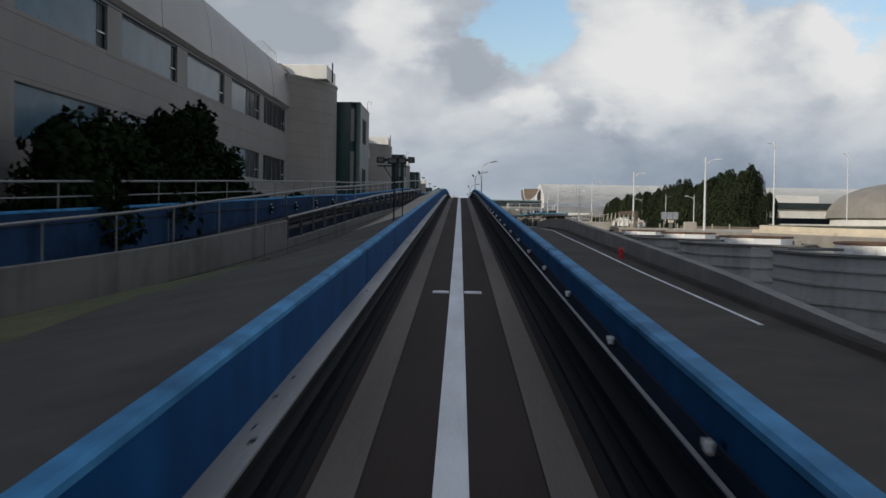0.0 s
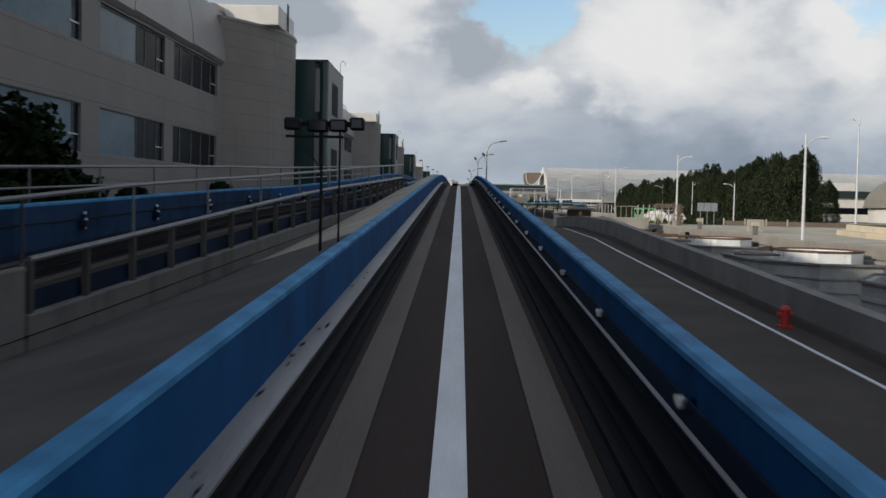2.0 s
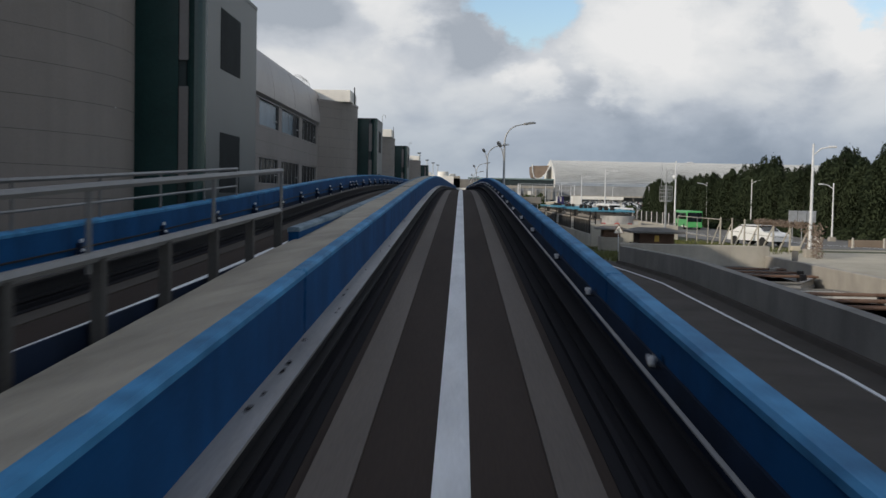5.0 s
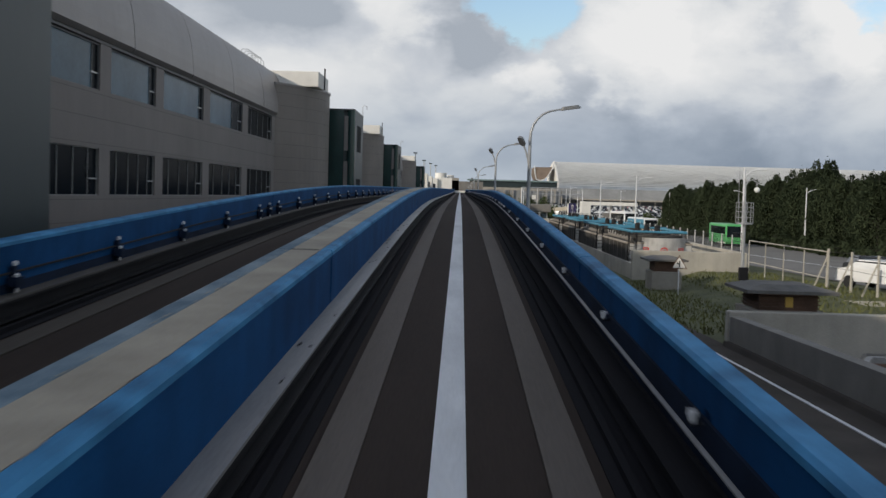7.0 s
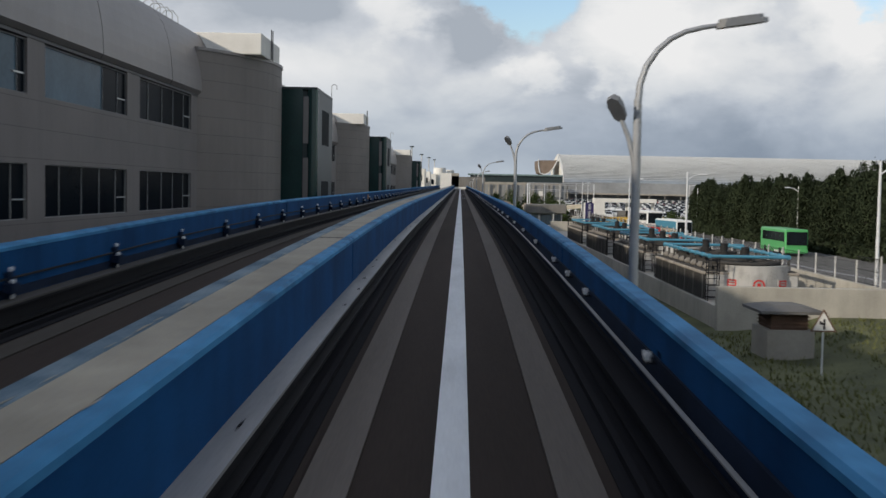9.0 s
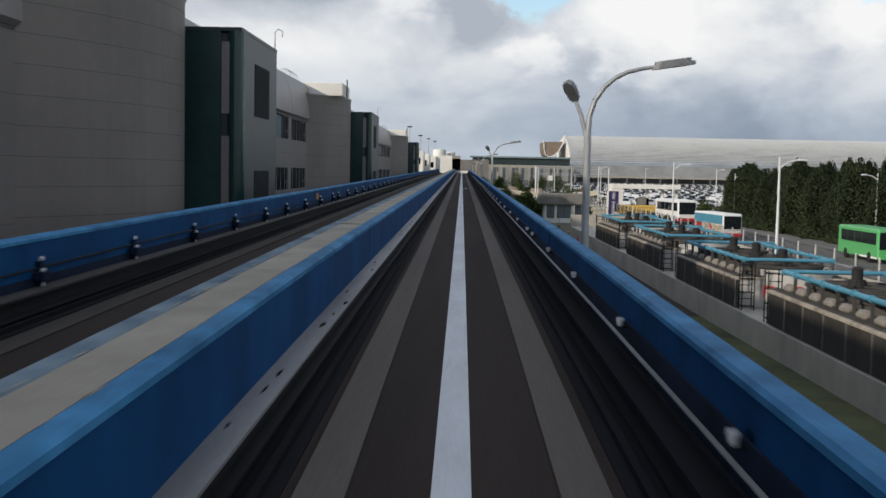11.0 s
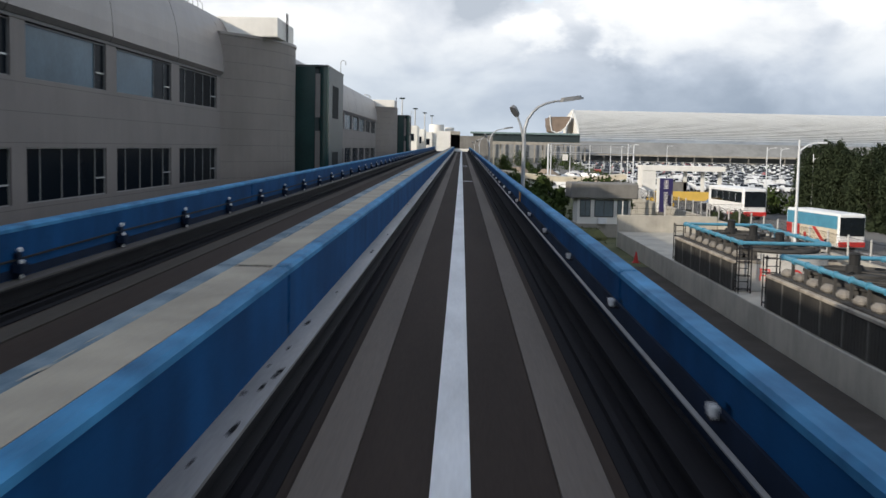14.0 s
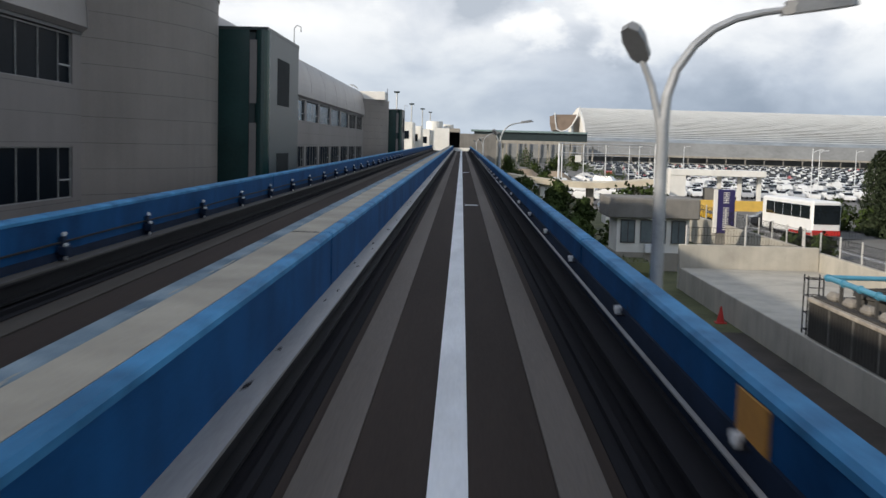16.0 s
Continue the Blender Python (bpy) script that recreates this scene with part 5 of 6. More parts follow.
fp = fence_panel()
fp.matrix_basis = pose(18.5, 157.6, 2.74) @ Matrix.Diagonal((1, 1, 0.76, 1))
for i in range(1, 45):
    copy_thing(fp, pose(18.5, 157.6 + 3.0 * i, 2.74) @ Matrix.Diagonal((1, 1, 0.76, 1)))
for i in range(3):
    copy_thing(fp, pose(11.6 + 3.0 * i, 247.4, 3.02, 0, 0, -90) @ Matrix.Diagonal((1, 1, 0.7, 1)))


def propped_fence():
    """Pale posts along the boundary, each held by a leaning prop; dry creeper hangs on the near end."""
    t = thing("propped_fence", "pale concrete fence posts with leaning props and dry creeper", "fence", at=(18.6, 120.6, 2.0))
    n, gap = 7, 3.4
    for i in range(n):
        y = i * gap
        g = ground_z(18.6, 120.6 + y) - 2.0
        bm = bmesh.new()
        rod(bm, (0, y, g - 0.2), (0, y, 1.66), 0.065, 0.055, 8)
        rod(bm, (0, y, 1.66), (0, y, 1.80), 0.075, 0.06, 8)
        part("post", bm, CREAM, t)
        bm = bmesh.new()
        rod(bm, (-0.62, y + 0.3, g - 0.1), (-0.03, y, 1.45), 0.05, 0.04, 6)
        part("prop", bm, CREAM, t)
    for z in (0.9, 1.68):
        bm = bmesh.new()
        tube(bm, [(0, i * gap, z + 0.03 * math.sin(i * 1.7)) for i in range(n)], 0.010, 5)
        part("wire", bm, GRIMY, t)
    verts, faces = [], []
    r = random.Random(5)
    for i in range(2600):
        y = r.random() ** 1.3 * 13.0 - 2.0
        if y < 0.6:
            p = Vector((r.gauss(0, 0.12), y, r.uniform(0.0, 1.9)))
        else:
            p = Vector((r.gauss(0, 0.08), y, 1.72 + r.gauss(0, 0.08)))
        u, v = (Vector((r.gauss(0, 1), r.gauss(0, 1), r.gauss(0, 1))).normalized() * 0.08 for _ in range(2))
        n0 = len(verts)
        verts += [p - u, p + v, p + u]
        faces.append((n0, n0 + 1, n0 + 2))
    me = bpy.data.meshes.new("creeper")
    me.from_pydata([tuple(v) for v in verts], [], faces)
    me.materials.append(BROWN_TILE)
    ob = new("creeper", me)
    ob.parent, ob["label"] = t, "dry brown creeper along the top"


def rail_fence():
    """Plain pale post and rail fence from the cooling yard to the propped posts."""
    t = thing("rail_fence", "thin pale post and rail fence beside the yard", "fence", at=(18.6, 141.2, 1.75))
    n, gap = 5, 3.5
    for i in range(n):
        bm = bmesh.new()
        rod(bm, (-0.08 * i, i * gap, -0.25), (-0.08 * i, i * gap, 1.92), 0.04, 0.035, 8)
        part("post", bm, CREAM, t)
    for z, r in ((1.88, 0.035), (0.55, 0.03)):
        bm = bmesh.new()
        rod(bm, (0, 0, z), (-0.08 * (n - 1), (n - 1) * gap, z), r, r, 7)
        part("rail", bm, CREAM, t)


propped_fence()
rail_fence()


# ---- outer road and car park ----
def flat(name, x0, x1, y0, y1, dz, material, label, zf=None):
    bm = bmesh.new()
    n = max(1, round((y1 - y0) / 8))
    rows = []
    for k in range(n + 1):
        y = y0 + (y1 - y0) * k / n
        rows.append([bm.verts.new((x, y, ground_z(x, y) + dz)) for x in (x0, x0 + (x1 - x0) / 2, x1)])
    for a, b in zip(rows, rows[1:]):
        for i in range(2):
            bm.faces.new((a[i], a[i + 1], b[i + 1], b[i]))
    return structure(part(name, bm, material), label)


PALE_ROAD = mat("pale_worn_asphalt", (0.16, 0.155, 0.145), 0.9, 0.25, 0.3, 40, 0.15)
flat("sandy_apron", 16.0, 40.0, -30, 131, 0.03, SANDY, "pale sandy paved ground beyond the yard wall")
flat("outer_road", 21.6, 37.4, 131.2, 302, 0.05, PALE_ROAD, "pale worn asphalt road beyond the fence")
flat("car_park", 15.8, 300.0, 302.05, 1900, 0.05, PALE_ROAD, "large pale asphalt car park")
for x in (27.9, 28.2):
    flat("road_marking_outer", x, x + 0.12, 132, 300, 0.06, WHITE_LINE, "white road line")


# ---- lamps ----
LAMP_GREY = mat("lamp_head_grey", (0.24, 0.245, 0.25), 0.45, 0.15, 3, 20, 0, metal=0.4)


def double_lamp(x, y, dz):
    g = ground_z(2, y)
    l = thing("street_lamp", "grey two-armed street lamp with drooping heads", "street lamp", "street lamps beside the guideway", at=(x, y, g))
    bm = bmesh.new()
    tube(bm, [(0, 0, -0.2), (0, 0, 1.0), (0, 0, 8.0 - g)], [0.085, 0.08, 0.055], 12)
    part("pole", bm, GALV, l)
    bm = bmesh.new()
    pts = [(0, 0, 7.9 - g), (0.02, 0, 8.2 - g), (0.10, 0, 8.45 - g), (0.25, 0, 8.67 - g), (0.42, 0, 8.82 - g), (0.62, 0, 8.92 - g), (0.86, 0, 8.98 - g), (1.12, 0, 9.02 - g)]
    tube(bm, pts, [0.05, 0.048, 0.045, 0.042, 0.04, 0.037, 0.034, 0.03], 10)
    part("long_arm", bm, GALV, l)
    bm = bmesh.new()
    tube(bm, [(0, 0, 7.45 + dz - g), (-0.04, 0, 7.7 + dz - g), (-0.12, 0, 8.0 + dz - g), (-0.24, 0, 8.28 + dz - g)], [0.04, 0.038, 0.034, 0.03], 8)
    part("short_arm", bm, GALV, l)
    out = [(-0.05, -0.05), (0.05, -0.10), (0.38, -0.12), (0.58, -0.09), (0.66, 0.0), (0.58, 0.09), (0.38, 0.12), (0.05, 0.10), (-0.05, 0.05)]
    for m in (pose(1.07, 0, 9.01 - g, 0, -9, 0), Matrix.Translation((-0.22, 0, 8.25 + dz - g)) @ Vector((-0.36, -0.62, 0.55)).to_track_quat("X", "Z").to_matrix().to_4x4() @ Matrix.Diagonal((0.66, 0.9, 0.95, 1))):
        bm = bmesh.new()
        prism(bm, out, -0.045, 0.02)
        prism(bm, [(u * 0.85 + 0.04, v * 0.75) for u, v in out], 0.02, 0.075)
        bmesh.ops.transform(bm, matrix=m, verts=bm.verts)
        part("lamp_head", bm, LAMP_GREY, l, "dark grey lamp head")
    return l


for x, y, dz in ((2.38, 123.5, -0.5), (2.05, 150.4, 0.22), (1.84, 200.4, 0.3), (2.04, 250.0, 0.1), (2.1, 300.0, 0.0), (2.1, 350.0, 0.1)):
    double_lamp(x, y, dz)


def single_lamp(x, y, h, arm, name="street_lamp", foot=None):
    l = thing(name, "slender pale grey street lamp with a short arm", "street lamp", "slender lamps along the outer road", at=(x, y, ground_z(x, y) if foot is None else foot))
    bm = bmesh.new()
    rod(bm, (0, 0, -0.1), (0, 0, h), 0.10, 0.055, 10)
    part("pole", bm, POLE_WHITE, l)
    part("base_block", boxed(-0.3, 0.3, -0.3, 0.3, -0.2, 0.45, bevel=0.03), CONCRETE_PALE, l)
    bm = bmesh.new()
    tube(bm, [(0, 0, h - 0.6), (arm * 0.5, 0, h - 0.25), (arm, 0, h - 0.15)], 0.04, 7)
    part("arm", bm, POLE_WHITE, l)
    part("lamp_head", boxed(min(arm, arm * 1.5), max(arm, arm * 1.5), -0.12, 0.12, h - 0.2, h - 0.08, bevel=0.02), POLE_WHITE, l)


for x, y, h, arm in ((18.2, 83.8, 6.1, 0.8), (18.5, 120.0, 6.0, 0.8), (32.2, 115.8, 9.2, -0.5), (34.0, 163.7, 5.4, -0.9), (38.2, 209.0, 7.0, 1.0), (38.2, 236.0, 7.0, -1.0), (38.2, 290.0, 7.0, 1.6), (49.0, 143.0, 10.2, -0.5),
                     (24, 330, 8, 1.0), (48, 345, 8, 1.0), (60, 380, 8, 1), (33, 400, 8, 1), (80, 420, 8, 1), (55, 470, 8, 1)):
    single_lamp(x, y, h, arm)
for x, y in ((18.6, 158.4), (16.75, 191.6), (17.75, 226.6)):
    single_lamp(x, y, 6.5, 0.95, foot=1.84)


# ---- signs and the camera mast ----
def triangle_sign(x, y, top):
    s = thing("warning_sign", "white triangular warning sign on a thin post", "road sign", "triangular road signs", at=(x, y, 0))
    g = ground_z(x, y)
    bm = bmesh.new()
    rod(bm, (0, 0, g - 0.1), (0, 0, top - 0.1), 0.03, 0.03, 8)
    part("post", bm, POLE_WHITE, s)
    for r, dy, mm, nm in ((0.5, 0.0, RUST, "border"), (0.40, -0.012, WHITE_WALL, "face")):
        bm = bmesh.new()
        f = [bm.verts.new((r * math.cos(a), -0.03 + dy, top - 0.35 + r * math.sin(a))) for a in (math.pi / 2, math.pi * 7 / 6, -math.pi / 6)]
        g2 = [bm.verts.new((v.co.x, -0.02 + dy, v.co.z)) for v in f]
        bm.faces.new(f)
        for i in range(3):
            bm.faces.new((f[i], g2[i], g2[(i + 1) % 3], f[(i + 1) % 3]))
        part(nm, bm, mm, s)
    bm = bmesh.new()
    box(bm, -0.01, 0.05, -0.055, -0.045, top - 0.52, top - 0.18)
    box(bm, -0.13, -0.01, -0.055, -0.045, top - 0.36, top - 0.30)
    box(bm, -0.13, -0.08, -0.055, -0.045, top - 0.36, top - 0.24)
    part("symbol", bm, RUBBER, s)


triangle_sign(11.84, 144.6, 2.95)
triangle_sign(19.4, 122.0, 3.15)


def board_sign(x, y, top):
    s = thing("direction_board", "three dull grey sign boards seen from behind", "road sign", at=(x, y, 0))
    for i in range(3):
        bm = bmesh.new()
        rod(bm, (i * 0.8, 0.05, ground_z(x, y) - 0.1), (i * 0.8, 0.05, top), 0.04, 0.04, 8)
        part("post", bm, GALV, s)
        part("board", boxed(i * 0.8 - 0.38, i * 0.8 + 0.38, -0.02, 0.02, top - 1.0, top, bevel=0.006), GALV, s)


board_sign(28.6, 157.6, 4.25)


def camera_mast(x, y):
    s = thing("camera_mast", "white mast with a small cage and dome camera", "camera mast", at=(x, y, ground_z(x, y)))
    bm = bmesh.new()
    rod(bm, (0, 0, -0.1), (0, 0, 4.4), 0.10, 0.085, 12)
    rod(bm, (0, 0, 4.4), (0, 0, 5.6), 0.04, 0.03, 8)
    rod(bm, (-0.35, 0, 4.3), (-0.35, 0, 6.2), 0.02, 0.012, 6)
    part("pole", bm, GALV, s)
    bm = bmesh.new()
    ring = [(0.46 * math.cos(i * math.tau / 12), 0.46 * math.sin(i * math.tau / 12)) for i in range(12)]
    for i in range(0, 12, 2):
        rod(bm, (*ring[i], 3.2), (*ring[i], 4.3), 0.022, 0.022, 6)
    for z in (3.2, 3.5, 3.8, 4.05, 4.3):
        for i in range(12):
            rod(bm, (*ring[i], z), (*ring[(i + 1) % 12], z), 0.018, 0.018, 5)
    prism(bm, ring, 3.13, 3.19)
    part("cage", bm, GALV, s)
    bm = bmesh.new()
    tube(bm, [(0, 0, 5.2), (0.1, 0, 5.45), (0.35, 0, 5.55), (0.6, 0, 5.4), (0.62, 0, 5.15)], 0.03, 7)
    part("camera_arm", bm, GALV, s)
    bm = bmesh.new()
    bmesh.ops.create_uvsphere(bm, u_segments=12, v_segments=8, radius=0.16, matrix=Matrix.Translation((0.62, 0, 5.0)))
    part("dome_camera", bm, WHITE_PLASTIC, s)
    part("control_box", boxed(-0.25, 0.25, -0.35, -0.12, 0.1, 0.8, bevel=0.02), DARK_STEEL, s)


camera_mast(15.45, 145.5)


def purple_sign():
    s = thing("sign_pillar", "tall purple sign pillar with white side edge", "sign", at=(18.35, 268.0, ground_z(18.0, 268)))
    part("panel", boxed(-0.6, 0.6, -0.2, 0.2, 1.5, 4.5, bevel=0.02), PURPLE, s)
    part("side_edge", boxed(-0.8, -0.59, -0.21, 0.21, 1.5, 4.5), WHITE_WALL, s)
    part("foot", boxed(-0.6, 0.6, -0.15, 0.15, -0.1, 1.5), CONCRETE, s)
    for i, z in enumerate((4.15, 3.75, 3.1, 2.7, 2.3, 1.9)):
        bm = bmesh.new()
        for a in ((-0.2, 0.2, z + 0.12, z + 0.17), (-0.2, 0.2, z - 0.02, z + 0.03), (-0.2, 0.2, z - 0.17, z - 0.12), (-0.03, 0.03, z - 0.17, z + 0.17)):
            box(bm, a[0], a[1], -0.225, -0.205, a[2], a[3])
        part("writing_bar", bm, WHITE_WALL, s)


purple_sign()


# ---- gate cabin ----
def cabin():
    c = thing("gate_cabin", "small white cabin with a thick grey flat roof", "cabin", at=(9.2, 255.6, 1.65))
    part("floor_slab", boxed(-0.1, 4.3, -0.05, 3.5, -1.2, 0.15), CONCRETE_PALE, c)
    part("wall", boxed(0, 4.2, 0, 3.4, 0.1, 2.15), WHITE_WALL, c)
    part("roof_slab", boxed(-0.6, 4.7, -0.5, 3.9, 2.15, 3.35, bevel=0.08), CONCRETE, c, "thick weathered grey roof block")
    for x0, x1 in ((0.25, 1.0), (1.4, 2.8), (3.2, 3.95)):
        w = part("window", boxed(x0, x1, -0.05, -0.015, 0.75, 2.0), PALE_GLASS, c)
        bm = bmesh.new()
        for a in ((x0 - 0.05, x1 + 0.05, 0.70, 0.76), (x0 - 0.05, x1 + 0.05, 1.99, 2.05), (x0 - 0.05, x0, 0.76, 1.99), (x1, x1 + 0.05, 0.76, 1.99), ((x0 + x1) / 2 - 0.025, (x0 + x1) / 2 + 0.025, 0.76, 1.99)):
            box(bm, a[0], a[1], -0.08, -0.02, a[2], a[3])
        part("window_frame", bm, DARK_FRAME, w)
    part("air_conditioner", boxed(1.6, 2.3, -0.4, -0.06, 0.15, 0.65, bevel=0.03), POLE_WHITE, c)


cabin()
structure(part("cabin_mound", boxed(6.8, 11.2, 252.0, 264, 0.2, 1.5, bevel=0.5), GRASS), "grassy mound under the cabin")


# ---- vehicles ----
def car(name, paint, label, van=False):
    c = thing(name, label, "car", "cars in the car park")
    L, W = (4.4, 1.75)
    side = [(-2.2, 0.35), (-2.2, 0.75), (-1.95, 0.92), (-1.35, 0.98), (-0.75, 1.42), (0.85, 1.45), (1.55, 1.02), (2.1, 0.95), (2.2, 0.7), (2.2, 0.35)]
    if van:
        side = [(-2.2, 0.35), (-2.2, 0.9), (-1.9, 1.05), (-1.3, 1.75), (1.9, 1.8), (2.15, 1.1), (2.2, 0.7), (2.2, 0.35)]
    bm = bmesh.new()
    a = [bm.verts.new((-W / 2 * (0.86 if z > 1.1 else 1.0), y, z)) for y, z in side]
    b = [bm.verts.new((W / 2 * (0.86 if z > 1.1 else 1.0), y, z)) for y, z in side]
    k = len(side)
    for i in range(k):
        bm.faces.new((a[i], a[(i + 1) % k], b[(i + 1) % k], b[i]))
    bm.faces.new(a)
    bm.faces.new(b[::-1])
    bmesh.ops.recalc_face_normals(bm, faces=bm.faces)
    part("body", bm, paint, c)
    bm = bmesh.new()
    t = 1.72 if van else 1.38
    box(bm, -W / 2 * 0.90, W / 2 * 0.90, -0.95, 1.05, 1.03, t)
    part("side_glass", bm, CAR_GLASS, c)
    for y, z in ((-1.06, 1.2), (1.21, 1.24)):
        bm = bmesh.new()
        s = -1 if y < 0 else 1
        box(bm, -0.68, 0.68, -0.3, 0.3, -0.015, 0.03)
        bmesh.ops.transform(bm, matrix=pose(0, y, z + 0.01, 36 * -s, 0, 0), verts=bm.verts)
        part("windscreen", bm, CAR_GLASS, c)
    for x in (-0.8, 0.8):
        for y in (-1.35, 1.35):
            bm = bmesh.new()
            rod(bm, (x - 0.1, y, 0.32), (x + 0.1, y, 0.32), 0.32, 0.32, 14)
            part("wheel", bm, RUBBER, c)
    return c


def paint(name, colour):
    return mat(name, colour, 0.3, 0.05, 1, 20, 0.0, coat=0.5)


PAINTS = [("white_car_paint", (0.78, 0.78, 0.77), "white"), ("silver_car_paint", (0.45, 0.46, 0.48), "silver"), ("dark_car_paint", (0.03, 0.032, 0.04), "dark"), ("red_car_paint", (0.35, 0.02, 0.02), "red"), ("yellow_taxi_paint", (0.75, 0.45, 0.03), "yellow")]
cars = []
for n, c, w in PAINTS:
    cars.append(car("parked_car", paint(n, c), f"{w} saloon car parked on the asphalt"))
cars.append(car("parked_van", paint("white_van_paint", (0.74, 0.74, 0.73)), "white van parked in the car park", van=True))
placed = [(21.0, 140.0, 0, 30), (24.0, 150.5, 2, 175)]
rng = random.Random(9)
CAR_ROWS = (366, 373, 386, 393, 407, 414, 429, 437, 453, 461, 478, 487, 505, 514, 533, 543, 562, 573)
far_cars = []
for row, y in enumerate(CAR_ROWS):
    x = 33 + 0.035 * (y - 366) + rng.uniform(0, 2)
    while x < 70 + (y - 352) * 0.36:
        if rng.random() < 0.9:
            spot = (x, y + rng.uniform(-0.4, 0.4), rng.choice([0, 0, 0, 0, 1, 1, 1, 2, 5, 3 if rng.random() < 0.4 else 0]), rng.choice((0, 180)) + rng.uniform(-3, 3))
            (placed if row < 8 else far_cars).append(spot)
        x += 2.6
placed += [(18.5, 322, 0, 60), (24.5, 326, 5, 80), (17.0, 345, 0, 75), (23.5, 303.5, 4, 95), (30.5, 300.5, 2, 90), (42.5, 332, 0, 95), (14.5, 352, 1, 20), (13.0, 372, 0, 10), (16, 385, 0, 15), (17.5, 390, 5, 20), (20.5, 412, 0, 40), (24.5, 418, 0, 55), (27.5, 405, 5, 60), (22.5, 448, 0, 30), (28.0, 440, 1, 50), (19.0, 366, 5, 70), (22.0, 356, 0, 80)]
used = set()
for x, y, k, turn in placed:
    m = pose(x, y, ground_z(x, y) + 0.06, 0, 0, turn)
    if k not in used:
        cars[k].matrix_basis = m
        used.add(k)
    else:
        copy_thing(cars[k], m)


def distant_cars(spots):
    """The farthest rows of the car park, too small to tell apart one by one."""
    side = [(-2.2, 0.3), (-2.2, 0.85), (-1.35, 0.98), (-0.75, 1.42), (0.85, 1.45), (1.55, 1.02), (2.2, 0.8), (2.2, 0.3)]
    verts, faces, slots = [], [], []
    for x, y, k, turn in spots:
        c, sn, z0, n0 = math.cos(radians(turn)), math.sin(radians(turn)), ground_z(x, y) + 0.06, len(verts)
        for w in (-0.86, 0.86):
            for u, z in side:
                h = w * (0.86 if z > 1.1 else 1.0)
                verts.append((x + h * c - u * sn, y + h * sn + u * c, z0 + z))
        n = len(side)
        for i in range(n):
            faces.append((n0 + i, n0 + (i + 1) % n, n0 + n + (i + 1) % n, n0 + n + i))
            slots.append(4 if i in (2, 4) else (k if k < 4 else 0))
        faces += [tuple(n0 + i for i in range(n))[::-1], tuple(n0 + n + i for i in range(n))]
        slots += [k if k < 4 else 0] * 2
    me = bpy.data.meshes.new("distant_cars")
    me.from_pydata(verts, [], faces)
    for m in [bpy.data.materials[n] for n, _, _ in PAINTS[:4]] + [CAR_GLASS]:
        me.materials.append(m)
    me.polygons.foreach_set("material_index", slots)
    tagged(new("distant_cars", me), "rows of distant white and dark parked cars", "cars", kind="stuff")


distant_cars(far_cars)


def bus(x, y, turn, paint_, label, mural=False):
    b = thing("coach", label, "bus", at=(x, y, ground_z(x, y) + 0.06), turn=turn)
    part("body", boxed(-1.25, 1.25, -5.6, 5.6, 0.35, 3.25, bevel=0.14), paint_, b)
    for s in (-1, 1):
        for i in range(0 if mural and s < 0 else 5):
            y0 = -5.1 + i * 1.95
            part("side_window", boxed(s * 1.22 if s > 0 else -1.27, 1.27 if s > 0 else -1.22, y0, y0 + 1.85, 1.75, 2.85), CAR_GLASS, b)
        for yy in (-3.4, 3.2):
            bm = bmesh.new()
            rod(bm, (s * 1.0, yy, 0.5), (s * 1.28, yy, 0.5), 0.5, 0.5, 18)
            part("wheel", bm, RUBBER, b)
    part("windscreen", boxed(-1.12, 1.12, -5.66, -5.58, 1.35, 2.95, bevel=0.02), CAR_GLASS, b)
    part("rear_window", boxed(-0.95, 0.95, 5.58, 5.64, 2.0, 2.8), CAR_GLASS, b)
    part("bumper", boxed(-1.22, 1.22, -5.72, -5.55, 0.4, 0.85, bevel=0.05), RED if paint_ == BUS_WHITE else paint_, b)
    if mural:
        part("mural_panel", boxed(-1.275, -1.255, -5.3, 2.6, 0.55, 1.9), SAND_WALL, b, "cream part of a painted mural")
        part("mural_panel", boxed(-1.28, -1.26, 2.4, 5.4, 0.55, 1.9), RED, b, "red part of a painted mural")
        bm = bmesh.new()
        v = [bm.verts.new((-1.283, y, z)) for y, z in ((-3.2, 0.6), (-2.4, 0.6), (-0.2, 1.85), (-1.0, 1.85))]
        bm.faces.new(v)
        rod(bm, (-1.284, 1.2, 0.95), (-1.26, 1.2, 0.95), 0.32, 0.32, 14)
        part("mural_figure", bm, RED, b, "red slanting band and disc")
        part("window_band", boxed(-1.276, -1.256, -5.35, 5.35, 1.9, 3.02), PIPE_BLUE, b, "turquoise band over the windows")
    else:
        part("stripe", boxed(-1.262, -1.252, -5.4, -0.8, 0.42, 0.62), RED if paint_ == BUS_WHITE else WHITE_WALL, b)
    return b


bus(29.8, 289.0, 6, BUS_WHITE, "white coach with dark windows on the road")
small = bus(26.95, 250.5, 7, BUS_WHITE, "small coach with a painted mural on the road", mural=True)
small.scale = (0.80, 0.80, 0.82)
green_bus = bus(32.4, 221.0, 0, BUS_GREEN, "small bright green bus on the outer road")
green_bus.scale = (0.88, 0.80, 0.80)


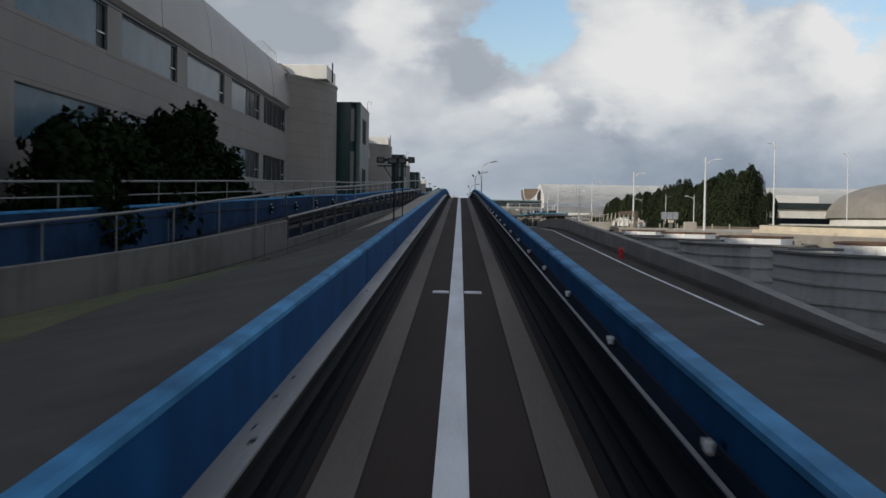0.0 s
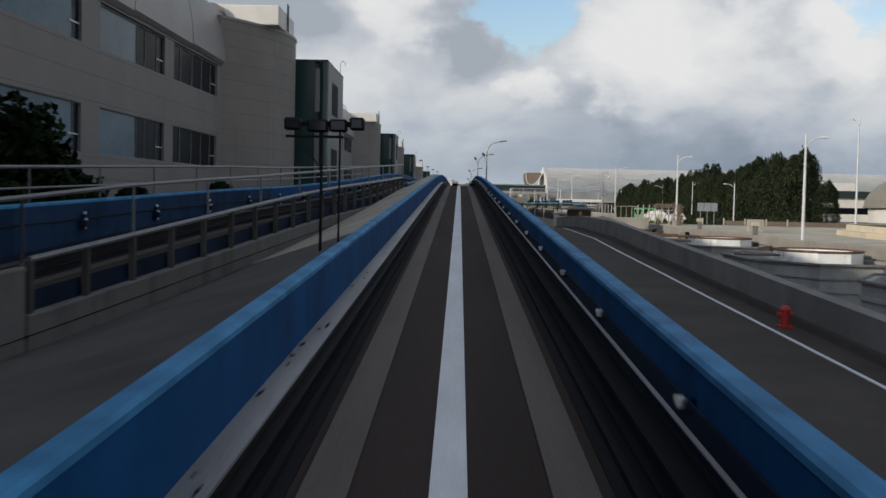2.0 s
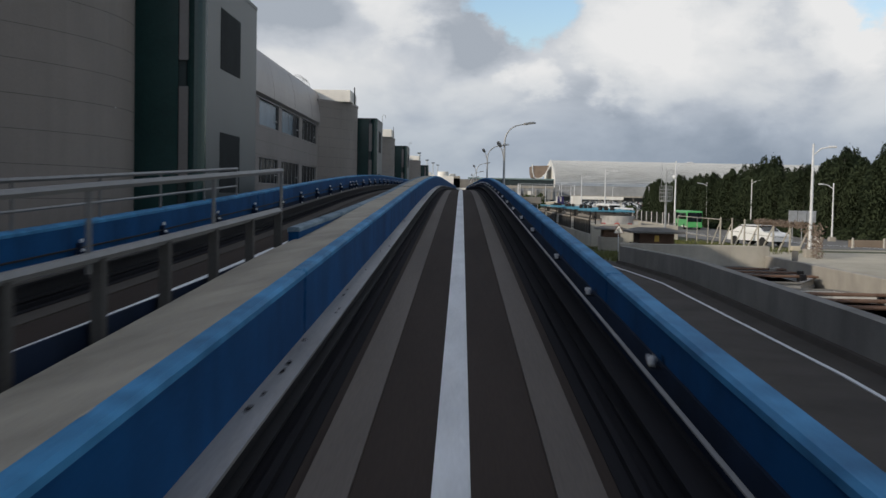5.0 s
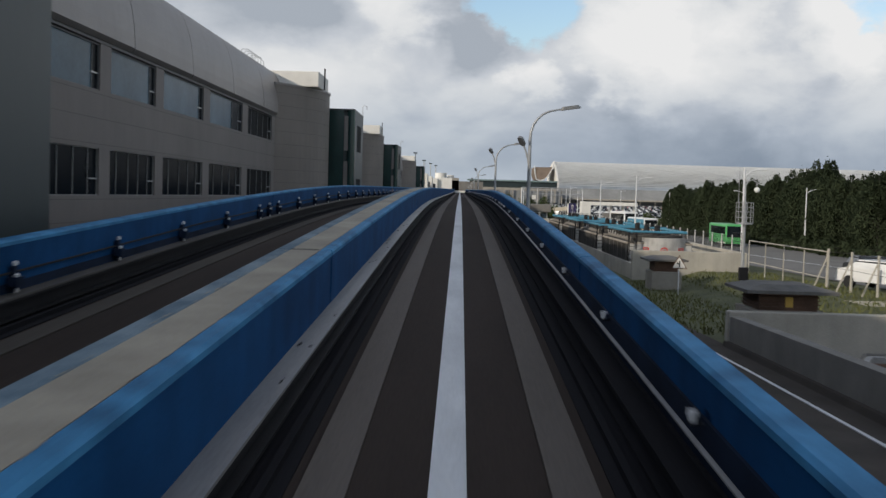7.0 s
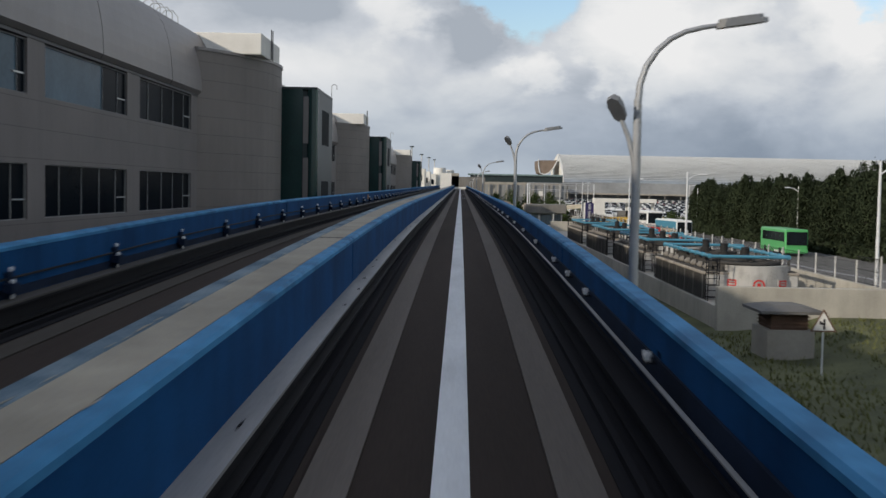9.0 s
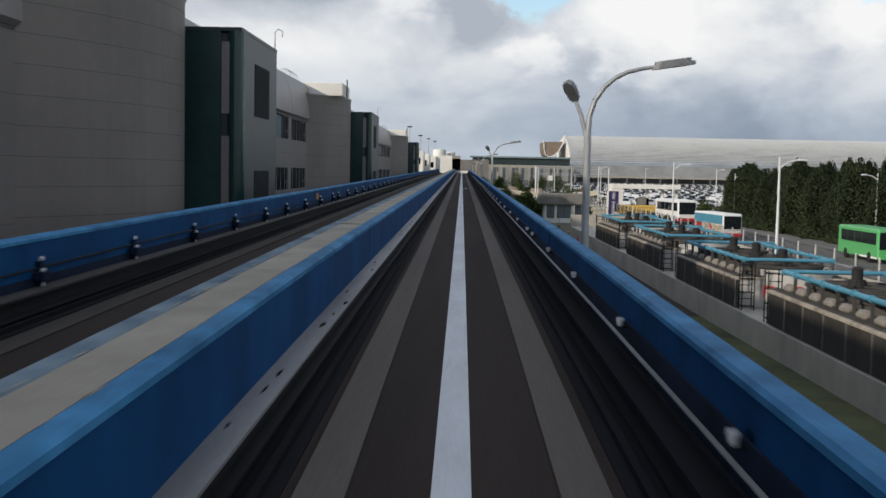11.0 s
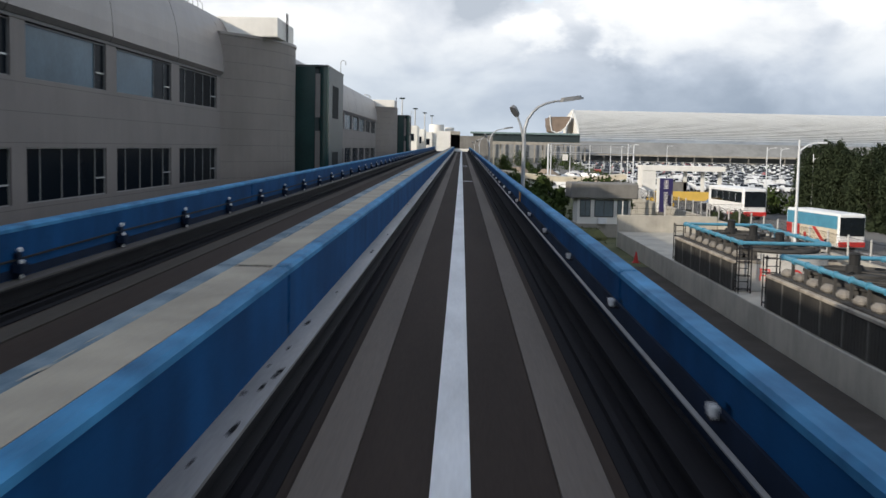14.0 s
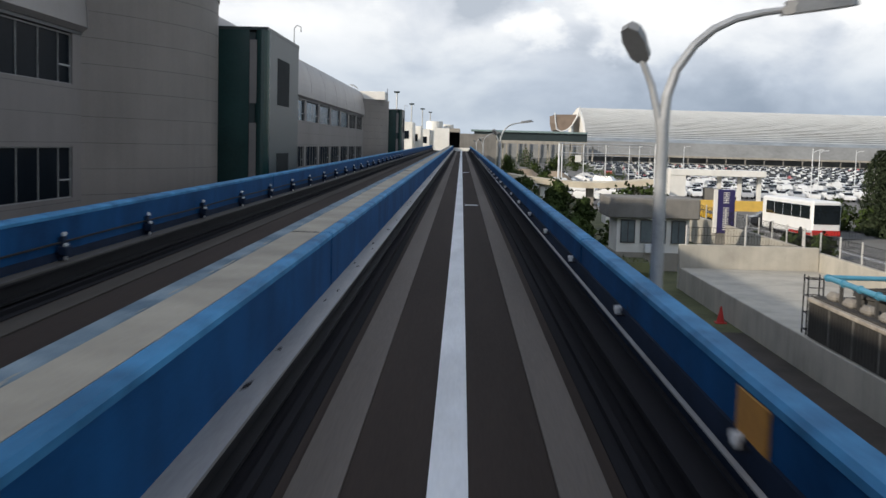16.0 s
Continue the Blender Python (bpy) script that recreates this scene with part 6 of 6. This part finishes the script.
# ---- car park furniture ----
def gate_canopy():
    g = thing("gate_canopy", "white flat toll gate canopy on thick legs", "canopy", at=(27.6, 340, 0.6))
    part("roof", boxed(0, 12.5, -1.5, 3.5, 4.05, 4.85, bevel=0.04), WHITE_WALL, g)
    part("leg", boxed(0, 2.0, -1.4, 3.4, 0, 4.05), WHITE_WALL, g)
    for x in (6.5, 9.2, 11.8):
        part("leg", boxed(x, x + 0.5, 0, 0.6, 0, 4.05), WHITE_WALL, g)
    part("booth", boxed(5, 7, 0, 2, 0, 2.4), CONCRETE, g)


gate_canopy()
structure(part("yellow_barrier", boxed(27.6, 40.0, 328.0, 328.4, 0.5, 1.95, bevel=0.03), YELLOW), "long yellow painted barrier wall")


def pipe_gantry():
    g = thing("pipe_gantry", "pale steel pipe rack standing across the road", "gantry", at=(15.9, 374, 0.6))
    for x, r in ((0, 0.16), (0.5, 0.10), (4.0, 0.07), (7.6, 0.07), (11.4, 0.07), (15.6, 0.12)):
        bm = bmesh.new()
        rod(bm, (x, 0, -0.2), (x, 0, 8.0), r, r, 8)
        part("post", bm, POLE_WHITE, g)
    for z, r in ((8.0, 0.10), (7.55, 0.05), (6.45, 0.09), (6.1, 0.05)):
        bm = bmesh.new()
        rod(bm, (0, -0.1, z), (15.6, -0.1, z), r, r, 8)
        part("pipe", bm, GALV, g)
    for i in range(9):
        bm = bmesh.new()
        rod(bm, (1.2 + i * 1.7, 0, 6.45), (1.2 + i * 1.7, 0, 8.0), 0.035, 0.035, 6)
        part("hanger", bm, GALV, g)
    part("sign_box", boxed(2.6, 3.6, -0.3, -0.2, 5.0, 6.1, bevel=0.02), WHITE_WALL, g, "small white square sign")


pipe_gantry()


def low_bridge():
    b = thing("ramp_bridge", "pale curved concrete ramp with a small house below", "bridge", at=(8.0, 330, 0.5))
    bm = bmesh.new()
    pts = [(x, 0, 3.0 - 0.6 * math.sin(math.pi * x / 16)) for x in range(-2, 17, 2)]
    rows = [[bm.verts.new((x, yy, z + dz)) for yy, dz in ((0, 0), (0, 0.7), (6, 0.7), (6, 0))] for x, _, z in pts]
    for a, c in zip(rows, rows[1:]):
        for i in range(4):
            bm.faces.new((a[i], a[(i + 1) % 4], c[(i + 1) % 4], c[i]))
    part("ramp", bm, SAND_WALL, b)
    part("house", boxed(2, 5.2, 1, 4, 0, 2.5), WHITE_WALL, b)
    part("door", boxed(2.6, 4.4, 0.93, 0.99, 0, 2.0), DARK_STEEL, b)
    for x in (-1, 8, 14):
        part("pillar", boxed(x, x + 0.8, 2, 4, 0, 2.6), CONCRETE_PALE, b)


low_bridge()


def soil_heap(x, y, w, d, h):
    t = thing("soil_heap", "pale brown heap of dry soil and reeds", "heap", at=(x, y, ground_z(x, y)))
    bm = bmesh.new()
    n, rows = 22, []
    for j in range(6):
        r = 1 - j / 5.5
        rows.append([bm.verts.new((w * r * math.cos(i * math.tau / n), d * r * math.sin(i * math.tau / n), h * (1 - r * r) + 0.5 * noise.noise(Vector((i * 0.9, j * 1.3, x))) * (j > 0))) for i in range(n)])
    for a, b in zip(rows, rows[1:]):
        for i in range(n):
            bm.faces.new((a[i], a[(i + 1) % n], b[(i + 1) % n], b[i]))
    bm.faces.new(rows[-1])
    part("mound", bm, DRY_SOIL, t, smooth=True)


soil_heap(11.5, 392, 4.6, 7.0, 3.4)
soil_heap(17.5, 398, 4.0, 6.0, 2.6)
structure(part("pump_house", boxed(14.0, 17.5, 298, 301, 0, 3.4), WHITE_WALL), "small white pump house")


# far low white building and pale dome by the terrace
def terrace():
    pts = [(60, 121.0, 2.75), (46, 117.5, 2.7), (36, 114.5, 2.68), (30.5, 111.5, 2.66), (28.6, 107.5, 2.62), (28.8, 102, 2.55), (30.2, 95, 2.48), (34, 88, 2.42)]
    for k, (up, back, thick) in enumerate(((0.0, 0.0, 0.35), (-0.42, -0.7, 0.7))):
        bm = bmesh.new()
        rows = []
        for x, y, z in pts:
            xx = x + back
            rows.append([bm.verts.new(p) for p in ((xx, y, 1.0), (xx, y, z + up), (xx + thick, y + 0.1, z + up), (xx + thick, y + 0.1, 1.0))])
        for a, c in zip(rows, rows[1:]):
            for i in range(4):
                bm.faces.new((a[i], a[(i + 1) % 4], c[(i + 1) % 4], c[i]))
        bm.faces.new(rows[0])
        bm.faces.new(rows[-1][::-1])
        bmesh.ops.recalc_face_normals(bm, faces=bm.faces)
        structure(part("terrace_wall", bm, SAND_WALL), "curving two-stepped sandstone terrace wall in sunlight")
    bm = bmesh.new()
    near = [bm.verts.new((x + 0.2, y + 0.08, z - 0.1)) for x, y, z in pts]
    away = [bm.verts.new((x + 40, y + 14, z + 0.4)) for x, y, z in pts]
    for i in range(len(pts) - 1):
        bm.faces.new((near[i], near[i + 1], away[i + 1], away[i]))
    structure(part("terrace_grass", bm, GRASS), "grass on the raised terrace")
    e = thing("wall_end_block", "cream block at the end of a low wall", "block", at=(22.2, 108.5, 2.05))
    part("block", boxed(-0.6, 0.6, -0.2, 0.2, -0.2, 0.78, bevel=0.03), CREAM, e)
    structure(part("low_brown_wall", boxed(27.5, 62, 140, 140.4, 1.2, 2.38, bevel=0.03), BROWN_WALL), "low brown rendered garden wall")
    for i in range(5):
        q = thing("bollard", "short pale concrete bollard beside the road", "bollard", "bollards along the outer road", at=(24.2 + i * 2.1, 136.0, ground_z(25, 136)))
        bm = bmesh.new()
        rod(bm, (0, 0, -0.1), (0, 0, 0.75), 0.10, 0.08, 8)
        part("post", bm, CREAM, q)
    for i, (x, y) in enumerate(((15.75, 84.0), (15.8, 98.0), (15.8, 113.5))):
        q = thing("lamp_stub", "short pale post with a box on the yard wall", "post", "posts on the yard wall", at=(x, y, 2.18))
        part("post", boxed(-0.12, 0.12, -0.12, 0.12, 0.0, 0.5, bevel=0.02), CONCRETE, q)
        part("box", boxed(-0.2, 0.2, -0.16, 0.16, 0.5, 0.72, bevel=0.02), SAND_WALL, q)
    d = thing("dome_hall", "pale ribbed dome building behind the terrace", "building", at=(104, 250, 1.5))
    bm = bmesh.new()
    n = 40
    rows = []
    for j in range(9):
        a = j / 8 * math.pi / 2
        r, z = 22 * (math.cos(a) ** 0.75), 3.0 + 8.2 * math.sin(a)
        rows.append([bm.verts.new((r * math.cos(i * math.tau / n), r * math.sin(i * math.tau / n), z)) for i in range(n)])
    for p, q in zip(rows, rows[1:]):
        for i in range(n):
            bm.faces.new((p[i], p[(i + 1) % n], q[(i + 1) % n], q[i]))
    part("dome_roof", bm, DOME, d)
    bm = bmesh.new()
    prism(bm, [(21 * math.cos(i * math.tau / n), 21 * math.sin(i * math.tau / n)) for i in range(n)], 0, 3.0)
    part("drum_wall", bm, WHITE_WALL, d)
    w = thing("low_white_hall", "long low white hall with a dark window band", "building", at=(70, 260, 1.5))
    part("wall", boxed(0, 26, 0, 20, 0, 5.0), WHITE_WALL, w)
    part("window_band", boxed(1, 25, -0.06, -0.01, 1.6, 2.9), WINDOW, w)
    part("roof", boxed(-0.5, 40, -0.8, 20.5, 5.0, 6.4, bevel=0.1), GREEN_GREY, w, "dull green metal roof edge")
    part("roof_box", boxed(3, 14, 4, 12, 6.4, 8.2, bevel=0.1), WHITE_WALL, w)


terrace()


# ---- signal frame between the tracks ----
def signal_frame():
    z = track_z(46) + 0.17
    s = thing("signal_frame", "dark steel frame carrying boxy floodlights over the wall", "signal frame", at=(-2.66, 46.0, z))
    for x, r in ((-0.02, 0.03), (0.33, 0.02)):
        bm = bmesh.new()
        rod(bm, (x, 0, -0.4), (x, 0, 2.5), r, r, 8)
        part("post", bm, DARK_STEEL, s)
    part("beam", boxed(-0.55, 0.68, -0.06, 0.06, 2.52, 2.62, bevel=0.02), DARK_STEEL, s)
    part("cross_bar", boxed(-0.72, 0.40, -0.03, 0.03, 2.30, 2.35), DARK_STEEL, s)
    bm = bmesh.new()
    rod(bm, (-0.45, 0, 2.31), (-0.06, 0, 1.72), 0.016, 0.016, 6)
    part("brace", bm, DARK_STEEL, s)
    for x, w, up in ((-0.58, 0.16, 0.0), (-0.1, 0.2, -0.03), (0.30, 0.17, -0.02), (0.66, 0.14, 0.02)):
        part("floodlight", boxed(x - w, x + w, -0.16, 0.12, 2.44 + up, 2.68 + up, bevel=0.03), DARK_STEEL, s, "boxy dark floodlight")
        part("lens", boxed(x - w + 0.04, x + w - 0.04, -0.172, -0.16, 2.48 + up, 2.64 + up), CAR_GLASS, s)


signal_frame()


# red pump on the road, shrubs
def red_box():
    r = thing("fire_hydrant", "small red hydrant on the kerb", "hydrant", at=(6.85, 47.6, ground_z(4, 47.6) + 0.02))
    bm = bmesh.new()
    rod(bm, (0, 0, 0), (0, 0, 0.38), 0.10, 0.09, 12)
    rod(bm, (0, 0, 0.38), (0, 0, 0.46), 0.12, 0.06, 12)
    rod(bm, (-0.16, 0, 0.28), (0.16, 0, 0.28), 0.05, 0.05, 10)
    part("body", bm, RED, r)
    part("base", boxed(-0.14, 0.14, -0.14, 0.14, -0.05, 0.05), RED, r)


red_box()


def cone(x, y):
    r = thing("traffic_cone", "orange-red traffic cone by the wall", "cone", "cones", at=(x, y, ground_z(x, y)))
    bm = bmesh.new()
    rod(bm, (0, 0, 0.04), (0, 0, 0.7), 0.17, 0.03, 12)
    part("cone", bm, RED, r)
    part("base", boxed(-0.22, 0.22, -0.22, 0.22, 0, 0.05), RED, r)


cone(10.9, 236.2)
rng = random.Random(21)
for k in range(20):
    x, y = 6.0 + rng.uniform(-1.2, 1.3), 243 + k * 5.2
    tree(x, y, ground_z(x, y), rng.uniform(2.4, 3.7), rng.uniform(2.6, 3.6), BUSH, 70 + k, 900, 0.08, 0.3, kind="bush", label="low dark green bush on the bank", base=0.05, leaf=0.15)
for k, (x, y, h, w) in enumerate(((11.6, 268, 4.2, 4.6), (13.6, 270, 4.0, 4.2), (15.4, 276, 3.2, 3.4), (10.0, 283, 2.6, 3.0), (9.4, 296, 3.4, 3.6), (10.8, 318, 3.2, 3.4), (12.0, 352, 3.6, 4.4), (9.0, 366, 3.4, 4.0), (14.0, 404, 4.0, 5.0), (9.6, 420, 4.4, 5.0), (19.5, 430, 4.0, 5.4), (24.0, 470, 4.4, 6.0), (12.0, 480, 5.0, 6.0), (31.0, 500, 4.6, 6.0), (19.0, 530, 5.0, 7.0), (35.5, 297, 2.4, 5.0), (38.5, 296, 2.2, 4.5), (22.5, 266, 1.4, 2.4), (20.5, 266.5, 1.4, 2.4), (24.5, 266, 1.4, 2.4))):
    tree(x, y, ground_z(x, y), h, w, BUSH, 90 + k, 900, 0.1, 0.3, kind="bush", label="rounded green bush beside the car park", base=0.05, leaf=0.16)

hedge = tree(0, 0, 0, 1.7, 3.4, LEAF, 130, 520, 0.05, 0.2, kind="bush", label="low clipped dark bush in front of the windbreak", base=0.05, leaf=0.17)
rng = random.Random(77)
for k in range(46):
    m = pose(37.9 + rng.uniform(-0.4, 0.4), 150 + 3.2 * k, ground_z(38, 150 + 3.2 * k), 0, 0, rng.uniform(0, 360)) @ Matrix.Diagonal((1, 1, rng.uniform(0.7, 1.2), 1))
    if k == 0:
        hedge.matrix_basis = m
    else:
        copy_thing(hedge, m)

# clipped hedges between the rows of parked cars
rng = random.Random(88)
for k, y in enumerate((379.5, 400.5, 421.5, 445.5, 470.0, 496.0, 523.5, 552.5)):
    h = thing("hedge", "low green hedge between rows of parked cars", "hedge", "hedges in the car park", at=(33.0, y, 0.0))
    verts, faces = [], []
    length = 38 + (y - 352) * 0.36
    for i in range(int(length * 26)):
        x = rng.uniform(0, length)
        p = Vector((x, rng.gauss(0, 0.5), ground_z(33 + x, y) + rng.uniform(0.1, 1.0 + 0.5 * noise.noise(Vector((x * 0.3, y, 0))))))
        a, b = (Vector((rng.gauss(0, 1), rng.gauss(0, 1), rng.gauss(0, 1))).normalized() * 0.28 for _ in range(2))
        n0 = len(verts)
        verts += [p - a, p + b, p + a]
        faces.append((n0, n0 + 1, n0 + 2))
    me = bpy.data.meshes.new("foliage")
    me.from_pydata(verts, [], faces)
    me.materials.append(BUSH)
    new("foliage", me).parent = h

# rough grass standing on the open yard
rng = random.Random(55)
verts, faces = [], []
for k in range(9000):
    u = rng.random()
    x, y = (rng.uniform(7.6, 20), rng.uniform(121.5, 156)) if u < 0.8 else (rng.uniform(6.6, 11), rng.uniform(248.5, 300))
    z = ground_z(x, y) if u < 0.8 else max(ground_z(x, y), 1.5 if 7.2 < x < 10.8 and 252.4 < y < 263.6 else 0)
    h, w, a = rng.uniform(0.06, 0.22), rng.uniform(0.02, 0.05), rng.uniform(0, 6.28)
    dx, dy = math.cos(a) * w, math.sin(a) * w
    n0 = len(verts)
    verts += [(x - dx, y - dy, z - 0.02), (x + dx, y + dy, z - 0.02), (x + rng.uniform(-0.1, 0.1), y + rng.uniform(-0.1, 0.1), z + h)]
    faces.append((n0, n0 + 1, n0 + 2))
me = bpy.data.meshes.new("grass_tufts")
me.from_pydata(verts, [], faces)
me.materials.append(GRASS_BLADE)
tagged(new("grass_tufts", me), "rough uneven grass blades on the open yard", "grass", kind="stuff")


# camera bracket with a small rack on the first rounded bay
def bay_camera():
    c = thing("wall_camera", "white dome camera on a bracket above a small cable rack", "camera", at=(-11.3, 95.0, 5.6))
    bm = bmesh.new()
    tube(bm, [(-0.3, 0.5, 1.9), (0.1, 0, 2.15), (0.45, -0.2, 2.2), (0.5, -0.2, 2.0)], 0.035, 6)
    part("bracket", bm, GALV, c)
    bm = bmesh.new()
    bmesh.ops.create_uvsphere(bm, u_segments=12, v_segments=8, radius=0.17, matrix=Matrix.Translation((0.5, -0.2, 1.85)))
    part("dome", bm, WHITE_PLASTIC, c)
    bm = bmesh.new()
    for x in (-0.1, 0.5):
        rod(bm, (x, 0.1, 0.0), (x, 0.1, 1.5), 0.03, 0.03, 6)
    for i in range(5):
        rod(bm, (-0.1, 0.1, 0.15 + i * 0.3), (0.5, 0.1, 0.15 + i * 0.3), 0.025, 0.025, 5)
    rod(bm, (0.2, 0.1, 0.7), (0.0, 1.2, 0.7), 0.03, 0.03, 5)
    part("cable_rack", bm, DARK_STEEL, c)


bay_camera()
